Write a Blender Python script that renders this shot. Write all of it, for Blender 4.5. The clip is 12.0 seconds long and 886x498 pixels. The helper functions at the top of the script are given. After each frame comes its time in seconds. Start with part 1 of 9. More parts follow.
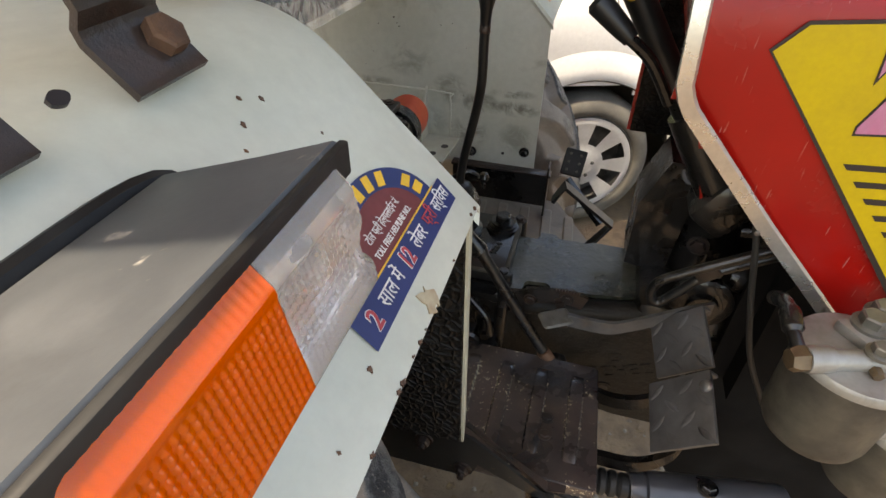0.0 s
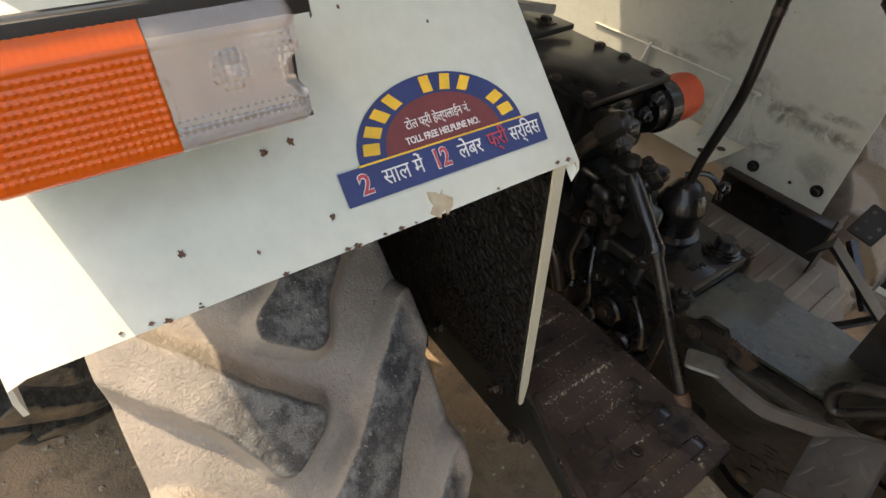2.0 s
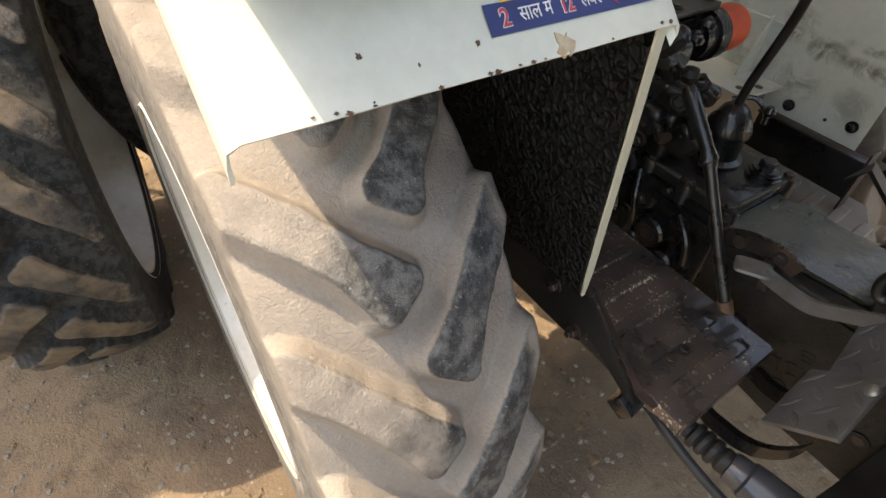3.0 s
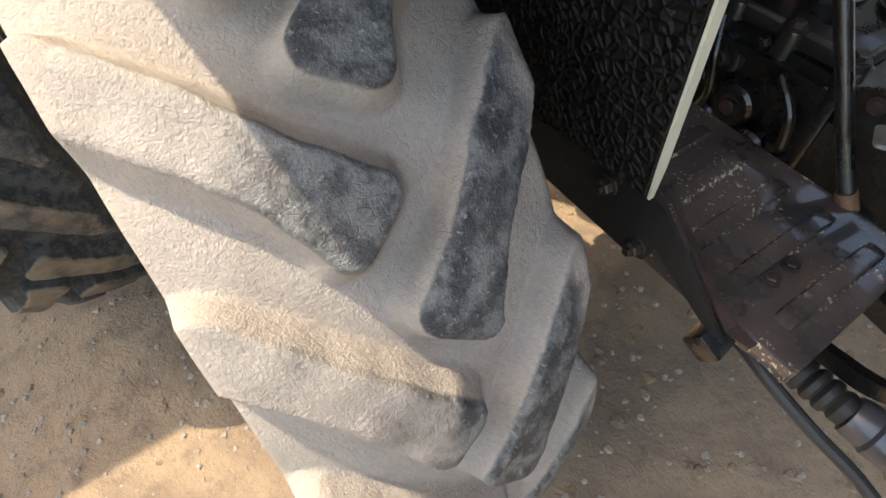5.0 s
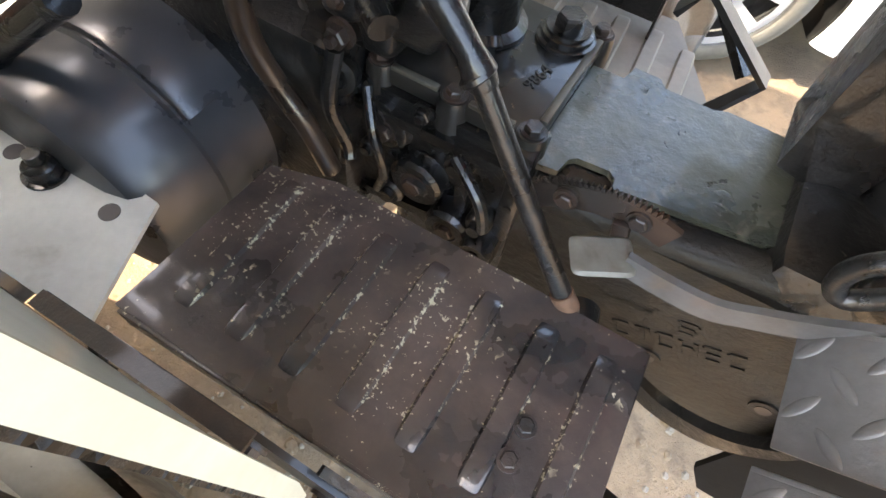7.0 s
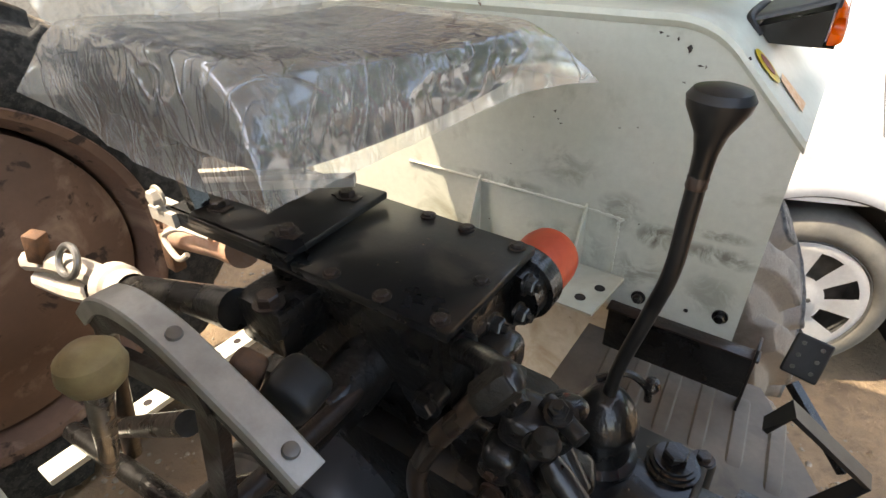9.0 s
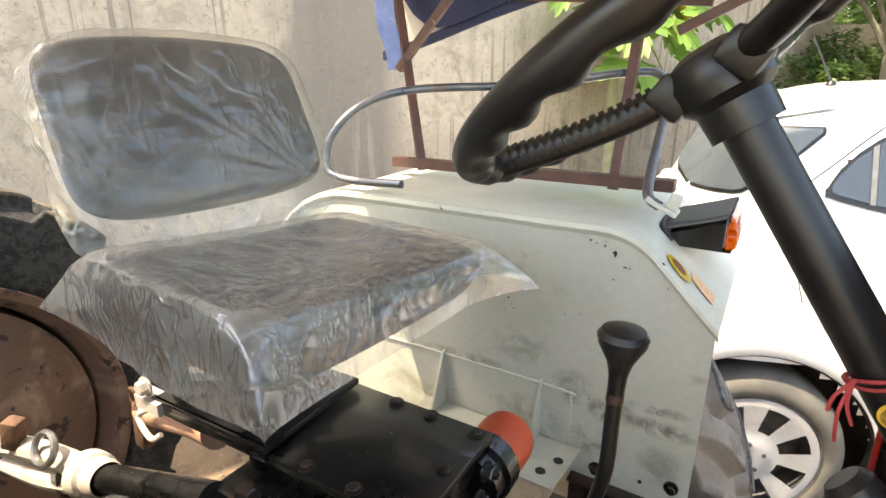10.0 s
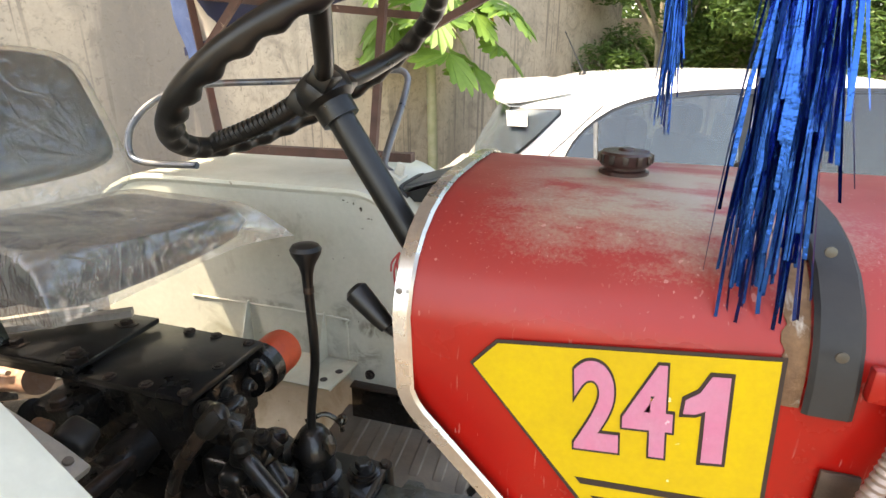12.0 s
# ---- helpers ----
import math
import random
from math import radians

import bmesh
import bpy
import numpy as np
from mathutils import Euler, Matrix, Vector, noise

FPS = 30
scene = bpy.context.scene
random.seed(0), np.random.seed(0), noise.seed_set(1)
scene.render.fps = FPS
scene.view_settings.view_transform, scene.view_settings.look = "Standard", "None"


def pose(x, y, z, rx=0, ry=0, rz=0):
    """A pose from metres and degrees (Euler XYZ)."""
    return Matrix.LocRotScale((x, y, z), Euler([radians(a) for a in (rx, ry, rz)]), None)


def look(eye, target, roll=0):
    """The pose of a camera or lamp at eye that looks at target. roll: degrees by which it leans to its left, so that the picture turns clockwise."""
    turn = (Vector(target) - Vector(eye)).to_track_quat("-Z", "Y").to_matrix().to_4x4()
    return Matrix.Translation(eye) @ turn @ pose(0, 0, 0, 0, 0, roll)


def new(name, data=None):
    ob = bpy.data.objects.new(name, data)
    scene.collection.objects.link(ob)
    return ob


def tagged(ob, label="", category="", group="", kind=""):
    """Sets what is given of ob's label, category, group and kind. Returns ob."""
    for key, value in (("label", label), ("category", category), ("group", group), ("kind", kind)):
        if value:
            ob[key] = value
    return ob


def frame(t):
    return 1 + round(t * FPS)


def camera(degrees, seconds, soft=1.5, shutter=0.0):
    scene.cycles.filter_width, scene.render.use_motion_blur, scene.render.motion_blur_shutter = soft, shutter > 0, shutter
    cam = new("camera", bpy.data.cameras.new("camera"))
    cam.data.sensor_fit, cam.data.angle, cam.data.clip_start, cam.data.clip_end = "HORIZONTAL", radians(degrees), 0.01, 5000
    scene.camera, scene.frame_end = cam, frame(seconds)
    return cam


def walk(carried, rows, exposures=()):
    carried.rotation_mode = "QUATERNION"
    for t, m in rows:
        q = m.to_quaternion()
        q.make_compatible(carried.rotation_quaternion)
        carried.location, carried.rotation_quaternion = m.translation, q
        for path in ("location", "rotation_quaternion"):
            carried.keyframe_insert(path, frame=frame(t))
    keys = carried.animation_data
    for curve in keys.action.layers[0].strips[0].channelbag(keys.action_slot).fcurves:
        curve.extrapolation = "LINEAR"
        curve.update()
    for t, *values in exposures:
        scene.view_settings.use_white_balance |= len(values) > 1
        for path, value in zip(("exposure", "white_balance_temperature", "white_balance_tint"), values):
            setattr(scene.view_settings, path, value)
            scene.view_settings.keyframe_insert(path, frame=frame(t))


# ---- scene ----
cam = camera(78.6, 12.0)
PATH = [
    (0, (0.137, 0.175, 1.579), (-0.285, 1.687, 0.339), 0.6),
    (0.5, (0.207, 0.241, 1.595), (-0.417, 1.67, 0.343), 2.1),
    (1, (0.185, 0.215, 1.601), (-0.631, 1.54, 0.345), 1.9),
    (1.5, (0.237, 0.232, 1.569), (-0.831, 1.313, 0.268), 2.8),
    (2, (0.312, 0.259, 1.554), (-0.889, 1.127, 0.211), 2.5),
    (2.5, (0.332, 0.235, 1.531), (-0.851, 1.095, 0.167), 2.9),
    (3, (0.348, 0.119, 1.494), (-0.805, 0.962, 0.093), 3.9),
    (3.2, (0.306, 0.071, 1.411), (-0.786, 0.93, -0.028), 7.7),
    (4.8, (0.236, 0.21, 1.333), (-0.793, 0.772, -0.288), -3.2),
    (5, (0.243, 0.236, 1.334), (-0.763, 0.814, -0.295), -4.4),
    (5.5, (0.26, 0.33, 1.368), (-0.687, 1.042, -0.243), -3.8),
    (6, (0.269, 0.411, 1.376), (-0.5, 1.292, -0.246), 0.6),
    (6.5, (0.222, 0.523, 1.31), (-0.27, 1.46, -0.387), 7.8),
    (6.7, (0.176, 0.549, 1.288), (-0.197, 1.496, -0.434), 11.6),
    (8.3, (0.02, 0.639, 1.364), (-0.727, 1.838, -0.052), -0.2),
    (8.5, (0.011, 0.627, 1.411), (-0.797, 1.873, 0.072), -0.2),
    (9, (0.023, 0.582, 1.525), (-0.949, 1.953, 0.441), -1.2),
    (9.5, (0.037, 0.54, 1.615), (-1.003, 2.036, 0.789), -0.7),
    (10, (0.061, 0.533, 1.641), (-0.93, 2.155, 1.017), 0.1),
    (10.5, (0.096, 0.537, 1.685), (-0.786, 2.267, 1.206), 0.0),
    (11, (0.207, 0.446, 1.713), (-0.64, 2.204, 1.276), -0.9),
    (11.5, (0.354, 0.354, 1.712), (-0.428, 2.12, 1.196), -1.2),
    (12, (0.403, 0.331, 1.687), (-0.15, 2.128, 1.007), 0.5),
]
walk(cam, [(t, look(eye, target, roll)) for t, eye, target, roll in PATH],
     exposures=[(0.0, 2.18, 8900, 12), (0.5, 2.30, 9100, 12), (1.0, 2.28, 9100, 12), (2.0, 2.18, 9400, 12), (3.2, 2.35, 8600, 12), (5.0, 2.60, 7900, 10), (5.5, 2.93, 7700, 10), (6.0, 3.28, 7800, 10), (6.5, 4.10, 7900, 10), (8.5, 3.80, 8100, 10), (9.0, 2.95, 8500, 11), (9.5, 2.95, 8700, 11), (10.0, 3.05, 8700, 11), (10.5, 3.00, 8700, 11), (12.0, 2.85, 8800, 11)])

# ---------------- world, sun ----------------
SUN_TO = Vector((-0.35, -0.31, 1.0)).normalized()
sun_el = math.asin(SUN_TO.z)
sun_az = math.atan2(SUN_TO.x, SUN_TO.y)
world = bpy.data.worlds.new("sky")
scene.world = world
world.use_nodes = True
wn = world.node_tree.nodes
sky = wn.new("ShaderNodeTexSky")
sky.sky_type = "NISHITA"
sky.sun_disc = False
sky.sun_elevation = sun_el
sky.sun_rotation = sun_az
sky.dust_density = 2.0
wn["Background"].inputs[1].default_value = 0.15
world.node_tree.links.new(sky.outputs[0], wn["Background"].inputs[0])
sun_data = bpy.data.lights.new("sun", "SUN")
sun_data.energy = 1.7
sun_data.angle = radians(0.6)
sun_data.color = (1.0, 0.965, 0.91)
sun = new("sun", sun_data)
sun.matrix_world = look(Vector((0, 0, 6)) + SUN_TO * 10, (0, 0, 6))


# ---------------- materials ----------------
def mat_new(name):
    m = bpy.data.materials.new(name)
    m.use_nodes = True
    nt = m.node_tree
    return m, nt, nt.nodes["Principled BSDF"]


def coords(nt, kind="Object"):
    return nt.nodes.new("ShaderNodeTexCoord").outputs[kind]


def noise_tex(nt, co, scale, detail=6.0, rough=0.6, dist=0.0):
    n = nt.nodes.new("ShaderNodeTexNoise")
    n.inputs["Scale"].default_value = scale
    n.inputs["Detail"].default_value = detail
    n.inputs["Roughness"].default_value = rough
    n.inputs["Distortion"].default_value = dist
    nt.links.new(co, n.inputs["Vector"])
    return n.outputs["Fac"]


def ramp(nt, fac, a, b, lo=0.0, hi=1.0):
    r = nt.nodes.new("ShaderNodeMapRange")
    r.inputs["From Min"].default_value = a
    r.inputs["From Max"].default_value = b
    r.inputs["To Min"].default_value = lo
    r.inputs["To Max"].default_value = hi
    nt.links.new(fac, r.inputs["Value"])
    return r.outputs["Result"]


def mixc(nt, fac, a, b):
    m = nt.nodes.new("ShaderNodeMix")
    m.data_type = "RGBA"
    if isinstance(fac, float):
        m.inputs[0].default_value = fac
    else:
        nt.links.new(fac, m.inputs[0])
    for k, v in ((6, a), (7, b)):
        if isinstance(v, tuple):
            m.inputs[k].default_value = (*v, 1.0)
        else:
            nt.links.new(v, m.inputs[k])
    return m.outputs[2]


def mathn(nt, op, a, b=0.0):
    m = nt.nodes.new("ShaderNodeMath")
    m.operation = op
    for k, v in ((0, a), (1, b)):
        if isinstance(v, (int, float)):
            m.inputs[k].default_value = v
        else:
            nt.links.new(v, m.inputs[k])
    return m.outputs[0]


def bump(nt, bsdf, height, strength=0.3, dist=0.002):
    b = nt.nodes.new("ShaderNodeBump")
    b.inputs["Strength"].default_value = strength
    b.inputs["Distance"].default_value = dist
    nt.links.new(height, b.inputs["Height"])
    nt.links.new(b.outputs[0], bsdf.inputs["Normal"])
    return b


def surface(name, c1, c2, scale=8.0, rough=(0.4, 0.6), metal=0.0, grain=120.0, bumps=0.15, bdist=0.001,
            spots=None, stain=None, coat=0.0, random_tint=0.0, spec=0.5, clump=0.0):
    """Two-scale varied surface. spots: (colour, scale, threshold, soft); stain: (colour, scale, threshold, amount)."""
    m, nt, bs = mat_new(name)
    co = coords(nt)
    big = noise_tex(nt, co, scale, 5.0, 0.55)
    fine = noise_tex(nt, co, grain, 6.0, 0.65)
    col = mixc(nt, ramp(nt, big, 0.35, 0.68), c1, c2)
    col = mixc(nt, ramp(nt, fine, 0.3, 0.8, 0.0, 0.22), col, tuple(min(1.0, 0.4 * v) for v in c1))
    rgh = ramp(nt, big, 0.3, 0.7, rough[0], rough[1])
    if stain:
        s = noise_tex(nt, co, stain[1], 7.0, 0.6, 0.6)
        col = mixc(nt, ramp(nt, s, stain[2], stain[2] + 0.18, 0.0, stain[3]), col, stain[0])
    hgt = fine
    if spots:
        s = noise_tex(nt, co, spots[1], 4.0, 0.6, 0.3)
        f = ramp(nt, s, spots[2], spots[2] + spots[3])
        if clump > 0:
            f = mathn(nt, "MULTIPLY", f, ramp(nt, noise_tex(nt, co, clump, 4.0, 0.6), 0.53, 0.62))
        col = mixc(nt, f, col, spots[0])
        hgt = mathn(nt, "SUBTRACT", mathn(nt, "MULTIPLY", fine, 0.6), f)
        rgh = mathn(nt, "ADD", rgh, mathn(nt, "MULTIPLY", f, 0.25))
    if random_tint > 0:
        oi = nt.nodes.new("ShaderNodeObjectInfo")
        col = mixc(nt, mathn(nt, "MULTIPLY", oi.outputs["Random"], random_tint), col, c2)
    nt.links.new(col, bs.inputs["Base Color"])
    nt.links.new(rgh, bs.inputs["Roughness"])
    bs.inputs["Metallic"].default_value = metal
    bs.inputs["Specular IOR Level"].default_value = spec
    bs.inputs["Coat Weight"].default_value = coat
    bs.inputs["Coat Roughness"].default_value = 0.07
    bump(nt, bs, hgt, bumps, bdist)
    return m


CREAM = surface("cream_paint", (0.55, 0.56, 0.475), (0.48, 0.50, 0.415), 5.0, (0.3, 0.45), 0, 60, 0.05, 0.001,
                spots=((0.12, 0.06, 0.03), 38.0, 0.735, 0.03), stain=((0.33, 0.29, 0.19), 4.5, 0.56, 0.5), coat=0.15)
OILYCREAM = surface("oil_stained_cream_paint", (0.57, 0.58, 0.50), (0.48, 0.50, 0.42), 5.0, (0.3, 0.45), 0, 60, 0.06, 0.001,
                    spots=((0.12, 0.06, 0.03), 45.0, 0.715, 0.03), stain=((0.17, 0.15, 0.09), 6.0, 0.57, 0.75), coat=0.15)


def add_smudges(m, spots):
    """Brown oily hand smears on a painted sheet. spots: (x, z, reach along x, reach along z, strength)."""
    nt = m.node_tree
    bs = nt.nodes["Principled BSDF"]
    col = bs.inputs["Base Color"].links[0].from_socket
    co = coords(nt)
    sep = nt.nodes.new("ShaderNodeSeparateXYZ")
    nt.links.new(co, sep.inputs[0])
    patch = noise_tex(nt, co, 22.0, 6.0, 0.65, 0.8)
    for x, z, rx, rz, s in spots:
        dx = mathn(nt, "DIVIDE", mathn(nt, "SUBTRACT", sep.outputs[0], x), rx)
        dz = mathn(nt, "DIVIDE", mathn(nt, "SUBTRACT", sep.outputs[2], z), rz)
        d = mathn(nt, "ADD", mathn(nt, "MULTIPLY", dx, dx), mathn(nt, "MULTIPLY", dz, dz))
        f = mathn(nt, "MULTIPLY", ramp(nt, d, 0.1, 1.0, s, 0.0), ramp(nt, patch, 0.42, 0.58))
        col = mixc(nt, f, col, (0.085, 0.07, 0.045))
    nt.links.new(col, bs.inputs["Base Color"])


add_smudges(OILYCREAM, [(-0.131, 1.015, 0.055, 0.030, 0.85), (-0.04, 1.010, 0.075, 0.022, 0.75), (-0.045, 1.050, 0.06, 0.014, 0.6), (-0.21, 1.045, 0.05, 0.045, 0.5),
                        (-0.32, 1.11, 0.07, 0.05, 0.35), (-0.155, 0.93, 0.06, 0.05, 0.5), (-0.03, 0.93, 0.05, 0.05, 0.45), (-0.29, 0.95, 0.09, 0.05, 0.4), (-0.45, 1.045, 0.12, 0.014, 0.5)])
OFFWHITE = surface("offwhite_paint", (0.62, 0.62, 0.55), (0.5, 0.5, 0.44), 9.0, (0.4, 0.6), 0, 90, 0.1,
                   stain=((0.25, 0.2, 0.14), 9.0, 0.6, 0.6))
STRIP = surface("cream_edge_paint", (0.45, 0.44, 0.345), (0.39, 0.375, 0.285), 14.0, (0.4, 0.6), 0, 90, 0.08,
                stain=((0.3, 0.22, 0.13), 20.0, 0.62, 0.5))
BLACK = surface("black_oily_paint", (0.004, 0.004, 0.0042), (0.010, 0.0098, 0.0095), 14.0, (0.16, 0.46), 0.0, 62, 0.9, 0.0055,
                stain=((0.07, 0.056, 0.04), 13.0, 0.63, 0.45), spots=((0.10, 0.075, 0.055), 48.0, 0.70, 0.03), coat=0.55, spec=0.3)
BLACKTOP = surface("dusty_black_paint", (0.010, 0.010, 0.010), (0.024, 0.023, 0.020), 7.0, (0.22, 0.45), 0.0, 110, 0.3, 0.001,
                   stain=((0.11, 0.09, 0.065), 9.0, 0.61, 0.5), spots=((0.12, 0.08, 0.05), 70.0, 0.68, 0.03), coat=0.35, spec=0.25)
DARKBLUE = surface("dark_axle_paint", (0.026, 0.028, 0.033), (0.062, 0.064, 0.070), 10.0, (0.22, 0.42), 0.1, 80, 0.2, 0.001,
                   stain=((0.09, 0.07, 0.05), 9.0, 0.62, 0.4), coat=0.2)
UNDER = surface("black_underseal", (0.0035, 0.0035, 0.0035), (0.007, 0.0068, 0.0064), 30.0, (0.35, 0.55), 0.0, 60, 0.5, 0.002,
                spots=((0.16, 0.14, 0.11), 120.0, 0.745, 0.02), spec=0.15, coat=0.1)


def wrinkle(m, scale, strength, dist):
    """Dried, shrunken skin: raised wrinkles round uneven cells."""
    nt = m.node_tree
    bs = nt.nodes["Principled BSDF"]
    co = coords(nt)
    warp = nt.nodes.new("ShaderNodeTexNoise")
    warp.inputs["Scale"].default_value = scale * 0.5
    nt.links.new(co, warp.inputs["Vector"])
    mx = nt.nodes.new("ShaderNodeVectorMath")
    mx.operation = "MULTIPLY_ADD"
    nt.links.new(warp.outputs["Color"], mx.inputs[0])
    mx.inputs[1].default_value = (1.2 / scale,) * 3
    nt.links.new(co, mx.inputs[2])
    vo = nt.nodes.new("ShaderNodeTexVoronoi")
    vo.feature = "DISTANCE_TO_EDGE"
    vo.inputs["Scale"].default_value = scale
    nt.links.new(mx.outputs[0], vo.inputs["Vector"])
    h = mathn(nt, "ADD", ramp(nt, vo.outputs["Distance"], 0.0, 0.22, 1.0, 0.0), mathn(nt, "MULTIPLY", noise_tex(nt, co, scale * 3.0), 0.4))
    bump(nt, bs, h, strength, dist)


wrinkle(UNDER, 85.0, 1.0, 0.004)
RUSTY = surface("rusty_black_steel", (0.012, 0.011, 0.010), (0.052, 0.029, 0.020), 24.0, (0.32, 0.6), 0.1, 80, 0.7, 0.003, spec=0.4, coat=0.25)
RUST = surface("rust_bolt", (0.075, 0.038, 0.023), (0.16, 0.08, 0.042), 60.0, (0.6, 0.85), 0.1, 140, 0.8, 0.0025)
RUSTBAR = surface("red_brown_painted_steel", (0.095, 0.036, 0.026), (0.06, 0.03, 0.022), 18.0, (0.45, 0.7), 0.0, 90, 0.25,
                  spots=((0.28, 0.2, 0.14), 26.0, 0.66, 0.06))
FOOT = surface("worn_footboard", (0.020, 0.019, 0.019), (0.090, 0.064, 0.053), 9.0, (0.2, 0.42), 0.1, 120, 0.5, 0.002,
               spots=((0.42, 0.37, 0.25), 95.0, 0.615, 0.02), stain=((0.010, 0.010, 0.010), 7.0, 0.54, 0.8), coat=0.6, spec=0.35, clump=12.0)


def rib_wear(m, first, pitch, half):
    """Paint rubbed off in flecks along both edges of ribs that repeat along x."""
    nt = m.node_tree
    bs = nt.nodes["Principled BSDF"]
    col = bs.inputs["Base Color"].links[0].from_socket
    co = coords(nt)
    sep = nt.nodes.new("ShaderNodeSeparateXYZ")
    nt.links.new(co, sep.inputs[0])
    cell = mathn(nt, "FLOORED_MODULO", mathn(nt, "ADD", sep.outputs[0], pitch / 2 - first), pitch)
    off = mathn(nt, "ABSOLUTE", mathn(nt, "SUBTRACT", mathn(nt, "ABSOLUTE", mathn(nt, "SUBTRACT", cell, pitch / 2)), half))
    inside = ramp(nt, mathn(nt, "ABSOLUTE", mathn(nt, "SUBTRACT", sep.outputs[1], 0.748)), 0.080, 0.090, 1.0, 0.0)
    near = mathn(nt, "MULTIPLY", ramp(nt, off, 0.0, 0.006, 0.13, 0.0), inside)
    lip = ramp(nt, mathn(nt, "ABSOLUTE", mathn(nt, "SUBTRACT", sep.outputs[1], 0.745)), 0.106, 0.116, 0.0, 0.06)
    n = mathn(nt, "ADD", noise_tex(nt, co, 170.0, 3.0, 0.65), mathn(nt, "MAXIMUM", near, lip))
    big = ramp(nt, noise_tex(nt, co, 9.0, 4.0, 0.6), 0.42, 0.62, -0.10, 0.015)
    f = ramp(nt, mathn(nt, "ADD", n, big), 0.645, 0.675)
    nt.links.new(mixc(nt, f, col, (0.44, 0.39, 0.27)), bs.inputs["Base Color"])


rib_wear(FOOT, 0.205, 0.062, 0.012)
FARFOOT = surface("dusty_footboard", (0.15, 0.125, 0.097), (0.24, 0.20, 0.155), 10.0, (0.5, 0.75), 0.05, 100, 0.2, 0.001,
                  stain=((0.03, 0.027, 0.023), 8.0, 0.60, 0.7))
GREASE = surface("greasy_green_black", (0.026, 0.030, 0.022), (0.070, 0.074, 0.052), 12.0, (0.16, 0.5), 0.0, 42, 0.8, 0.006,
                 stain=((0.17, 0.16, 0.12), 20.0, 0.56, 0.75), spots=((0.012, 0.012, 0.010), 34.0, 0.66, 0.04), spec=0.5, coat=0.25)
CAST = surface("cast_iron", (0.008, 0.0075, 0.007), (0.022, 0.020, 0.016), 10.0, (0.42, 0.65), 0.05, 60, 0.9, 0.005,
               stain=((0.075, 0.060, 0.040), 9.0, 0.61, 0.4), spec=0.22, coat=0.08)
STEEL = surface("worn_steel", (0.30, 0.30, 0.29), (0.16, 0.155, 0.15), 18.0, (0.28, 0.45), 0.8, 140, 0.1, 0.0006,
                stain=((0.06, 0.05, 0.04), 14.0, 0.58, 0.6))
PEDAL = surface("worn_pedal_steel", (0.125, 0.125, 0.126), (0.062, 0.059, 0.055), 14.0, (0.3, 0.5), 0.4, 120, 0.4, 0.0012,
                stain=((0.15, 0.11, 0.075), 20.0, 0.56, 0.65))
ALU = surface("dull_aluminium", (0.44, 0.435, 0.41), (0.32, 0.31, 0.28), 24.0, (0.3, 0.5), 0.35, 200, 0.25, 0.0008,
              stain=((0.2, 0.15, 0.1), 26.0, 0.6, 0.5))
DIRTYALU = surface("dirty_aluminium", (0.10, 0.095, 0.075), (0.045, 0.04, 0.034), 20.0, (0.45, 0.65), 0.4, 150, 0.3, 0.001)
TRIM = surface("bright_trim", (0.62, 0.6, 0.55), (0.48, 0.46, 0.42), 30.0, (0.22, 0.36), 0.85, 200, 0.05, 0.0005)
RUBBER = surface("black_rubber", (0.012, 0.012, 0.012), (0.024, 0.024, 0.023), 20.0, (0.42, 0.62), 0.0, 110, 0.2, 0.001, spec=0.3)
PLASTIC = surface("black_plastic", (0.006, 0.006, 0.006), (0.014, 0.014, 0.0135), 16.0, (0.26, 0.44), 0.0, 160, 0.15, 0.0008,
                  stain=((0.035, 0.032, 0.028), 18.0, 0.60, 0.5), spec=0.4)
GREYPLASTIC = surface("faded_black_plastic", (0.052, 0.057, 0.062), (0.098, 0.104, 0.109), 11.0, (0.45, 0.6), 0.0, 170, 0.15, 0.0008,
                      stain=((0.035, 0.037, 0.039), 11.0, 0.53, 0.7), spots=((0.22, 0.21, 0.19), 40.0, 0.66, 0.05))
VINYL = surface("black_vinyl", (0.012, 0.012, 0.011), (0.022, 0.021, 0.019), 9.0, (0.35, 0.5), 0.0, 130, 0.2, 0.001, spec=0.4)
ORANGEPL = surface("orange_plastic", (0.60, 0.075, 0.02), (0.47, 0.055, 0.018), 16.0, (0.4, 0.55), 0.0, 90, 0.1, 0.001,
                   stain=((0.25, 0.1, 0.05), 18.0, 0.6, 0.5))
YELLOWKNOB = surface("yellowed_knob", (0.33, 0.25, 0.12), (0.20, 0.13, 0.06), 38.0, (0.4, 0.55), 0.0, 90, 0.15, 0.0008,
                     stain=((0.12, 0.08, 0.04), 30.0, 0.54, 0.6))
PINKSTEEL = surface("primed_lift_arm", (0.42, 0.28, 0.21), (0.34, 0.17, 0.10), 16.0, (0.5, 0.7), 0.0, 100, 0.3,
                    stain=((0.5, 0.46, 0.4), 16.0, 0.55, 0.6))
WHITESTEEL = surface("dusty_white_steel", (0.52, 0.49, 0.44), (0.40, 0.34, 0.28), 18.0, (0.5, 0.7), 0.1, 100, 0.2,
                     stain=((0.2, 0.12, 0.08), 22.0, 0.58, 0.6))
DARKPIPE = surface("oily_brown_pipe", (0.02, 0.017, 0.014), (0.06, 0.035, 0.022), 14.0, (0.18, 0.4), 0.3, 70, 0.3, 0.001, coat=0.3)
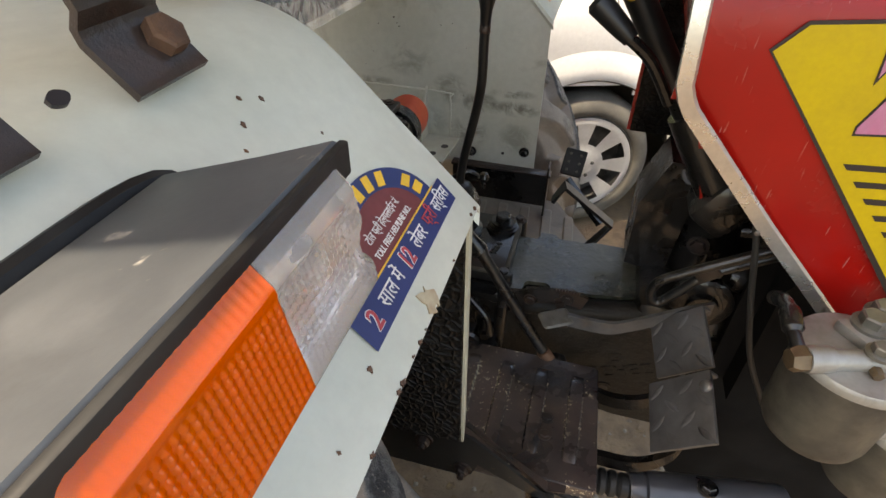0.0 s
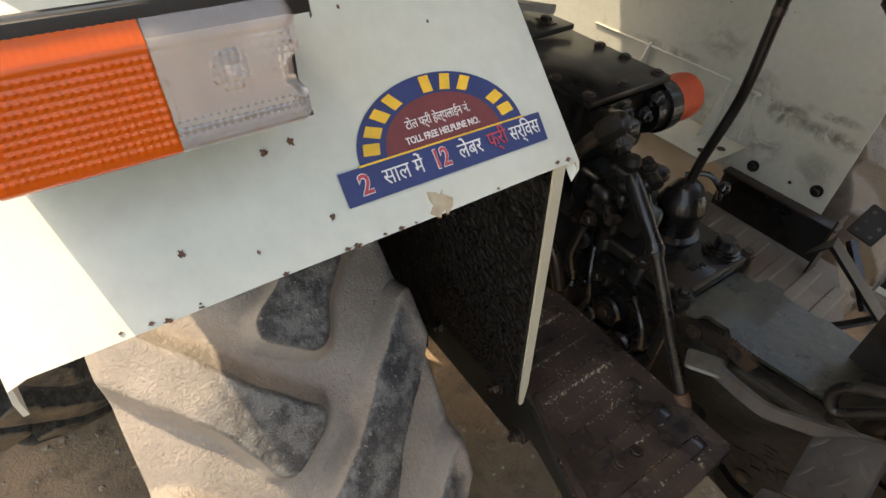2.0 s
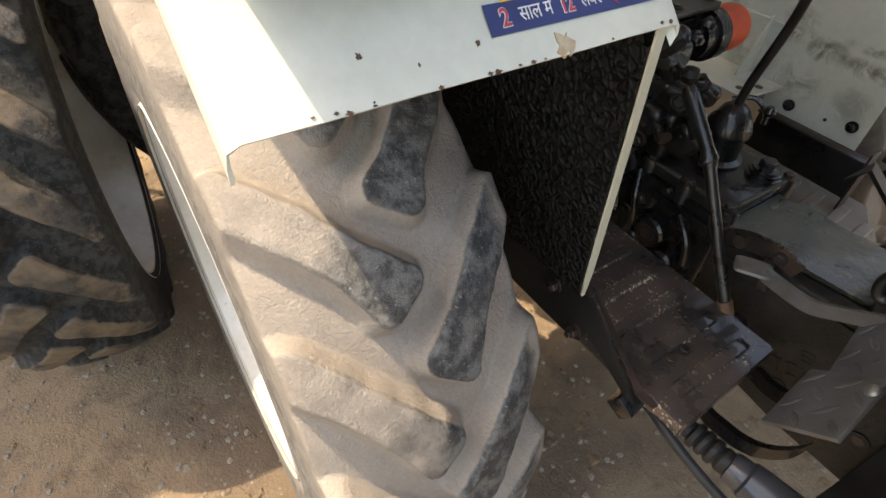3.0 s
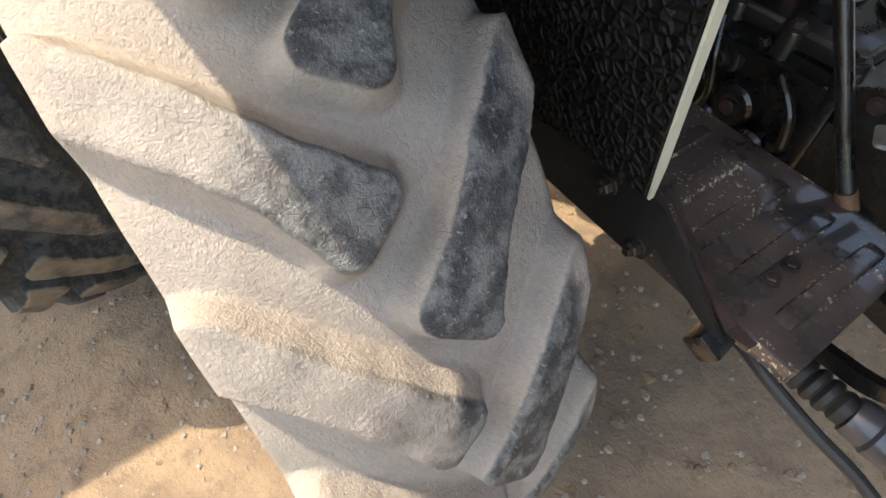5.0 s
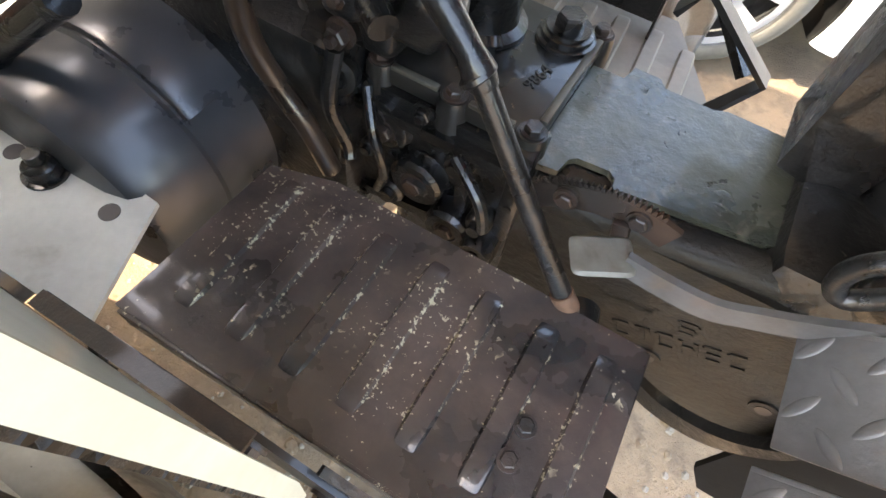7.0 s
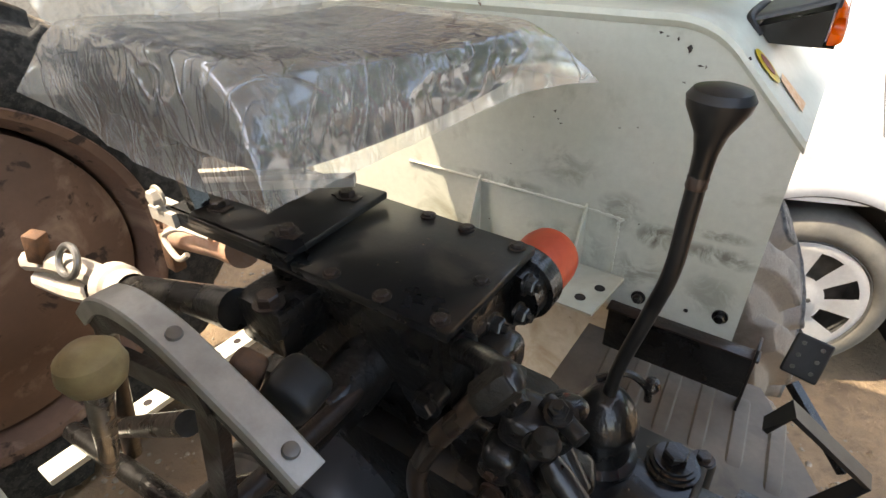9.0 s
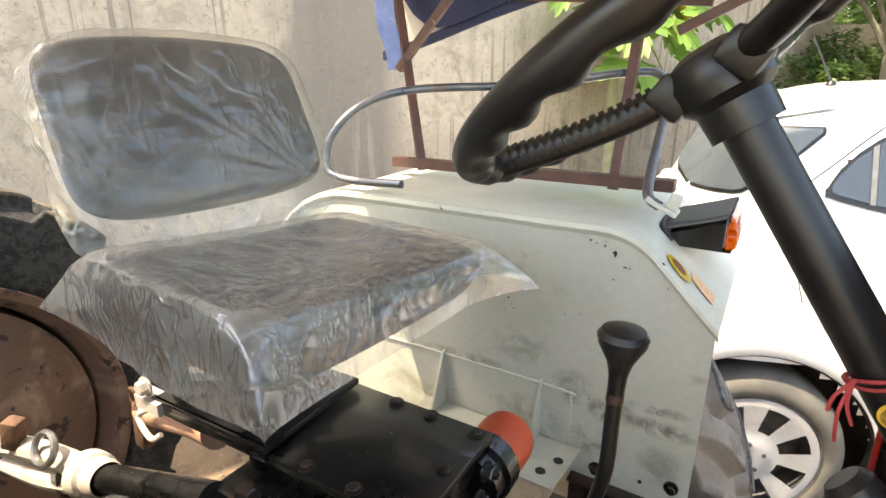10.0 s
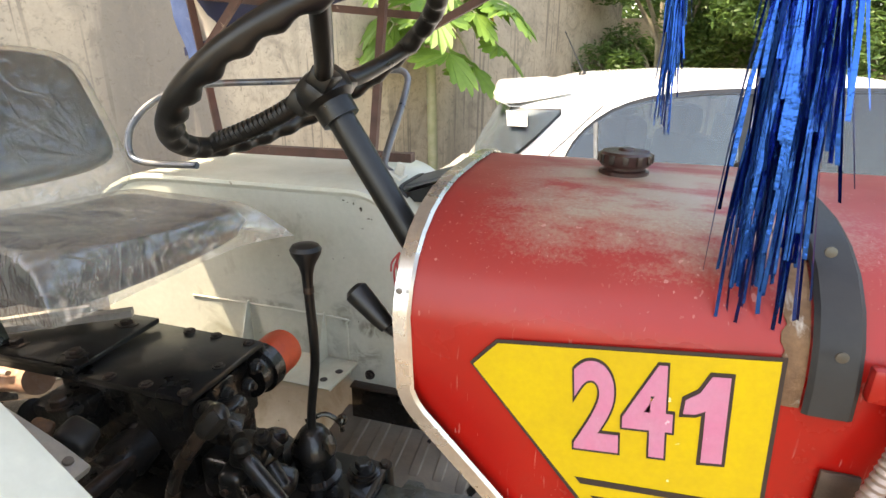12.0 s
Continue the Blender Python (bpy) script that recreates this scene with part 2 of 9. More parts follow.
# matte black for sheets that stand in for shade beside the engine
GAPBLACK = surface("shaded_gap_black", (0.005, 0.005, 0.005), (0.012, 0.0115, 0.011), 12.0, (0.75, 0.92), 0.0, 60, 0.4, 0.002, spec=0.06)
WORNSTEEL = surface("greasy_worn_steel", (0.17, 0.165, 0.14), (0.085, 0.08, 0.066), 20.0, (0.3, 0.5), 0.35, 120, 0.4, 0.0015,
                    stain=((0.05, 0.042, 0.03), 16.0, 0.56, 0.7))


def plain(name, c, rough=0.4, metal=0.0, var=0.25, scale=40.0):
    return surface(name, c, tuple(v * (1 - var) for v in c), scale, (rough, min(1, rough + 0.12)), metal, 180, 0.04, 0.0004)


YELLOW = surface("yellow_decal", (0.50, 0.36, 0.006), (0.44, 0.31, 0.006), 12.0, (0.3, 0.42), 0, 160, 0.03, 0.0004,
                 spots=((0.85, 0.82, 0.6), 48.0, 0.69, 0.05))
PINK = surface("pink_decal", (0.46, 0.15, 0.25), (0.44, 0.19, 0.28), 30.0, (0.3, 0.42), 0, 160, 0.03, 0.0004,
               spots=((0.8, 0.6, 0.62), 60.0, 0.66, 0.08))
DBLACK = plain("black_decal", (0.02, 0.015, 0.015), 0.35)
DBLUE = surface("blue_decal", (0.012, 0.024, 0.10), (0.016, 0.032, 0.13), 20.0, (0.35, 0.45), 0, 140, 0.03, 0.0004,
                spots=((0.35, 0.33, 0.33), 75.0, 0.745, 0.03))
DRED = plain("maroon_decal", (0.17, 0.03, 0.028), 0.4)
DORANGE = plain("orange_yellow_print", (0.85, 0.50, 0.04), 0.4)
DWHITE = plain("white_print", (0.75, 0.75, 0.72), 0.4)
DREDPRINT = plain("red_print", (0.5, 0.06, 0.07), 0.4)


def red_mat():
    """Glossy red enamel, worn through to pale primer along the shoulder of the tank."""
    m, nt, bs = mat_new("red_enamel")
    co = coords(nt)
    big = noise_tex(nt, co, 7.0)
    fine = noise_tex(nt, co, 150.0)
    col = mixc(nt, ramp(nt, big, 0.3, 0.7), (0.31, 0.007, 0.005), (0.25, 0.007, 0.005))
    sep = nt.nodes.new("ShaderNodeSeparateXYZ")
    nt.links.new(co, sep.inputs[0])
    # worn zone: a band in height, stretched along the hood
    zc = mathn(nt, "ABSOLUTE", mathn(nt, "SUBTRACT", sep.outputs[2], 1.550))
    band = ramp(nt, zc, 0.008, 0.062, 1.0, 0.0)
    xb = ramp(nt, mathn(nt, "ABSOLUTE", mathn(nt, "SUBTRACT", sep.outputs[0], 0.46)), 0.08, 0.22, 1.0, 0.0)
    st = nt.nodes.new("ShaderNodeMapping")
    st.inputs["Scale"].default_value = (0.5, 1.0, 1.6)
    nt.links.new(co, st.inputs[0])
    w1 = noise_tex(nt, st.outputs[0], 16.0, 5.0, 0.6)
    w2 = noise_tex(nt, co, 230.0, 3.0, 0.7)
    wear = mathn(nt, "MULTIPLY", mathn(nt, "MULTIPLY", band, xb), ramp(nt, w1, 0.3, 0.55))
    wear = mathn(nt, "ADD", wear, ramp(nt, w2, 0.3, 0.7, -0.16, 0.16))
    wear = ramp(nt, wear, 0.22, 1.0, 0.0, 0.72)
    dull = mathn(nt, "MULTIPLY", ramp(nt, mathn(nt, "SUBTRACT", sep.outputs[2], 1.44), 0.0, 0.06), 0.6)
    col = mixc(nt, dull, col, (0.22, 0.035, 0.030))
    col = mixc(nt, wear, col, (0.30, 0.305, 0.225))
    # thin scratches
    sm = nt.nodes.new("ShaderNodeMapping")
    sm.inputs["Rotation"].default_value = (0.3, 0.5, 0.2)
    sm.inputs["Scale"].default_value = (14.0, 14.0, 1.6)
    nt.links.new(co, sm.inputs[0])
    sc = noise_tex(nt, sm.outputs[0], 7.0, 2.0, 0.5)
    scr = ramp(nt, sc, 0.725, 0.74)
    col = mixc(nt, mathn(nt, "MULTIPLY", scr, 0.3), col, (0.6, 0.36, 0.32))
    s2 = nt.nodes.new("ShaderNodeMapping")
    s2.inputs["Rotation"].default_value = (0.9, -0.4, 0.7)
    s2.inputs["Scale"].default_value = (30.0, 30.0, 1.4)
    nt.links.new(co, s2.inputs[0])
    hair = mathn(nt, "MULTIPLY", ramp(nt, noise_tex(nt, s2.outputs[0], 9.0, 1.0, 0.5), 0.70, 0.72), ramp(nt, w1, 0.42, 0.6))
    col = mixc(nt, mathn(nt, "MULTIPLY", hair, 0.22), col, (0.62, 0.40, 0.34))
    nt.links.new(col, bs.inputs["Base Color"])
    rg = mathn(nt, "ADD", ramp(nt, big, 0.3, 0.7, 0.2, 0.32), mathn(nt, "MULTIPLY", mathn(nt, "MAXIMUM", wear, dull), 0.3))
    nt.links.new(rg, bs.inputs["Roughness"])
    bs.inputs["Specular IOR Level"].default_value = 0.32
    bump(nt, bs, fine, 0.04, 0.0006)
    return m


RED = red_mat()


def tyre_mat(name, radius, dust, deep=1.0, amount=1.0):
    """Rubber dusted in the grooves and worn dark on top of the bars (by distance from the hub)."""
    m, nt, bs = mat_new(name)
    co = coords(nt)
    sep = nt.nodes.new("ShaderNodeSeparateXYZ")
    nt.links.new(co, sep.inputs[0])
    comb = nt.nodes.new("ShaderNodeCombineXYZ")
    nt.links.new(sep.outputs[0], comb.inputs[0])
    nt.links.new(sep.outputs[2], comb.inputs[2])
    ln = nt.nodes.new("ShaderNodeVectorMath")
    ln.operation = "LENGTH"
    nt.links.new(comb.outputs[0], ln.inputs[0])
    big = noise_tex(nt, co, 9.0, 6.0, 0.6)
    mid = noise_tex(nt, co, 45.0, 5.0, 0.65)
    fine = noise_tex(nt, co, 170.0, 5.0, 0.65)
    edge = mathn(nt, "ADD", ln.outputs["Value"], ramp(nt, mid, 0.2, 0.8, -0.004, 0.004))
    # the tread is crowned: allow for the fall of the shoulder
    crown = mathn(nt, "MULTIPLY", mathn(nt, "POWER", mathn(nt, "ABSOLUTE", sep.outputs[1]), 2.0), 0.9)
    edge = mathn(nt, "ADD", edge, crown)
    top = ramp(nt, edge, radius - 0.0085, radius - 0.0045)
    dcol = mixc(nt, ramp(nt, big, 0.3, 0.7), dust, tuple(0.72 * v for v in dust))
    dcol = mixc(nt, ramp(nt, fine, 0.35, 0.75, 0.0, 0.35), dcol, tuple(0.5 * v for v in dust))
    rcol = mixc(nt, ramp(nt, mid, 0.44, 0.58), tuple(deep * v for v in (0.020, 0.022, 0.023)), tuple(deep * v for v in (0.100, 0.102, 0.095)))
    rcol = mixc(nt, ramp(nt, fine, 0.60, 0.68, 0.0, 0.75 * deep), rcol, (0.24, 0.22, 0.18))
    wipe = ramp(nt, big, 0.5, 0.75, 0.0, 0.6)
    f = mathn(nt, "MULTIPLY", mathn(nt, "SUBTRACT", 1.0, top), amount)
    f = mathn(nt, "MAXIMUM", f, mathn(nt, "MULTIPLY", mathn(nt, "MULTIPLY", top, wipe), 0.35))
    # dust lies thicker on the outer ends of the bars
    outer = ramp(nt, mathn(nt, "ADD", sep.outputs[1], ramp(nt, big, 0.3, 0.7, -0.05, 0.05)), -0.03, -0.10, 0.0, 0.8)
    f = mathn(nt, "MAXIMUM", f, mathn(nt, "MULTIPLY", outer, amount))
    # the sidewalls stay black rubber
    wallside = ramp(nt, mathn(nt, "MULTIPLY", sep.outputs[1], -1.0), 0.1575, 0.1625, 1.0, 0.30)
    f = mathn(nt, "MULTIPLY", f, wallside)
    f = mathn(nt, "MULTIPLY", f, ramp(nt, mathn(nt, "ADD", sep.outputs[1], ramp(nt, big, 0.3, 0.7, -0.006, 0.006)), 0.148, 0.156, 1.0, 0.35))
    if deep < 1.0:
        # black tyre with dried mud left on the bars only
        f = mathn(nt, "MULTIPLY", top, ramp(nt, big, 0.44, 0.60, 0.05, 0.85))
    col = mixc(nt, f, rcol, dcol)
    nt.links.new(col, bs.inputs["Base Color"])
    nt.links.new(ramp(nt, top, 0, 1, 0.9, 0.62), bs.inputs["Roughness"])
    # grainy dust with fine crazing in the rubber
    cr = nt.nodes.new("ShaderNodeTexVoronoi")
    cr.feature = "DISTANCE_TO_EDGE"
    cr.inputs["Scale"].default_value = 150.0
    cm = nt.nodes.new("ShaderNodeMapping")
    cm.inputs["Scale"].default_value = (1.0, 0.45, 1.0)
    nt.links.new(co, cm.inputs[0])
    nt.links.new(cm.outputs[0], cr.inputs["Vector"])
    crack = mathn(nt, "MULTIPLY", ramp(nt, cr.outputs["Distance"], 0.0, 0.05, 1.0, 0.0), ramp(nt, big, 0.54, 0.66))
    grit = noise_tex(nt, co, 420.0, 3.0, 0.7)
    hgt = mathn(nt, "ADD", mathn(nt, "MULTIPLY", mid, 0.35), mathn(nt, "MULTIPLY", fine, 0.9))
    hgt = mathn(nt, "ADD", hgt, mathn(nt, "MULTIPLY", grit, 0.5))
    bump(nt, bs, mathn(nt, "SUBTRACT", hgt, mathn(nt, "MULTIPLY", crack, 0.30)), 0.9, 0.0034)
    return m


def glass_mat(name, tint, rough=0.01, ior=1.8, dusty=0.05, dust_or_sky_c=(0.30, 0.29, 0.27)):
    """Thin tinted pane: clear, with a mirror sheen and a little dust, or a painted sky reflection."""
    m, nt, bs = mat_new(name)
    tr = nt.nodes.new("ShaderNodeBsdfTransparent")
    tr.inputs[0].default_value = (*tint, 1)
    gl = nt.nodes.new("ShaderNodeBsdfGlossy")
    gl.inputs["Roughness"].default_value = rough
    fr = nt.nodes.new("ShaderNodeFresnel")
    fr.inputs["IOR"].default_value = ior
    mx = nt.nodes.new("ShaderNodeMixShader")
    nt.links.new(fr.outputs[0], mx.inputs[0])
    nt.links.new(tr.outputs[0], mx.inputs[1])
    nt.links.new(gl.outputs[0], mx.inputs[2])
    bs.inputs["Base Color"].default_value = (*dust_or_sky_c, 1)
    bs.inputs["Roughness"].default_value = 0.9
    dust = nt.nodes.new("ShaderNodeMixShader")
    n = noise_tex(nt, coords(nt), 60.0, 5.0, 0.7)
    nt.links.new(ramp(nt, n, 0.3, 0.75, dusty * 0.6, dusty), dust.inputs[0])
    nt.links.new(mx.outputs[0], dust.inputs[1])
    nt.links.new(bs.outputs[0], dust.inputs[2])
    nt.links.new(dust.outputs[0], nt.nodes["Material Output"].inputs[0])
    return m


def film_mat(name, hem_low, hem_high, veil=1.0):
    """Thin clear polythene: part clear, milky where it hangs loose or creases, with sharp sheen."""
    m, nt, bs = mat_new(name)
    co = coords(nt)
    st = nt.nodes.new("ShaderNodeMapping")
    st.inputs["Scale"].default_value = (1.0, 1.0, 0.6)
    nt.links.new(co, st.inputs[0])
    def creases(stretch, turn, width):
        """Long thin crease lines, drawn out in one direction."""
        mp = nt.nodes.new("ShaderNodeMapping")
        mp.inputs["Scale"].default_value = stretch
        mp.inputs["Rotation"].default_value = (0.3, 0.2, turn)
        nt.links.new(co, mp.inputs[0])
        n = noise_tex(nt, mp.outputs[0], 1.0, 3.0, 0.5, 0.7)
        d = mathn(nt, "ABSOLUTE", mathn(nt, "SUBTRACT", n, 0.5))
        return ramp(nt, d, 0.0, width, 1.0, 0.0)
    lines = mathn(nt, "MAXIMUM", creases((5.0, 17.0, 7.0), 0.5, 0.030), creases((16.0, 5.0, 6.0), 0.2, 0.030))
    lines = mathn(nt, "MAXIMUM", lines, mathn(nt, "MULTIPLY", creases((30.0, 24.0, 9.0), 1.1, 0.035), 0.6))
    soft = noise_tex(nt, co, 7.0, 2.0, 0.45, 0.6)
    big = noise_tex(nt, co, 6.0, 7.0, 0.65)
    sep = nt.nodes.new("ShaderNodeSeparateXYZ")
    nt.links.new(co, sep.inputs[0])
    milk = nt.nodes.new("ShaderNodeBsdfDiffuse")
    milk.inputs[0].default_value = (0.80, 0.79, 0.74, 1)
    tr = nt.nodes.new("ShaderNodeBsdfTransparent")
    tr.inputs[0].default_value = (0.97, 0.97, 0.95, 1)
    # two layers thick along the loose hem
    hem = ramp(nt, sep.outputs[2], hem_low, hem_high, 0.34, 0.0)
    fac = mathn(nt, "ADD", mathn(nt, "MULTIPLY", lines, 0.10), ramp(nt, big, 0.40, 0.66, 0.11 * veil, 0.24 * veil))
    fac = mathn(nt, "ADD", fac, hem)
    mx = nt.nodes.new("ShaderNodeMixShader")
    nt.links.new(fac, mx.inputs[0])
    nt.links.new(tr.outputs[0], mx.inputs[1])
    nt.links.new(milk.outputs[0], mx.inputs[2])
    vo = nt.nodes.new("ShaderNodeTexVoronoi")
    vo.inputs["Scale"].default_value = 13.0
    vm = nt.nodes.new("ShaderNodeMapping")
    vm.inputs["Scale"].default_value = (1.0, 0.5, 0.7)
    vm.inputs["Rotation"].default_value = (0.2, 0.1, 0.7)
    nt.links.new(co, vm.inputs[0])
    nt.links.new(vm.outputs[0], vo.inputs["Vector"])
    hh = mathn(nt, "ADD", mathn(nt, "MULTIPLY", lines, 0.15), mathn(nt, "MULTIPLY", soft, 0.3))
    hh = mathn(nt, "ADD", hh, mathn(nt, "MULTIPLY", vo.outputs["Distance"], 0.10))
    bp = nt.nodes.new("ShaderNodeBump")
    bp.inputs["Strength"].default_value = 1.0
    bp.inputs["Distance"].default_value = 0.0085
    nt.links.new(hh, bp.inputs["Height"])
    gl = nt.nodes.new("ShaderNodeBsdfGlossy")
    gl.inputs["Roughness"].default_value = 0.10
    nt.links.new(bp.outputs[0], gl.inputs["Normal"])
    nt.links.new(bp.outputs[0], milk.inputs["Normal"])
    lw = nt.nodes.new("ShaderNodeLayerWeight")
    nt.links.new(bp.outputs[0], lw.inputs["Normal"])
    gloss = mathn(nt, "ADD", mathn(nt, "MULTIPLY", mathn(nt, "POWER", lw.outputs["Facing"], 2.2), 0.65), 0.10 * veil)
    mg = nt.nodes.new("ShaderNodeMixShader")
    nt.links.new(gloss, mg.inputs[0])
    nt.links.new(mx.outputs[0], mg.inputs[1])
    nt.links.new(gl.outputs[0], mg.inputs[2])
    nt.links.new(mg.outputs[0], nt.nodes["Material Output"].inputs[0])
    return m


FILM = film_mat("clear_polythene", 1.285, 1.345)
BACKFILM = film_mat("clear_polythene_sleeve", 1.39, 1.445, 0.5)


def lens_mat(name, c, trans):
    m, nt, bs = mat_new(name)
    co = coords(nt)
    n = noise_tex(nt, co, 20.0)
    nt.links.new(mixc(nt, ramp(nt, n, 0.3, 0.7), c, tuple(0.85 * v for v in c)), bs.inputs["Base Color"])
    bs.inputs["Transmission Weight"].default_value = trans
    bs.inputs["Roughness"].default_value = 0.06
    bs.inputs["IOR"].default_value = 1.45
    bs.inputs["Specular IOR Level"].default_value = 0.4
    bs.inputs["Coat Weight"].default_value = 0.12
    bs.inputs["Coat Roughness"].default_value = 0.05
    bump(nt, bs, noise_tex(nt, co, 110.0), 0.05, 0.0006)
    return m


AMBER = lens_mat("amber_lens", (0.88, 0.125, 0.0), 0.45)
CLEAR = lens_mat("clear_lens", (0.95, 0.89, 0.84), 0.80)
REFLECT = plain("lamp_reflector", (0.82, 0.80, 0.76), 0.25, 0.35)
CARPAINT = surface("white_car_paint", (0.78, 0.78, 0.76), (0.72, 0.72, 0.70), 3.0, (0.18, 0.26), 0, 60, 0.01, 0.0003, coat=0.6)
CARGLASS = glass_mat("car_glass", (0.55, 0.61, 0.62), 0.005)
# the strong bluish film paints the sky's reflection into the rear glass
REARGLASS = glass_mat("rear_glass", (0.60, 0.68, 0.72), 0.005, 1.5, 0.36, (0.17, 0.22, 0.26))
ALLOY = surface("silver_alloy", (0.80, 0.80, 0.80), (0.70, 0.70, 0.70), 12.0, (0.3, 0.42), 0.12, 90, 0.03, 0.0004)
DUSTYRUBBER = surface("dusty_car_tyre", (0.085, 0.08, 0.07), (0.145, 0.135, 0.115), 12.0, (0.7, 0.9), 0, 90, 0.3, 0.001)
CANVAS = surface("cream_canvas", (0.55, 0.50, 0.42), (0.46, 0.40, 0.33), 5.0, (0.8, 0.95), 0, 300, 0.2, 0.0008,
                 stain=((0.34, 0.27, 0.2), 4.0, 0.6, 0.5))
BLUECLOTH = surface("navy_cloth", (0.008, 0.013, 0.05), (0.013, 0.02, 0.07), 6.0, (0.55, 0.75), 0, 300, 0.2, 0.0008,
                    stain=((0.04, 0.05, 0.10), 7.0, 0.6, 0.5))
BLUEEDGE = surface("faded_blue_binding", (0.03, 0.065, 0.18), (0.07, 0.11, 0.24), 18.0, (0.6, 0.8), 0, 220, 0.3, 0.001,
                   stain=((0.3, 0.32, 0.35), 22.0, 0.62, 0.5))


def foil_mat():
    m, nt, bs = mat_new("blue_foil")
    oi = nt.nodes.new("ShaderNodeNewGeometry")
    col = mixc(nt, oi.outputs["Random Per Island"], (0.004, 0.028, 0.22), (0.03, 0.20, 0.68))
    nt.links.new(col, bs.inputs["Base Color"])
    bs.inputs["Metallic"].default_value = 0.95
    bs.inputs["Roughness"].default_value = 0.16
    bump(nt, bs, noise_tex(nt, coords(nt), 60.0), 0.6, 0.003)
    return m


FOIL = foil_mat()


def leaf_mat(name, c1, c2, trans=0.35):
    m, nt, bs = mat_new(name)
    g = nt.nodes.new("ShaderNodeNewGeometry")
    col = mixc(nt, g.outputs["Random Per Island"], c1, c2)
    n = noise_tex(nt, coords(nt), 25.0)
    col = mixc(nt, ramp(nt, n, 0.35, 0.75, 0.0, 0.3), col, tuple(0.5 * v for v in c1))
    nt.links.new(col, bs.inputs["Base Color"])
    bs.inputs["Roughness"].default_value = 0.5
    tl = nt.nodes.new("ShaderNodeBsdfTranslucent")
    nt.links.new(col, tl.inputs[0])
    mx = nt.nodes.new("ShaderNodeMixShader")
    mx.inputs[0].default_value = trans
    nt.links.new(bs.outputs[0], mx.inputs[1])
    nt.links.new(tl.outputs[0], mx.inputs[2])
    nt.links.new(mx.outputs[0], nt.nodes["Material Output"].inputs[0])
    return m


PAPAYA = leaf_mat("papaya_leaf", (0.13, 0.26, 0.05), (0.24, 0.38, 0.08), 0.5)
PAPAYAYEL = leaf_mat("yellow_leaf", (0.45, 0.36, 0.03), (0.5, 0.25, 0.04), 0.4)
FOLIAGE = leaf_mat("neem_leaf", (0.05, 0.11, 0.025), (0.12, 0.20, 0.045), 0.4)
BARK = surface("bark", (0.20, 0.17, 0.12), (0.30, 0.27, 0.2), 18.0, (0.8, 0.95), 0, 60, 0.6, 0.004)
PAPBARK = surface("papaya_bark", (0.34, 0.33, 0.22), (0.25, 0.27, 0.15), 14.0, (0.7, 0.9), 0, 60, 0.5, 0.003)


def ground_mat():
    m, nt, bs = mat_new("dry_dirt")
    co = coords(nt)
    big = noise_tex(nt, co, 1.6, 6.0, 0.6, 0.4)
    mid = noise_tex(nt, co, 11.0, 7.0, 0.65, 0.3)
    fine = noise_tex(nt, co, 90.0, 5.0, 0.7)
    col = mixc(nt, ramp(nt, big, 0.42, 0.58), (0.24, 0.168, 0.102), (0.14, 0.098, 0.062))
    col = mixc(nt, ramp(nt, mid, 0.50, 0.70, 0.0, 0.75), col, (0.10, 0.072, 0.048))
    col = mixc(nt, ramp(nt, fine, 0.5, 0.85, 0.0, 0.5), col, (0.12, 0.09, 0.06))
    nt.links.new(col, bs.inputs["Base Color"])
    bs.inputs["Roughness"].default_value = 0.95
    bump(nt, bs, mathn(nt, "ADD", mathn(nt, "MULTIPLY", mid, 2.0), fine), 0.7, 0.012)
    return m


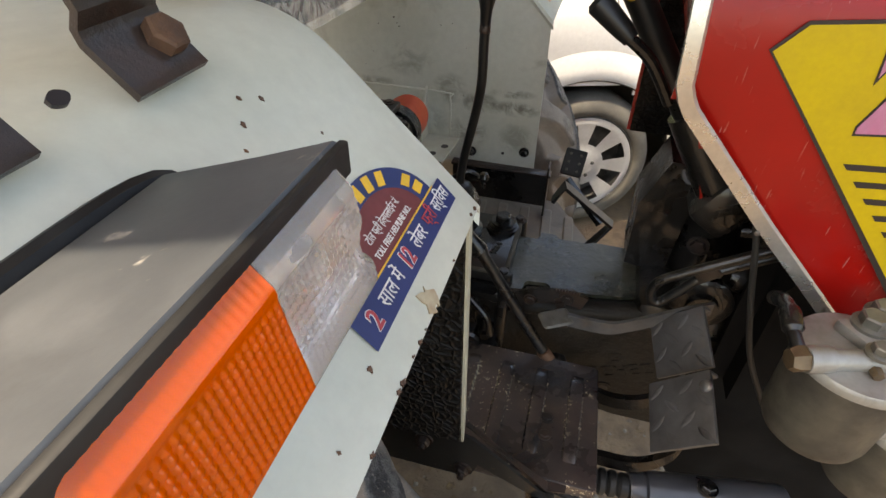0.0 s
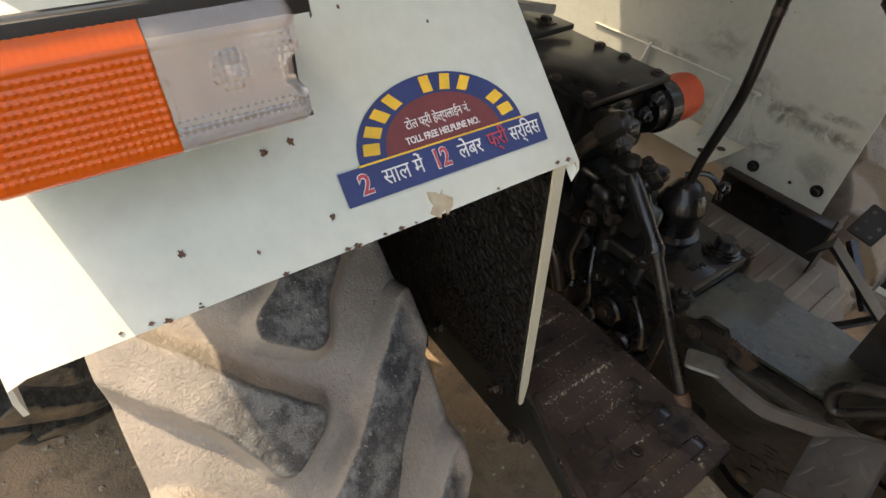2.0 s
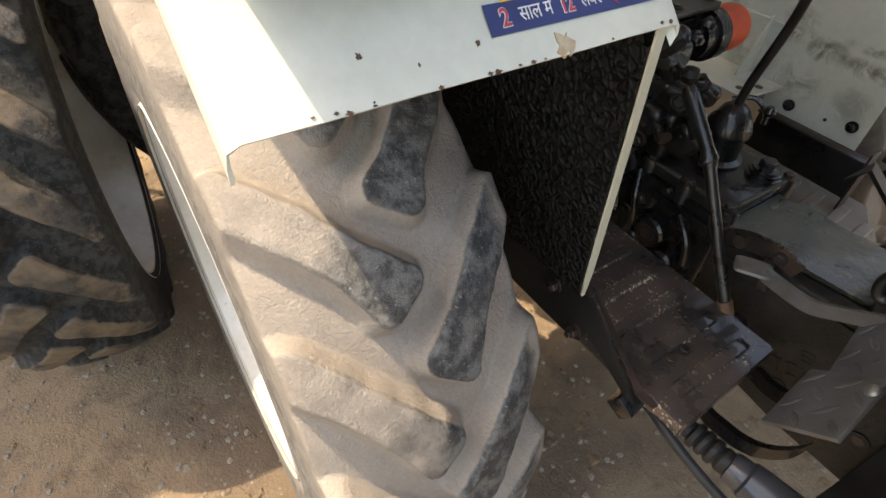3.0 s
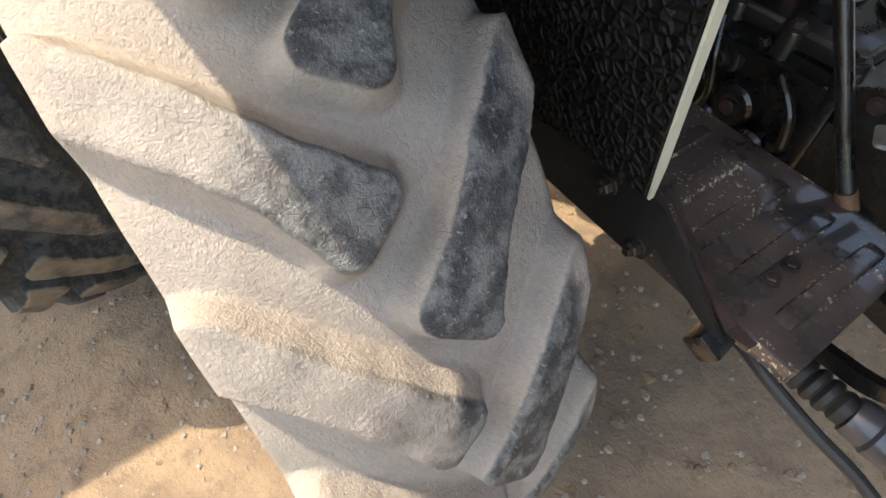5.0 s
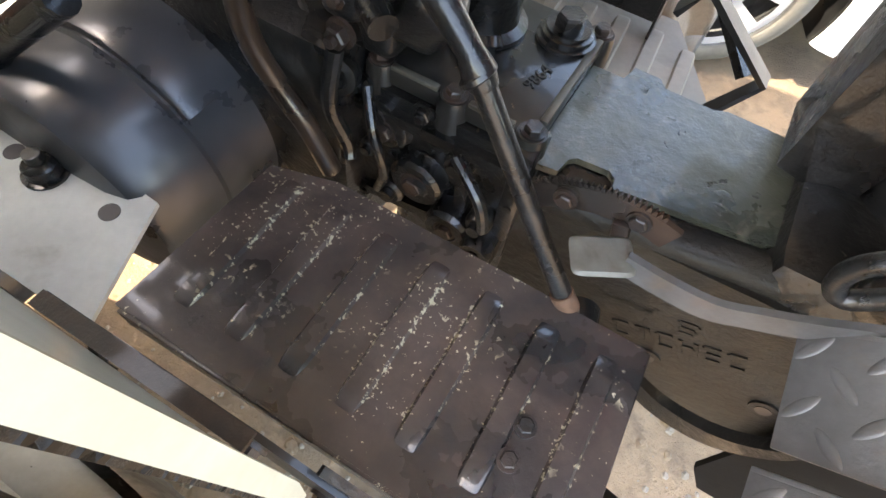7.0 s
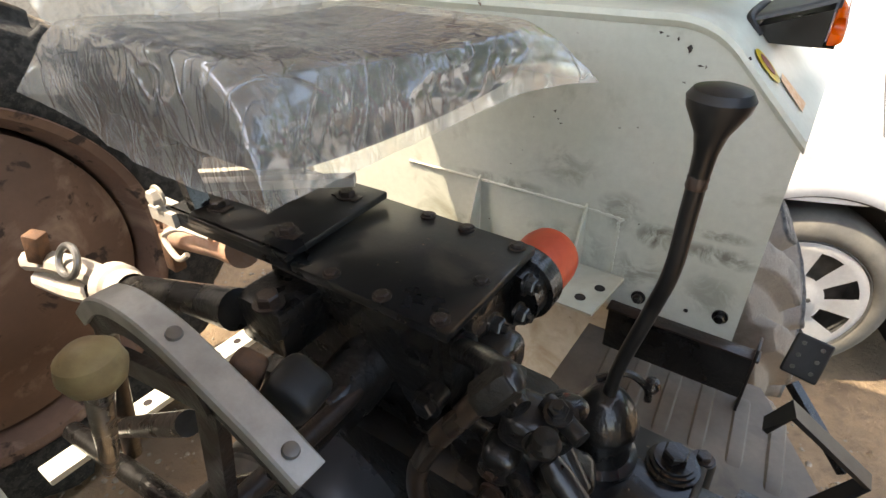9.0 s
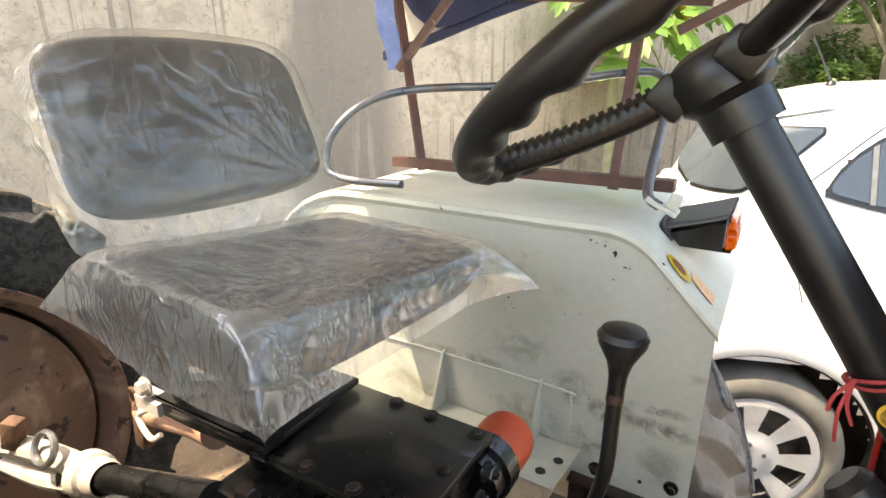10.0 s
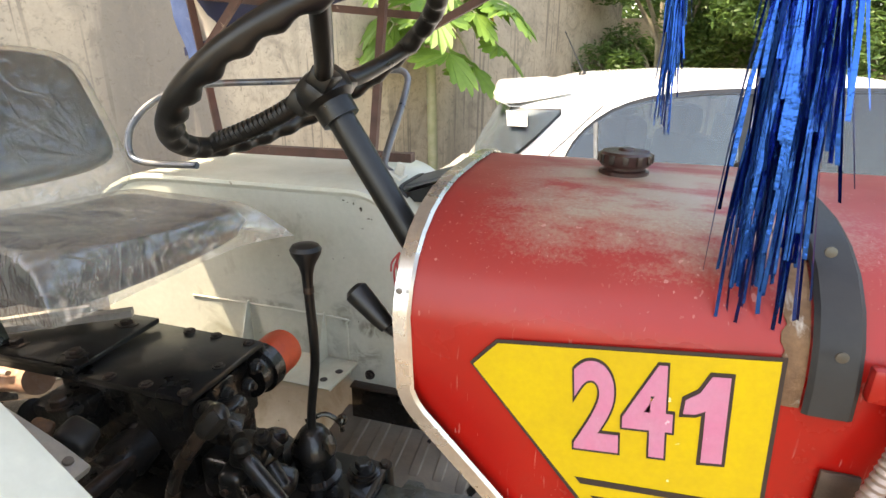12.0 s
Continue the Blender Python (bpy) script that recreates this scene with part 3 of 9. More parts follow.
def plaster_mat():
    m, nt, bs = mat_new("stained_plaster")
    co = coords(nt)
    big = noise_tex(nt, co, 0.9, 6.0, 0.6, 0.3)
    mid = noise_tex(nt, co, 5.0, 7.0, 0.65, 0.4)
    fine = noise_tex(nt, co, 60.0, 6.0, 0.7)
    col = mixc(nt, ramp(nt, big, 0.35, 0.68), (0.46, 0.385, 0.29), (0.36, 0.30, 0.225))
    col = mixc(nt, ramp(nt, mid, 0.45, 0.72, 0.0, 0.55), col, (0.29, 0.25, 0.2))
    # rain streaks run straight down
    st = nt.nodes.new("ShaderNodeMapping")
    st.inputs["Scale"].default_value = (2.6, 2.6, 0.16)
    nt.links.new(co, st.inputs[0])
    sk = noise_tex(nt, st.outputs[0], 1.5, 5.0, 0.6)
    col = mixc(nt, ramp(nt, sk, 0.58, 0.72, 0.0, 0.6), col, (0.16, 0.14, 0.115))
    # one wide dark run below a spout
    sp = nt.nodes.new("ShaderNodeSeparateXYZ")
    nt.links.new(co, sp.inputs[0])
    run = ramp(nt, mathn(nt, "ABSOLUTE", mathn(nt, "SUBTRACT", sp.outputs[0], -1.99)), 0.10, 0.18, 1.0, 0.0)
    run = mathn(nt, "MULTIPLY", run, ramp(nt, sk, 0.40, 0.47, 0.0, 0.8))
    col = mixc(nt, run, col, (0.14, 0.125, 0.11))
    sk2 = noise_tex(nt, co, 3.2, 8.0, 0.7, 1.0)
    col = mixc(nt, ramp(nt, sk2, 0.53, 0.64, 0.0, 0.7), col, (0.20, 0.17, 0.135))
    sk3 = noise_tex(nt, co, 9.0, 8.0, 0.75, 1.4)
    col = mixc(nt, ramp(nt, sk3, 0.54, 0.60, 0.0, 0.55), col, (0.23, 0.20, 0.16))
    col = mixc(nt, ramp(nt, fine, 0.35, 0.75, 0.0, 0.35), col, (0.25, 0.21, 0.16))
    dm = nt.nodes.new("ShaderNodeMapping")
    dm.inputs["Scale"].default_value = (22.0, 22.0, 0.5)
    nt.links.new(co, dm.inputs[0])
    drip = noise_tex(nt, dm.outputs[0], 1.0, 3.0, 0.5)
    zone = noise_tex(nt, co, 0.7, 3.0, 0.5)
    dfac = mathn(nt, "MULTIPLY", ramp(nt, drip, 0.585, 0.61, 0.0, 0.7), ramp(nt, zone, 0.44, 0.52))
    col = mixc(nt, dfac, col, (0.15, 0.13, 0.105))
    speck = noise_tex(nt, co, 26.0, 8.0, 0.8, 0.8)
    col = mixc(nt, ramp(nt, speck, 0.575, 0.60, 0.0, 0.7), col, (0.15, 0.125, 0.10))
    col = mixc(nt, ramp(nt, speck, 0.36, 0.28, 0.0, 0.5), col, (0.56, 0.49, 0.39))
    nt.links.new(col, bs.inputs["Base Color"])
    bs.inputs["Roughness"].default_value = 0.92
    bump(nt, bs, mathn(nt, "ADD", mid, mathn(nt, "MULTIPLY", fine, 0.5)), 0.45, 0.006)
    return m


GROUND = ground_mat()
PLASTER = plaster_mat()
STONE = surface("pebble", (0.17, 0.14, 0.105), (0.27, 0.235, 0.185), 30.0, (0.8, 0.95), 0, 120, 0.3, 0.001, random_tint=0.6)


# ---------------- mesh helpers ----------------
def BM():
    return bmesh.new()


def merge(dst, src):
    vs = [dst.verts.new(v.co) for v in src.verts]
    src.verts.index_update()
    for f in src.faces:
        try:
            nf = dst.faces.new([vs[v.index] for v in f.verts])
            nf.smooth = f.smooth
        except ValueError:
            pass
    src.free()


def box(bm, c, s, rot=None, bevel=0.0, seg=2):
    t = BM()
    bmesh.ops.create_cube(t, size=1.0)
    for v in t.verts:
        v.co = Vector((v.co.x * s[0], v.co.y * s[1], v.co.z * s[2]))
    if bevel > 0:
        bmesh.ops.bevel(t, geom=list(t.edges), offset=min(bevel, 0.49 * min(s)), segments=seg, profile=0.5, affect="EDGES")
    m = Matrix.Translation(c) @ (rot.to_4x4() if rot is not None else Matrix.Identity(4))
    for v in t.verts:
        v.co = m @ v.co
    merge(bm, t)


def eul(rx=0, ry=0, rz=0):
    return Euler([radians(a) for a in (rx, ry, rz)]).to_matrix()


def frame_of(d):
    d = Vector(d).normalized()
    up = Vector((0, 0, 1)) if abs(d.z) < 0.9 else Vector((1, 0, 0))
    u = d.cross(up).normalized()
    return u, u.cross(d).normalized()


def tube(bm, pts, r, seg=10, closed=False, cap=True):
    """Sweeps a circle along pts; r is one radius or one for each point."""
    pts = [Vector(p) for p in pts]
    n = len(pts)
    rs = r if isinstance(r, (list, tuple)) else [r] * n
    rings, u = [], None
    for i, p in enumerate(pts):
        if closed:
            d = pts[(i + 1) % n] - pts[i - 1]
        else:
            d = pts[min(i + 1, n - 1)] - pts[max(i - 1, 0)]
        d.normalize()
        if u is None:
            u = frame_of(d)[0]
        u = (u - d * u.dot(d)).normalized()
        w = d.cross(u).normalized()
        rings.append([bm.verts.new(p + rs[i] * (math.cos(a) * u + math.sin(a) * w)) for a in (2 * math.pi * k / seg for k in range(seg))])
    for i in range(n if closed else n - 1):
        a, b = rings[i], rings[(i + 1) % n]
        for k in range(seg):
            bm.faces.new((a[k], a[(k + 1) % seg], b[(k + 1) % seg], b[k]))
    if cap and not closed:
        bm.faces.new(rings[0][::-1])
        bm.faces.new(rings[-1])


def smooth_path(pts, n=6, closed=False):
    """Catmull-Rom through pts."""
    P = [Vector(p) for p in pts]
    out = []
    m = len(P)
    for i in range(m if closed else m - 1):
        a = P[i - 1] if (closed or i > 0) else P[0]
        b, c = P[i], P[(i + 1) % m]
        d = P[(i + 2) % m] if (closed or i + 2 < m) else P[-1]
        for k in range(n):
            t = k / n
            out.append(0.5 * (2 * b + (c - a) * t + (2 * a - 5 * b + 4 * c - d) * t * t + (3 * b - a - 3 * c + d) * t ** 3))
    if not closed:
        out.append(P[-1])
    return out


def cyl(bm, p0, p1, r0, r1=None, seg=18):
    tube(bm, [p0, p1], [r0, r0 if r1 is None else r1], seg)


def lathe(bm, prof, o=(0, 0, 0), axis=(0, 0, 1), seg=32):
    """Turns (radius, height) pairs about axis through o."""
    o, ax = Vector(o), Vector(axis).normalized()
    u, w = frame_of(ax)
    rings = []
    for r, h in prof:
        if r < 1e-5:
            rings.append([bm.verts.new(o + ax * h)])
        else:
            rings.append([bm.verts.new(o + ax * h + r * (math.cos(a) * u + math.sin(a) * w)) for a in (2 * math.pi * k / seg for k in range(seg))])
    for a, b in zip(rings, rings[1:]):
        for k in range(seg):
            q = [a[k % len(a)], a[(k + 1) % len(a)], b[(k + 1) % len(b)], b[k % len(b)]]
            q = [v for i, v in enumerate(q) if v not in q[:i]]
            if len(q) > 2:
                bm.faces.new(q)


def prism(bm, poly, o, u, v, thick):
    """Extrudes the outline poly (pairs along u and v from o) by thick along u x v."""
    o, u, v = Vector(o), Vector(u).normalized(), Vector(v).normalized()
    n = u.cross(v).normalized() * thick
    a = [bm.verts.new(o + u * x + v * y) for x, y in poly]
    b = [bm.verts.new(q.co + n) for q in a]
    bm.faces.new(a[::-1])
    bm.faces.new(b)
    k = len(a)
    for i in range(k):
        bm.faces.new((a[i], a[(i + 1) % k], b[(i + 1) % k], b[i]))


def grid(bm, rows, thick=0.0, closed=False):
    """A sheet through rows of points; thick gives it depth against its normal."""
    R = [[Vector(p) for p in r] for r in rows]
    nu, nv = len(R), len(R[0])
    top = [[bm.verts.new(p) for p in r] for r in R]
    cv = nv if closed else nv - 1
    for i in range(nu - 1):
        for j in range(cv):
            bm.faces.new((top[i][j], top[i + 1][j], top[i + 1][(j + 1) % nv], top[i][(j + 1) % nv]))
    if thick:
        bot = []
        for i in range(nu):
            row = []
            for j in range(nv):
                du = R[min(i + 1, nu - 1)][j] - R[max(i - 1, 0)][j]
                dv = R[i][(j + 1) % nv if closed else min(j + 1, nv - 1)] - R[i][j - 1 if closed else max(j - 1, 0)]
                row.append(bm.verts.new(R[i][j] - du.cross(dv).normalized() * thick))
            bot.append(row)
        for i in range(nu - 1):
            for j in range(cv):
                bm.faces.new((bot[i][j], bot[i][(j + 1) % nv], bot[i + 1][(j + 1) % nv], bot[i + 1][j]))
        for i in range(nu - 1):
            if not closed:
                bm.faces.new((top[i][0], bot[i][0], bot[i + 1][0], top[i + 1][0]))
                bm.faces.new((top[i][-1], top[i + 1][-1], bot[i + 1][-1], bot[i][-1]))
        for j in range(cv):
            k = (j + 1) % nv
            bm.faces.new((top[0][j], top[0][k], bot[0][k], bot[0][j]))
            bm.faces.new((top[-1][j], bot[-1][j], bot[-1][k], top[-1][k]))


def bar(bm, a, b, w, h):
    a, b = Vector(a), Vector(b)
    d = (b - a).normalized()
    u, v = frame_of(d)
    q = [u * w / 2 + v * h / 2, -u * w / 2 + v * h / 2, -u * w / 2 - v * h / 2, u * w / 2 - v * h / 2]
    grid(bm, [[a + k for k in q], [b + k for k in q]], 0.0, True)
    bm.faces.new([bm.verts.new(a + k) for k in q])
    bm.faces.new([bm.verts.new(b + k) for k in q])


def hexbolt(bm, p, n, r=0.011, h=0.009, washer=True, stud=0.0):
    p, n = Vector(p), Vector(n).normalized()
    if washer:
        cyl(bm, p - n * 0.001, p + n * 0.003, r * 1.35, seg=16)
    tube(bm, [p, p + n * (h * 0.85), p + n * h], [r, r, r * 0.85], 6)
    if stud > 0:
        cyl(bm, p + n * h, p + n * (h + stud), r * 0.5, seg=10)


def finish(bm, name, mat, angle=35.0, loc=None):
    bmesh.ops.recalc_face_normals(bm, faces=list(bm.faces))
    lim = radians(angle)
    for e in bm.edges:
        if len(e.link_faces) == 2:
            e.smooth = e.calc_face_angle(0.0) < lim
    for f in bm.faces:
        f.smooth = True
    me = bpy.data.meshes.new(name)
    bm.to_mesh(me)
    bm.free()
    me.materials.append(mat)
    return me


def thing(name, loc, label, category, group="", kind=""):
    ob = new(name)
    ob.location = loc
    ob.empty_display_size = 0.1
    return tagged(ob, label, category, group, kind)


def adopt(ob, parent):
    ob.parent = parent
    ob.matrix_parent_inverse = Matrix.Translation(-parent.location) if parent.type == "EMPTY" else Matrix.Identity(4)
    return ob


def part(name, bm, material, parent, label="", angle=35.0):
    ob = new(name, finish(bm, name, material, angle))
    adopt(ob, parent)
    return tagged(ob, label)


def lone(name, bm, material, label, category, kind="", group="", angle=35.0):
    return tagged(new(name, finish(bm, name, material, angle)), label, category, group, kind)


def placed(name, mesh, parent, loc, rot=None, label=""):
    """A part with its own origin at loc (world metres)."""
    ob = new(name, mesh)
    m = Matrix.Translation(loc) @ (rot.to_4x4() if rot is not None else Matrix.Identity(4))
    ob.parent = parent
    base = Matrix.Translation(-parent.location) if parent.type == "EMPTY" else Matrix.Identity(4)
    ob.matrix_parent_inverse = base
    ob.matrix_basis = m
    return tagged(ob, label)


def text_mesh(body, size, mat, extrude=0.0006, space=1.0, bold=0.0):
    cu = bpy.data.curves.new("writing", "FONT")
    cu.body, cu.size, cu.extrude, cu.align_x, cu.align_y, cu.space_character = body, size, extrude, "CENTER", "CENTER", space
    cu.offset = bold
    ob = bpy.data.objects.new("writing", cu)
    scene.collection.objects.link(ob)
    bpy.context.view_layer.update()
    me = bpy.data.meshes.new_from_object(ob.evaluated_get(bpy.context.evaluated_depsgraph_get()))
    bpy.data.objects.remove(ob)
    me.materials.clear()
    me.materials.append(mat)
    return me


# ---------------- ground and walls ----------------
def ground_sheet():
    bm = BM()
    def lev(x, y):
        p = Vector((x, y, 0))
        z = 0.012 * (noise.noise(p * 1.7)) + 0.006 * noise.noise(p * 6.0)
        return z - 0.008
    xs = [-60, -20, -8, -5] + [-4 + 0.08 * i for i in range(101)] + [5.5, 9, 20, 60]
    ys = [-60, -20, -8, -4] + [-2.5 + 0.08 * i for i in range(101)] + [7, 10, 20, 60]
    rows = [[(x, y, lev(x, y) if abs(x) < 6 and abs(y) < 8 else -0.008) for y in ys] for x in xs]
    grid(bm, rows)
    return lone("ground", bm, GROUND, "dry trampled brown dirt yard", "ground", "structure", angle=80)


ground_sheet()

WALL_A, WALL_B = Vector((-4.9, -2.7, 0)), Vector((0.17, 7.76, 0))


def yard_wall(name, a, b, h, thick):
    bm = BM()
    d = (b - a)
    n = Vector((-d.y, d.x, 0)).normalized()
    L = d.length
    d = d.normalized()
    ns = int(L / 0.25)
    rows = []
    for i in range(ns + 1):
        p = a + d * (L * i / ns)
        rows.append([p + Vector((0, 0, h * k / 12)) + n * (0.004 * noise.noise(Vector((i * 0.7, k * 0.9, 3.0)))) for k in range(13)])
    grid(bm, rows, -thick)
    return lone(name, bm, PLASTER, "weathered grey-beige plastered compound wall with dark rain streaks", "wall", "structure")


yard_wall("wall_west", WALL_A, WALL_B, 4.0, 0.2)
yard_wall("wall_north", Vector((0.3, 7.95, 0)), Vector((12.5, 8.8, 0)), 2.1, 0.2)


# ---------------- agricultural tyre ----------------
def tyre_mesh(name, R, half, mat, n_lug=20, lug_h=0.036, slant=17.7, phase_in=30.0, phase_out=39.0, sign=1.0, rim_r=0.37, lug_w=0.0245, lip=1.03):
    """Bar-tread tyre about the y axis. phase: degrees of the bar tips on the +y and -y halves."""
    na, nw = 1560, 88
    base = R - lug_h
    step = 2 * math.pi / n_lug
    # flattened carcass: lateral place and fall of the profile
    ws = np.linspace(-1, 1, nw)
    th = np.linspace(0, 2 * math.pi, na, endpoint=False)
    T, W = np.meshgrid(th, ws, indexing="ij")
    Y = W * half
    H = np.zeros_like(T)
    for side, ph in ((1, radians(phase_in)), (-1, radians(phase_out))):
        yy = Y * side
        best = np.full_like(T, 9.0)
        for k in (-1, 0, 1):
            # nearest bar of this side
            rel = (T - ph) * 1.0
            idx = np.round((rel - radians(slant) * np.clip(yy / half, 0, 1)) / step) + k
            t0 = ph + idx * step
            ax, ay = np.zeros_like(T), np.full_like(T, 0.010)
            bx, by = radians(slant) * R * sign, half * 1.05
            px, py = (T - t0) * R, yy
            L = math.hypot(bx, by - 0.010)
            dx, dy = bx / L, (by - 0.010) / L
            along = (px - ax) * dx + (py - ay) * dy
            lat = (px - ax) * dy - (py - ay) * dx
            # club-shaped bar: wider at its blunt nose, its edge a little ragged
            hw = lug_w * (1 + 0.48 * np.exp(-(np.maximum(along, 0) / 0.046) ** 2)) + 0.0011 * np.sin(along * 47 + idx * 2.1) + 0.0005 * np.sin(along * 133 + idx * 3.7)
            qx, qy = np.abs(along - L / 2) - L / 2 + 0.018, np.abs(lat - 0.003 * np.sin(along * 21 + idx)) - hw + 0.018
            dist = np.hypot(np.maximum(qx, 0), np.maximum(qy, 0)) + np.minimum(np.maximum(qx, qy), 0) - 0.018
            best = np.minimum(best, dist)
        h = np.clip(1 - best / 0.017, 0, 1) ** 1.35
        H = np.maximum(H, np.where(best < 0.0015, 1 - 0.05 * np.clip((best + 0.003) / 0.0045, 0, 1) ** 2, np.minimum(h, 0.97)))
    fall = 0.030 * np.abs(W) ** 2.4
    rad = base - fall + lug_h * H * (1 - 0.10 * np.abs(W) ** 4)
    rad = rad + 0.0012 * np.sin(T * 37 + Y * 60) * (1 - H) + 0.0009 * np.sin(T * 83 + Y * 31) * np.sin(Y * 90 + T * 11) * H
    vs, fs = [], []
    for i in range(na):
        c, s = math.cos(th[i]), math.sin(th[i])
        for j in range(nw):
            vs.append((rad[i, j] * c, Y[i, j], rad[i, j] * s))
    # sidewalls: a bulge in to the bead on both sides
    prof = [(0.95, 0.55), (0.80, 1.02), (0.55, 1.04), (0.28, lip), (0.08, lip * 0.95), (0.0, lip * 0.90)]
    side_rows = []
    for sgn in (1, -1):
        rows = []
        edge = nw - 1 if sgn > 0 else 0
        for f, w in prof:
            row = []
            for i in range(na):
                c, s = math.cos(th[i]), math.sin(th[i])
                r = rim_r + f * (base - 0.05 - rim_r)
                if f == 0.95:
                    r = r * 0.35 + rad[i, edge] * 0.65
                    w2 = 1.01
                else:
                    w2 = w
                row.append(len(vs))
                vs.append((r * c, sgn * half * w2, r * s))
            rows.append(row)
        side_rows.append((edge, rows))
    for i in range(na):
        k = (i + 1) % na
        for j in range(nw - 1):
            fs.append((i * nw + j, k * nw + j, k * nw + j + 1, i * nw + j + 1))
    for edge, rows in side_rows:
        prev = [i * nw + edge for i in range(na)]
        for row in rows:
            for i in range(na):
                k = (i + 1) % na
                f = (prev[i], prev[k], row[k], row[i])
                fs.append(f if edge else f[::-1])
            prev = row
    me = bpy.data.meshes.new(name)
    me.from_pydata(vs, [], fs)
    me.materials.append(mat)
    me.polygons.foreach_set("use_smooth", [True] * len(fs))
    me.update()
    return me


def rim_mesh(name, rim_r, half, mat, dish=0.0, disc=True, bolts=True):
    """Steel rim with a dished disc, about the y axis, outside towards -y."""
    bm = BM()
    prof = [(rim_r + 0.020, -half * 1.02), (rim_r + 0.024, -half * 0.99), (rim_r - 0.002, -half * 0.94), (rim_r - 0.03, -half * 0.55),
            (rim_r - 0.035, half * 0.45), (rim_r - 0.005, half * 0.72), (rim_r + 0.010, half * 0.76), (rim_r + 0.008, half * 0.80),
            (rim_r - 0.012, half * 0.72), (rim_r - 0.042, half * 0.45)]
    if disc:
        prof += [(rim_r - 0.045, dish + 0.02), (rim_r - 0.07, dish + 0.015), (rim_r * 0.55, dish), (rim_r * 0.45, dish - 0.015), (rim_r * 0.2, dish - 0.018), (0.0, dish - 0.018)]
    lathe(bm, prof, (0, 0, 0), (0, 1, 0), 72)
    if disc and bolts:
        for k in range(8):
            a = 2 * math.pi * k / 8
            hexbolt(bm, (rim_r * 0.33 * math.cos(a), dish - 0.02, rim_r * 0.33 * math.sin(a)), (0, -1, 0), 0.014, 0.014)
    me = finish(bm, name, mat)
    return me


TYRE = tyre_mat("dusty_tractor_tyre", 0.66, (0.31, 0.266, 0.218))
TYREBLACK = tyre_mat("black_tractor_tyre", 0.64, (0.17, 0.125, 0.08), 0.3, 0.25)
RIMWHITE = surface("white_rim_paint", (0.56, 0.56, 0.52), (0.44, 0.42, 0.36), 9.0, (0.35, 0.5), 0, 80, 0.1,
                   stain=((0.24, 0.17, 0.09), 7.0, 0.56, 0.7), spots=((0.06, 0.05, 0.04), 40.0, 0.71, 0.03))
RIMRUST = surface("rusty_brown_disc", (0.10, 0.055, 0.036), (0.16, 0.09, 0.058), 5.0, (0.6, 0.85), 0, 60, 0.3, 0.002,
                  stain=((0.30, 0.21, 0.15), 6.0, 0.54, 0.8), spots=((0.04, 0.025, 0.018), 14.0, 0.60, 0.06))

# ---------------- the tractor ----------------
CY = 1.02
tractor = thing("tractor", (-0.2, CY, 0.0), "cream and red farm tractor with oily black gearbox, on dirt", "tractor")

W_TYRE = tyre_mesh("rear_tyre", 0.66, 0.158, TYRE)
near_tyre = placed("rear_tyre", W_TYRE, tractor, (-0.48, 0.325, 0.63), None, "dusty worn rear tyre with chevron bars")
near_rim = placed("rim", rim_mesh("rim", 0.37, 0.158, RIMWHITE, 0.03), near_tyre, (0, 0, 0), None, "white painted steel rim with dirt")
far_tyre = placed("rear_tyre", W_TYRE, tractor, (-0.50, 1.735, 0.60), None, "dusty worn rear tyre with chevron bars")
placed("rim", near_rim.data, far_tyre, (0, 0, 0), eul(0, 0, 180), "white painted steel rim with dirt")


def fender_profile(tip, flat_z, back):
    """Points (x, z) of the top sheet from its front lip backwards."""
    x, z = tip
    run = flat_z - z
    pts = [(x, z)]
    a = run - 0.055
    pts.append((x - a, z + a))
    cx, cz, r = x - a, z + a, 0.13
    for k in range(1, 8):
        t = radians(45 * k / 7)
        pts.append((cx - r * (math.sin(radians(45)) - math.sin(radians(45) - t)), cz + r * (math.cos(radians(45) - t) - math.cos(radians(45)))))
    top = pts[-1][1]
    pts.append((back + 0.22, top - 0.005))
    for k in range(1, 8):
        t = radians(70 * k / 7)
        pts.append((back + 0.22 - 0.3 * math.sin(t), top - 0.005 - 0.3 * (1 - math.cos(t))))
    return pts


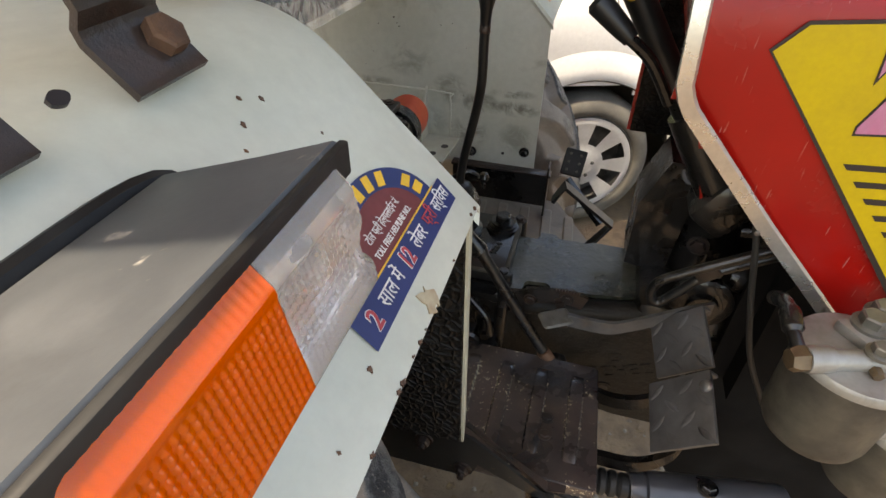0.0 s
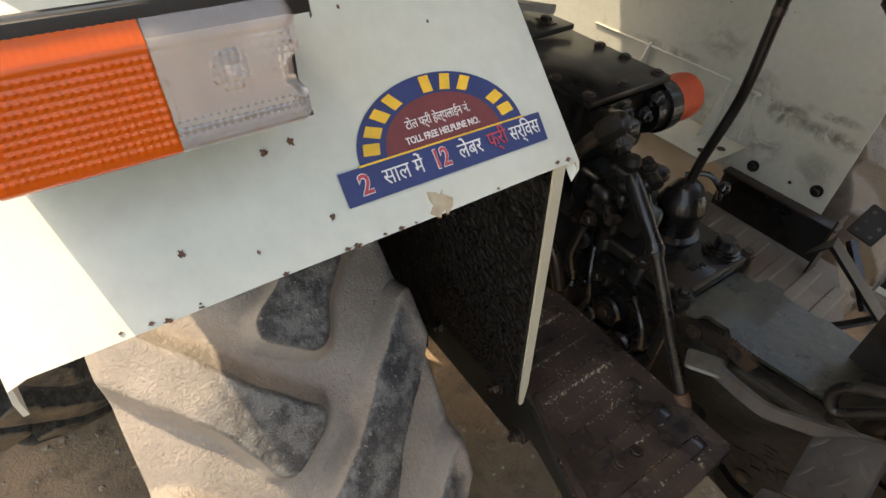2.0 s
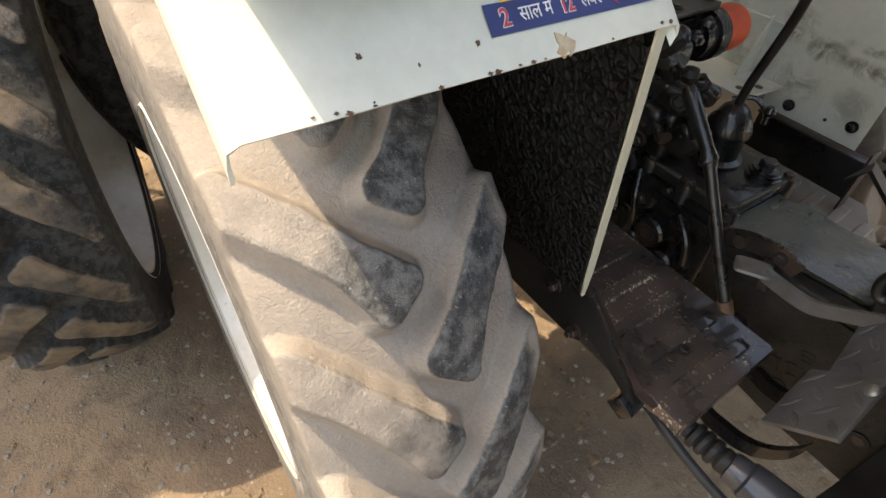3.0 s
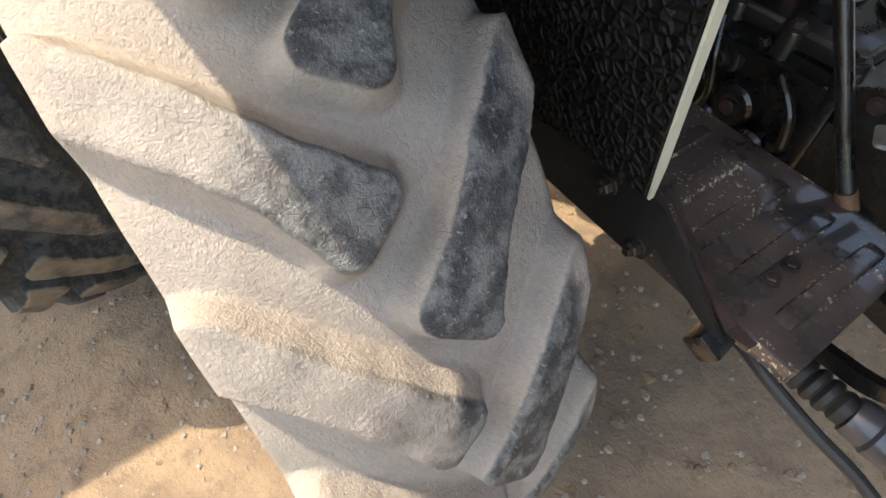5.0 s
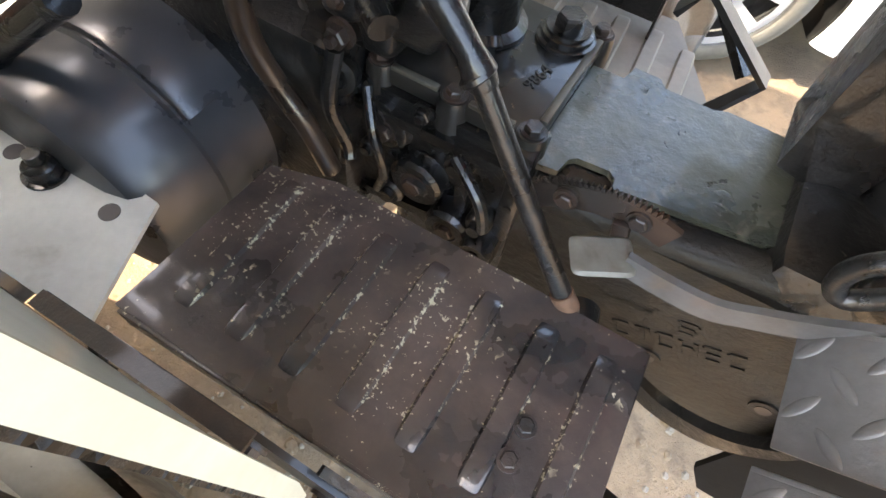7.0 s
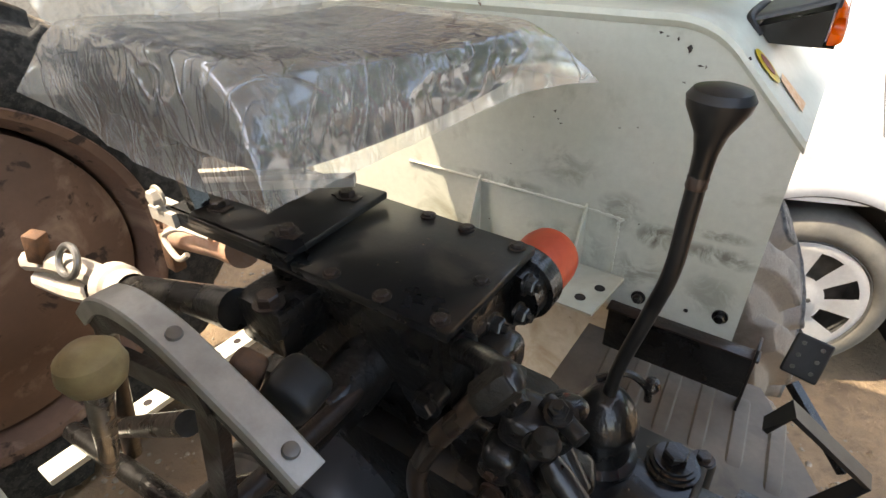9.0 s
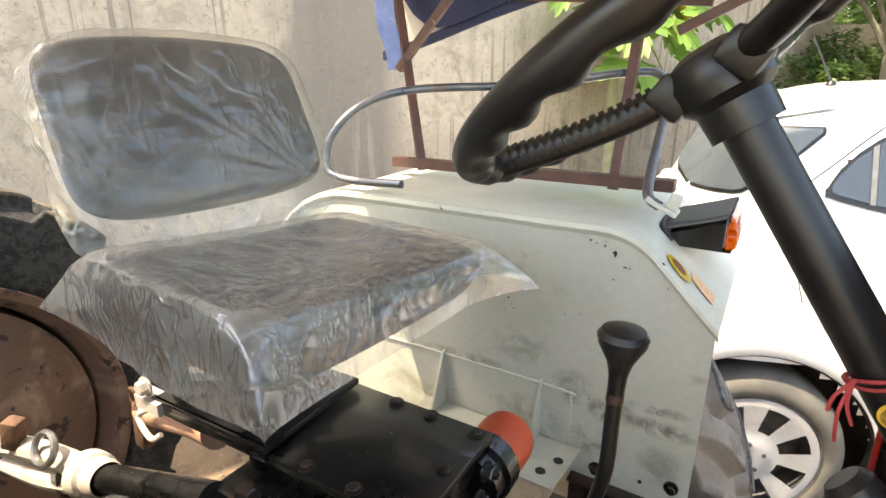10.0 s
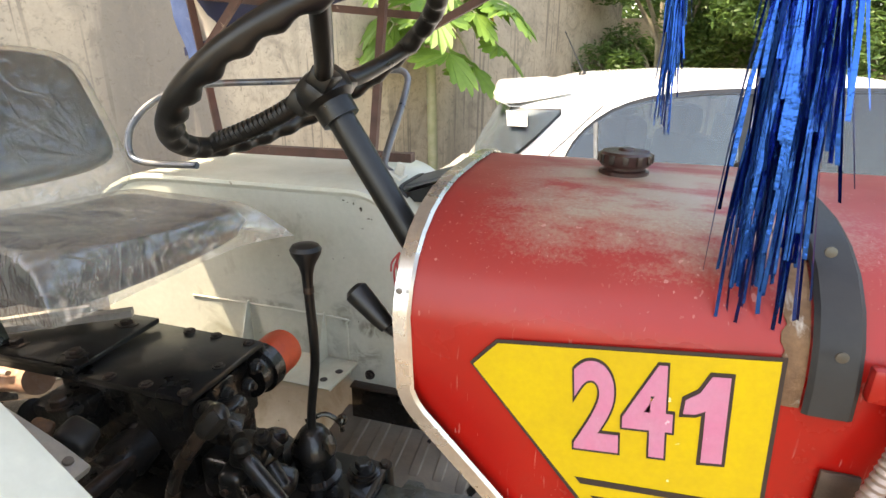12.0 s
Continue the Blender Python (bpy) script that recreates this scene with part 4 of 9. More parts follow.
def fender(tip, flat_z, back, y_in, y_out, wall_low, label, under):
    """Sheet-metal mudguard: top sheet with rolled edges and an inner wall."""
    prof = fender_profile(tip, flat_z, back)
    s = 1.0 if y_out > y_in else -1.0
    bm = BM()
    rows = []
    for x, z in prof:
        row = [(x, y_in - s * 0.000, z - 0.022), (x, y_in - s * 0.006, z - 0.012), (x, y_in - s * 0.004, z - 0.003), (x, y_in + s * 0.006, z)]
        row += [(x, y_in + (y_out - y_in) * k / 6, z + 0.0004 * math.sin(k * 1.9 + x * 9)) for k in range(1, 6)]
        row += [(x, y_out - s * 0.012, z), (x, y_out - s * 0.002, z - 0.004), (x, y_out, z - 0.014), (x, y_out, z - 0.026)]
        rows.append([Vector(p) for p in row])
    if s < 0:
        rows = [r[::-1] for r in rows]
    grid(bm, rows, -0.003)
    sheet = part("fender", bm, CREAM, tractor, label)
    # inner wall: outline in x, z
    wl = BM()
    outline = [(x, z - 0.010) for x, z in prof[:-2]]
    x0 = outline[0][0] - (0.0075 if under else 0.004)
    outline[0] = (x0, outline[0][1] - 0.004)
    tail = [(prof[-2][0], wall_low + 0.05), (-0.80, 0.806), (-0.50, 0.806), (-0.32, wall_low - 0.03)] if under else [(prof[-2][0], wall_low + 0.05), (-0.55, wall_low - 0.01)]
    outline = [(x0, wall_low)] + outline + tail
    lean = 0.062 if under else 0.0
    foot_y = 0.5838 + lean * 0.93 if under else y_in + s * 0.001
    if under:
        outline[0] = outline[1] = (x0 - 0.010, wall_low)
        outline[1] = (x0 - 0.010, prof[0][1] - 0.026)
    prism(wl, [(x, z) for x, z in outline], (0, foot_y, 0), (1, 0, 0), (0, -lean, 1), -0.003 * s)
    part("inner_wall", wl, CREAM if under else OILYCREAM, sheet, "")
    if under:
        bl = BM()
        seal = [(x0, wall_low)] + [(x0, prof[0][1] - 0.018)] + outline[2:-3] + [(-0.80, 0.796), (-0.175, 0.796), (-0.165, wall_low - 0.02)]
        prism(bl, [(x, z - 0.004) for x, z in seal], (0, foot_y - 0.0040, 0), (1, 0, 0), (0, -lean, 1), -0.003 * s)
        part("underseal", bl, UNDER, sheet, "black textured underseal on the inner wall")
    return sheet, prof


near_fender, near_prof = fender((0.058, 1.306), 1.487, -0.98, 0.578, 0.165, 0.93,
                                "cream sheet-steel mudguard with rust pits and a black sealed underside", True)
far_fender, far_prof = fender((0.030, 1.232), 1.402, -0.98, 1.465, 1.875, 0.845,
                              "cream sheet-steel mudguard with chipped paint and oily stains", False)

# cream front edge of the near inner wall
bm = BM()
prism(bm, [(-0.003, -0.012), (0.003, -0.012), (0.0075, 0.03), (0.0085, 0.375), (-0.0035, 0.375), (-0.0045, 0.03)], (0.0515, 0.5845, 0.930), (0, 1, 0), (0, -0.062, 1), 0.003)
part("edge_flange", bm, STRIP, near_fender, "cream painted front edge of the wall")


# ---------------- lamp on a mudguard ----------------
def on_slope(prof, y, d, h=0.0, side=1):
    """A point on a mudguard's sloping face: d metres up from the lip, h proud of it."""
    x, z = prof[0]
    k = math.sqrt(0.5)
    return Vector((x - d * k + h * k, y, z + d * k + h * k))


SL_U, SL_N = Vector((-math.sqrt(0.5), 0, math.sqrt(0.5))), Vector((math.sqrt(0.5), 0, math.sqrt(0.5)))


def lens_block(bm, o, u, lu, lv, depth, cells):
    """Moulded lens facing +x: prismatic face leaning back to a ridge, a fluted top, a screw notch at its outer end. u: along its length."""
    o, u, v, n = Vector(o), Vector(u), Vector((0, 0, 1)), Vector((1, 0, 0))
    nu, nv = cells
    ridge = lv * 0.82
    rows = []
    for i in range(nu + 1):
        row = []
        for j in range(nv + 1):
            p, q = lu * i / nu, lv * j / nv
            h = depth - 0.009 * q / ridge if q < ridge else depth - 0.009 - 0.010 * (q - ridge) / (lv - ridge)
            if q < 0.008:
                h -= (0.008 - q) ** 2 / 0.008
            if p < 0.007:
                h -= (0.007 - p) ** 2 / 0.007
            r = math.hypot(p * 0.9, q - ridge * 0.5)
            h -= 0.030 * min(1.0, max(0.0, (0.0115 - r) / 0.0025))
            if 0.006 < q < ridge - 0.003 and r > 0.013:
                h += 0.0010 * (abs(math.sin(math.pi * i / 4)) * abs(math.sin(math.pi * j / 4)) - 0.5)
            elif q > ridge + 0.002:
                h += 0.00014 * math.cos(2 * math.pi * i / 4)
            row.append(o + u * p + v * q + n * max(h, 0.002))
        rows.append(row)
    flat = [[Vector((o.x, p.y, p.z)) for p in r] for r in rows]
    top = [[bm.verts.new(p) for p in r] for r in rows]
    for i in range(nu):
        for j in range(nv):
            bm.faces.new((top[i][j], top[i + 1][j], top[i + 1][j + 1], top[i][j + 1]))
    ring = [(i, 0) for i in range(nu)] + [(nu, j) for j in range(nv)] + [(i, nv) for i in range(nu, 0, -1)] + [(0, j) for j in range(nv, 0, -1)]
    base = [bm.verts.new(flat[i][j]) for i, j in ring]
    for k in range(len(ring)):
        a, b = ring[k], ring[(k + 1) % len(ring)]
        bm.faces.new((top[a[0]][a[1]], base[k], base[(k + 1) % len(ring)], top[b[0]][b[1]]))
    bm.faces.new(base)


def indicator(parent, y0, y1, front, z0, prof, label, outer, depth=0.030):
    """Amber and clear front lamp on the slope: black wedge tray, two lenses, hood. front: x of the lens's lower edge; outer: the amber end's y."""
    x_lip, z_lip = prof[0]
    length = abs(y1 - y0)
    d = 1.0 if outer == y0 else -1.0
    a, b = min(y0, y1), max(y0, y1)
    H, D = 0.066, depth
    def slope_x(z):
        return x_lip - (z - z_lip)
    bm = BM()
    xb = front - D
    prism(bm, [(xb + 0.012, z0 - 0.0040), (xb + 0.012, z0 - 0.0012), (xb - 0.004, z0 - 0.0015), (xb - 0.004, z0 + 0.050), (slope_x(z0 + 0.018) + 0.001, z0 + 0.018), (slope_x(z0 - 0.0040) + 0.001, z0 - 0.0040)], (0, b + 0.004, 0), (1, 0, 0), (0, 0, 1), length + 0.008)
    lamp = part("indicator_lamp", bm, PLASTIC, parent, label)
    al = length * 0.54
    u = Vector((0, d, 0))
    o = Vector((xb, outer, z0))
    am, cl = BM(), BM()
    lens_block(am, o, u, al - 0.0005, H, D, (88, 68))
    lens_block(cl, o + u * length, -u, length - al, H, D, (76, 68))
    part("amber_lens", am, AMBER, lamp, "amber moulded lens", 60)
    part("clear_lens", cl, CLEAR, lamp, "clear moulded lens", 60)
    bm = BM()
    box(bm, (xb - 0.0022, (a + b) / 2, z0 + H * 0.5), (0.002, length - 0.004, H - 0.008), None, 0.0005)
    part("reflector", bm, REFLECT, lamp, "silvered reflector")
    for q in (0.27, 0.77):
        bm = BM()
        c = o + u * (length * q) + Vector((0.002, 0, H * 0.45))
        lathe(bm, [(0.009, -0.004), (0.008, 0.004), (0.004, 0.010), (0, 0.012)], c, (1, 0, 0), 16)
        part("bulb", bm, REFLECT, lamp)
    # hood: one flat sheet rising forwards, turned down at its ends and front
    vi = BM()
    xs = [(slope_x(z0 + 0.028) + 0.000, z0 + 0.028), (slope_x(z0 + 0.028) + 0.008, z0 + 0.036), (front - 0.058, z0 + 0.056), (front - 0.030, z0 + 0.066), (front - 0.022, z0 + 0.069), (front - 0.020, z0 + 0.066), (front - 0.021, z0 + 0.056)]
    rows = []
    ends = [(-0.0105, 0.008), (-0.010, 0.003), (-0.006, 0.0)]
    ys = [(a + e, dr) for e, dr in ends] + [(a + length * k / 8, 0.0) for k in range(1, 8)] + [(b - e, dr) for e, dr in ends[::-1]]
    for y, dr in ys:
        rows.append([Vector((x, y, z - dr)) for x, z in xs])
    grid(vi, rows, -0.003)
    part("lamp_hood", vi, GREYPLASTIC, lamp, "faded black plastic hood over the lamp")
    # front lip: its black puts the shade of the turned-down face into colour
    bm = BM()
    box(bm, (front - 0.0185, (a + b) / 2, z0 + 0.0605), (0.0045, length + 0.019, 0.016), None, 0.0012)
    part("hood_shade_lip", bm, RUBBER, lamp, "front lip of the hood, coloured black for its shade")
    bm = BM()
    xr, zr = xs[0]
    tube(bm, smooth_path([(xr + 0.02, a - 0.017, zr - 0.02), (xr - 0.001, a - 0.008, zr + 0.001), (xr - 0.004, (a + b) / 2, zr + 0.004), (xr - 0.001, b + 0.008, zr + 0.001), (xr + 0.02, b + 0.017, zr - 0.02)], 6), 0.0065, 8)
    part("gasket", bm, RUBBER, lamp, "black rubber gasket")
    return lamp


indicator(tractor, 0.205, 0.356, 0.058, 1.404, near_prof, "front indicator lamp with amber and clear halves", 0.205)
indicator(tractor, 1.600, 1.755, 0.030, 1.332, far_prof, "front indicator lamp with a dusty black hood", 1.600, 0.020)

# ---------------- hood and fuel tank cowl ----------------
HX0, HX1 = 0.222, 1.75
def cowl_section(x, drop):
    """Half round-shouldered section: from the near lower edge over the top to the far lower edge."""
    pts = []
    yn, yf, zs, zt = 0.772, 1.288, 1.40, 1.549
    pts.append((x, yn + 0.012, drop))
    for k in range(1, 6):
        pts.append((x, yn + 0.012 * (1 - k / 5) ** 2, drop + (zs - drop) * k / 5))
    for k in range(1, 16):
        a = math.pi * k / 16
        c, s = math.cos(a), math.sin(a)
        pts.append((x, CY + 0.01 - 0.258 * math.copysign(abs(c) ** 0.62, c), zs + (zt - zs) * abs(s) ** 0.75))
    for k in range(6):
        pts.append((x, yf - 0.012 * (k / 5) ** 2, zs + (1.083 - zs) * k / 5))
    return pts


def cowl_drop(x):
    if x < 0.237:
        return 1.345
    if x < 0.478:
        return 1.345 + (1.083 - 1.345) * (x - 0.237) / 0.241
    return 1.083


bm = BM()
xs = [HX0 + 0.00, 0.237] + [0.237 + 0.0241 * k for k in range(1, 11)] + [0.55, 0.65, 0.8, 1.0, 1.25, 1.5, HX1]
rows = []
for x in xs:
    sec = cowl_section(x, cowl_drop(x))
    rows.append(sec)
grid(bm, rows, 0.003)
cowl = part("tank_cowl", bm, RED, tractor, "glossy red steel cowl over the fuel tank, paint rubbed off on top")
# dark sheet set just inside the cowl, the red tank end and its round gauge
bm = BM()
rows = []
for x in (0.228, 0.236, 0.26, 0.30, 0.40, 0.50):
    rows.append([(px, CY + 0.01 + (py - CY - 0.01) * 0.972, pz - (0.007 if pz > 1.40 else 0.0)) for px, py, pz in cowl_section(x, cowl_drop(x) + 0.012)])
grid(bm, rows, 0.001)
part("cowl_inner_sheet", bm, UNDER, cowl, "dark sheet inside the cowl")
bm = BM()
prism(bm, [(0.246, 1.425), (0.46, 1.440), (0.46, 1.10), (0.33, 1.12), (0.262, 1.345)], (0, 1.268, 0), (1, 0, 0), (0, 0, 1), 0.30)
tank = part("fuel_tank", bm, RED, tractor, "red painted tank end inside the cowl")
bm = BM()
gn = Vector((-0.72, -0.10, 0.70)).normalized()
lathe(bm, [(0.040, -0.02), (0.042, 0.0), (0.040, 0.008), (0.034, 0.011), (0.028, 0.008), (0.0, 0.007)], (0.256, 1.150, 1.428), gn, 32)
gauge = part("gauge", bm, PLASTIC, tank, "round black gauge")
bm = BM()
lathe(bm, [(0.0425, 0.001), (0.0440, 0.003), (0.0425, 0.006), (0.0405, 0.008)], (0.256, 1.150, 1.428), gn, 32)
part("bezel", bm, TRIM, gauge, "thin bright bezel")
# bright trim along the cowl's rear edge
tr = BM()
low = [(0.478, 0.784, 1.083), (0.355, 0.776, 1.21), (0.241, 0.772, 1.335), (0.230, 0.771, 1.36), (0.2225, 0.771, 1.39)]
path = low[:3] + [(0.232, 0.7705, 1.350), (0.226, 0.770, 1.366)] + [tuple(p) for p in cowl_section(0.221, 1.40)[6:21]]
path = [Vector(p) for p in path]
rows = []
for i, p in enumerate(path):
    d = (path[min(i + 1, len(path) - 1)] - path[max(i - 1, 0)]).normalized()
    rad = Vector((0, p.y - CY, max(0.0, p.z - 1.40) * 2.2)).normalized()
    side = d.cross(rad).normalized()
    rows.append([p - side * 0.004 - rad * 0.001, p - side * 0.004 + rad * 0.004, p + side * 0.010 + rad * 0.004, p + side * 0.012 + rad * 0.001])
grid(tr, rows, 0.0015)
trim = part("edge_trim", tr, TRIM, cowl, "bright metal edge trim")
for p in ((0.355, 0.7690, 1.2015), (0.2260, 0.7665, 1.475)):
    bm = BM()
    lathe(bm, [(0.0034, 0), (0.0034, 0.0008), (0.0018, 0.0014), (0, 0.0014)], p, (0, -1, 0), 12)
    part("trim_screw", bm, STEEL, cowl)

# filler cap
bm = BM()
lathe(bm, [(0.030, 0), (0.030, 0.006), (0.025, 0.008), (0.025, 0.011), (0.029, 0.012), (0.031, 0.016), (0.031, 0.026), (0.028, 0.029), (0.010, 0.030), (0.008, 0.033), (0, 0.034)],
      (0.421, 1.035, 1.547), (0, 0, 1), 40)
cap = part("filler_cap", bm, surface("cap_brown", (0.022, 0.010, 0.009), (0.045, 0.018, 0.015), 40.0, (0.25, 0.4), 0.1, 120, 0.1), tractor, "dark brown ribbed filler cap")
for k in range(12):
    bm = BM()
    a = 2 * math.pi * k / 12
    box(bm, (0.421 + 0.0312 * math.cos(a), 1.035 + 0.0312 * math.sin(a), 1.568), (0.004, 0.007, 0.011), eul(0, 0, math.degrees(a)), 0.001)
    part("grip_rib", bm, RUSTY, cap)

# ---------------- side decal with the model number ----------------
def decal(name, poly, mat, parent, proud, label=""):
    """A flat film on the cowl's side; poly in x, z."""
    b = BM()
    fine = []
    prism(b, poly, (0, 0.7722 - proud, 0), (1, 0, 0), (0, 0, 1), 0.0006)
    return part(name, b, mat, parent, label)


yellow_poly = [(0.299, 1.4075), (0.322, 1.434), (0.552, 1.4575), (0.562, 1.300), (0.553, 1.15), (0.545, 1.12)]
blk = [(0.2955, 1.4085), (0.3205, 1.4375), (0.5555, 1.4615), (0.566, 1.30), (0.556, 1.14), (0.548, 1.105)]
decal("decal_border", blk, DBLACK, cowl, 0.0008, "black outline of the yellow number panel")
decal("decal_panel", yellow_poly, YELLOW, cowl, 0.0016, "scratched yellow number panel")
for k in range(5):
    t = k * 0.0185
    z = 1.302 - t
    decal("decal_stripe", [(0.4035 + t * 0.92, z), (0.536, z + 0.009), (0.536, z + 0.0025), (0.4095 + t * 0.92, z - 0.0065)], DBLACK, cowl, 0.0024)
num_rot = Matrix(((1, 0, 0), (0, 0, -1), (0, 1, 0))) @ eul(0, 0, 5.5) @ Matrix.Diagonal((0.64, 1.0, 1.0))
for ch, nx, nz in (("2", 0.4155, 1.3795), ("4", 0.4600, 1.3845)):
    placed("digit_outline", text_mesh(ch, 0.126, DBLACK, 0.0003, 1.0, 0.0066), cowl, (nx, 0.7694, nz), num_rot, "black outline of the number 241")
    placed("digit", text_mesh(ch, 0.126, PINK, 0.0003, 1.0, 0.0038), cowl, (nx, 0.7686, nz), num_rot, "pink number 241")
one = [(0.4875, 1.3945), (0.4875, 1.4085), (0.4980, 1.4180), (0.5045, 1.4350), (0.5185, 1.4365), (0.5250, 1.3505), (0.5085, 1.3480), (0.5045, 1.4010), (0.4970, 1.3960)]
big_one = [(0.4845, 1.3900), (0.4845, 1.4105), (0.4955, 1.4205), (0.5025, 1.4385), (0.5212, 1.4405), (0.5282, 1.3475), (0.5055, 1.3440), (0.5020, 1.3955), (0.4980, 1.3925)]
decal("digit_outline", big_one, DBLACK, cowl, 0.0024, "black outline of the number 241")
decal("digit", one, PINK, cowl, 0.0032, "pink number 241")

# black strap over the tank with screws, and the rusty seam beside it
bm = BM()
def strap_pt(x, s, out):
    sec = cowl_section(x, 1.40)
    pts = [Vector(p) for p in sec[5:22]]
    f = s * (len(pts) - 1)
    i = min(int(f), len(pts) - 2)
    p = pts[i].lerp(pts[i + 1], f - i)
    rad = Vector((0, p.y - CY, max(0.0, p.z - 1.40) * 2.2)).normalized()
    return p + rad * out
rows = [[strap_pt(0.572, s, 0.006), strap_pt(0.576, s, 0.009), strap_pt(0.604, s, 0.009), strap_pt(0.608, s, 0.006)] for s in [0.022 + 0.978 * k / 30 for k in range(31)]]
grid(bm, rows, -0.005)
strap = part("tank_strap", bm, RUBBER, tractor, "black rubber strap over the tank")
for p in ((0.586, 0.7605, 1.474), (0.582, 0.818, 1.538)):
    bm = BM()
    n = Vector((0, -1, 0.15 if p[2] > 1.5 else 0))
    lathe(bm, [(0.0046, 0), (0.0046, 0.0016), (0.0024, 0.0024), (0, 0.0024)], p, n, 14)
    part("strap_screw", bm, DIRTYALU, strap)
bm = BM()
rows = []
for k in range(22):
    s = 0.025 + k / 64
    a, b = strap_pt(0.5525 + 0.0015 * math.sin(k * 1.7) + 0.0012 * math.sin(k * 4.1), s, 0.0016), strap_pt(0.5715, s, 0.0022)
    rows.append([a, a.lerp(b, 0.5) + Vector((0, -0.001, 0)), b])
grid(bm, rows, -0.002)
part("rust_seam", bm, surface("flaking_rust", (0.17, 0.095, 0.045), (0.085, 0.045, 0.022), 60.0, (0.7, 0.9), 0.0, 130, 0.8, 0.003,
                              stain=((0.6, 0.58, 0.52), 30.0, 0.6, 0.9)), cowl, "flaking rust along the strap")

# ---------------- steering ----------------
col_a, col_b = Vector((0.012, 1.028, 1.640)), Vector((0.285, 1.0, 1.235))
cdir = (col_b - col_a).normalized()
bm = BM()
cyl(bm, col_a + cdir * 0.035, col_b, 0.0200, seg=28)
column = part("steering_column", bm, PLASTIC, tractor, "black painted steering column tube")
bm = BM()
cyl(bm, col_b - cdir * 0.01, col_b + cdir * 0.13, 0.028, 0.034, seg=24)
box(bm, col_b + cdir * 0.15, (0.075, 0.085, 0.09), eul(0, 34, 0), 0.018)
prism(bm, [(0.258, 0.905), (0.332, 0.890), (0.345, 1.06), (0.335, 1.13), (0.292, 1.13), (0.256, 1.04)], (0, 1.165, 0), (1, 0, 0), (0, 0, 1), 0.105)
lathe(bm, [(0.070, 0.0), (0.066, 0.05), (0.058, 0.11), (0.060, 0.15), (0.052, 0.20), (0.0, 0.21)], (0.392, 1.10, 0.89), (0, 0.05, 1), 28)
sbox = part("steering_box", bm, BLACK, tractor, "greasy black steering box")
for q, nn in (((0.352, 1.052, 1.075), (-0.3, -1, 0.2)), ((0.372, 1.040, 0.985), (-0.3, -1, 0.1)), ((0.330, 1.058, 1.115), (-0.2, -1, 0.4))):
    bm = BM()
    hexbolt(bm, q, nn, 0.014, 0.013)
    part("box_bolt", bm, RUSTY, sbox)
n_w = -cdir
hubc = col_a.copy()
u_w = Vector((0, 1, 0)) - n_w * n_w.y
u_w.normalize()
v_w = n_w.cross(u_w).normalized()   # points up the dash


def rim_pt(a, r, h=0.0):
    return hubc + r * (math.cos(a) * u_w + math.sin(a) * v_w) + n_w * h


bm = BM()
NR, NS = 168, 14
RR = 0.203
rings = []
for i in range(NR):
    a = 2 * math.pi * i / NR
    wav = 0.0042 * math.cos(a * 28)
    c = rim_pt(a, RR, 0.028)
    ro = (rim_pt(a, 1.0) - hubc).normalized()
    ring = []
    for k in range(NS):
        b = 2 * math.pi * k / NS
        r = 0.0155
        g = -math.cos(b) * 0.75 - math.sin(b) * 0.65
        if g > 0:
            r += wav * g
        ring.append(bm.verts.new(c + ro * (r * math.cos(b)) + n_w * (r * 0.95 * math.sin(b))))
    rings.append(ring)
for i in range(NR):
    a, b = rings[i], rings[(i + 1) % NR]
    for k in range(NS):
        bm.faces.new((a[k], a[(k + 1) % NS], b[(k + 1) % NS], b[k]))
wheel = part("steering_wheel", bm, PLASTIC, tractor, "black steering wheel with a finger-grip rim", 60)
SP0 = radians(-20)
for j in range(3):
    a = SP0 + j * 2 * math.pi / 3
    bm = BM()
    pts = [rim_pt(a, 0.03, 0.002), rim_pt(a, 0.08, 0.004), rim_pt(a, 0.15, 0.016), rim_pt(a, 0.196, 0.026)]
    tube(bm, smooth_path(pts, 5), 0.0125, 14)
    if j == 1:
        for k in range(17):
            q = rim_pt(a, 0.05 + 0.008 * k, 0.004 + 0.022 * (k / 17) ** 1.6)
            d = (rim_pt(a, 1.0) - hubc).normalized()
            cyl(bm, q - d * 0.0022, q + d * 0.0022, 0.0142, seg=14)
    part("spoke", bm, PLASTIC, wheel, "")
bm = BM()
lathe(bm, [(0.0, 0.022), (0.022, 0.022), (0.034, 0.016), (0.040, 0.0), (0.038, -0.018), (0.029, -0.026), (0.028, -0.05), (0.0, -0.05)], hubc, n_w, 20)
part("wheel_hub", bm, PLASTIC, wheel, "")
for j in range(3):
    a = SP0 + j * 2 * math.pi / 3
    bm = BM()
    box(bm, rim_pt(a, 0.036, 0.0), (0.034, 0.034, 0.03), eul(0, 34, 0), 0.006)
    part("spoke_boss", bm, PLASTIC, wheel, "")

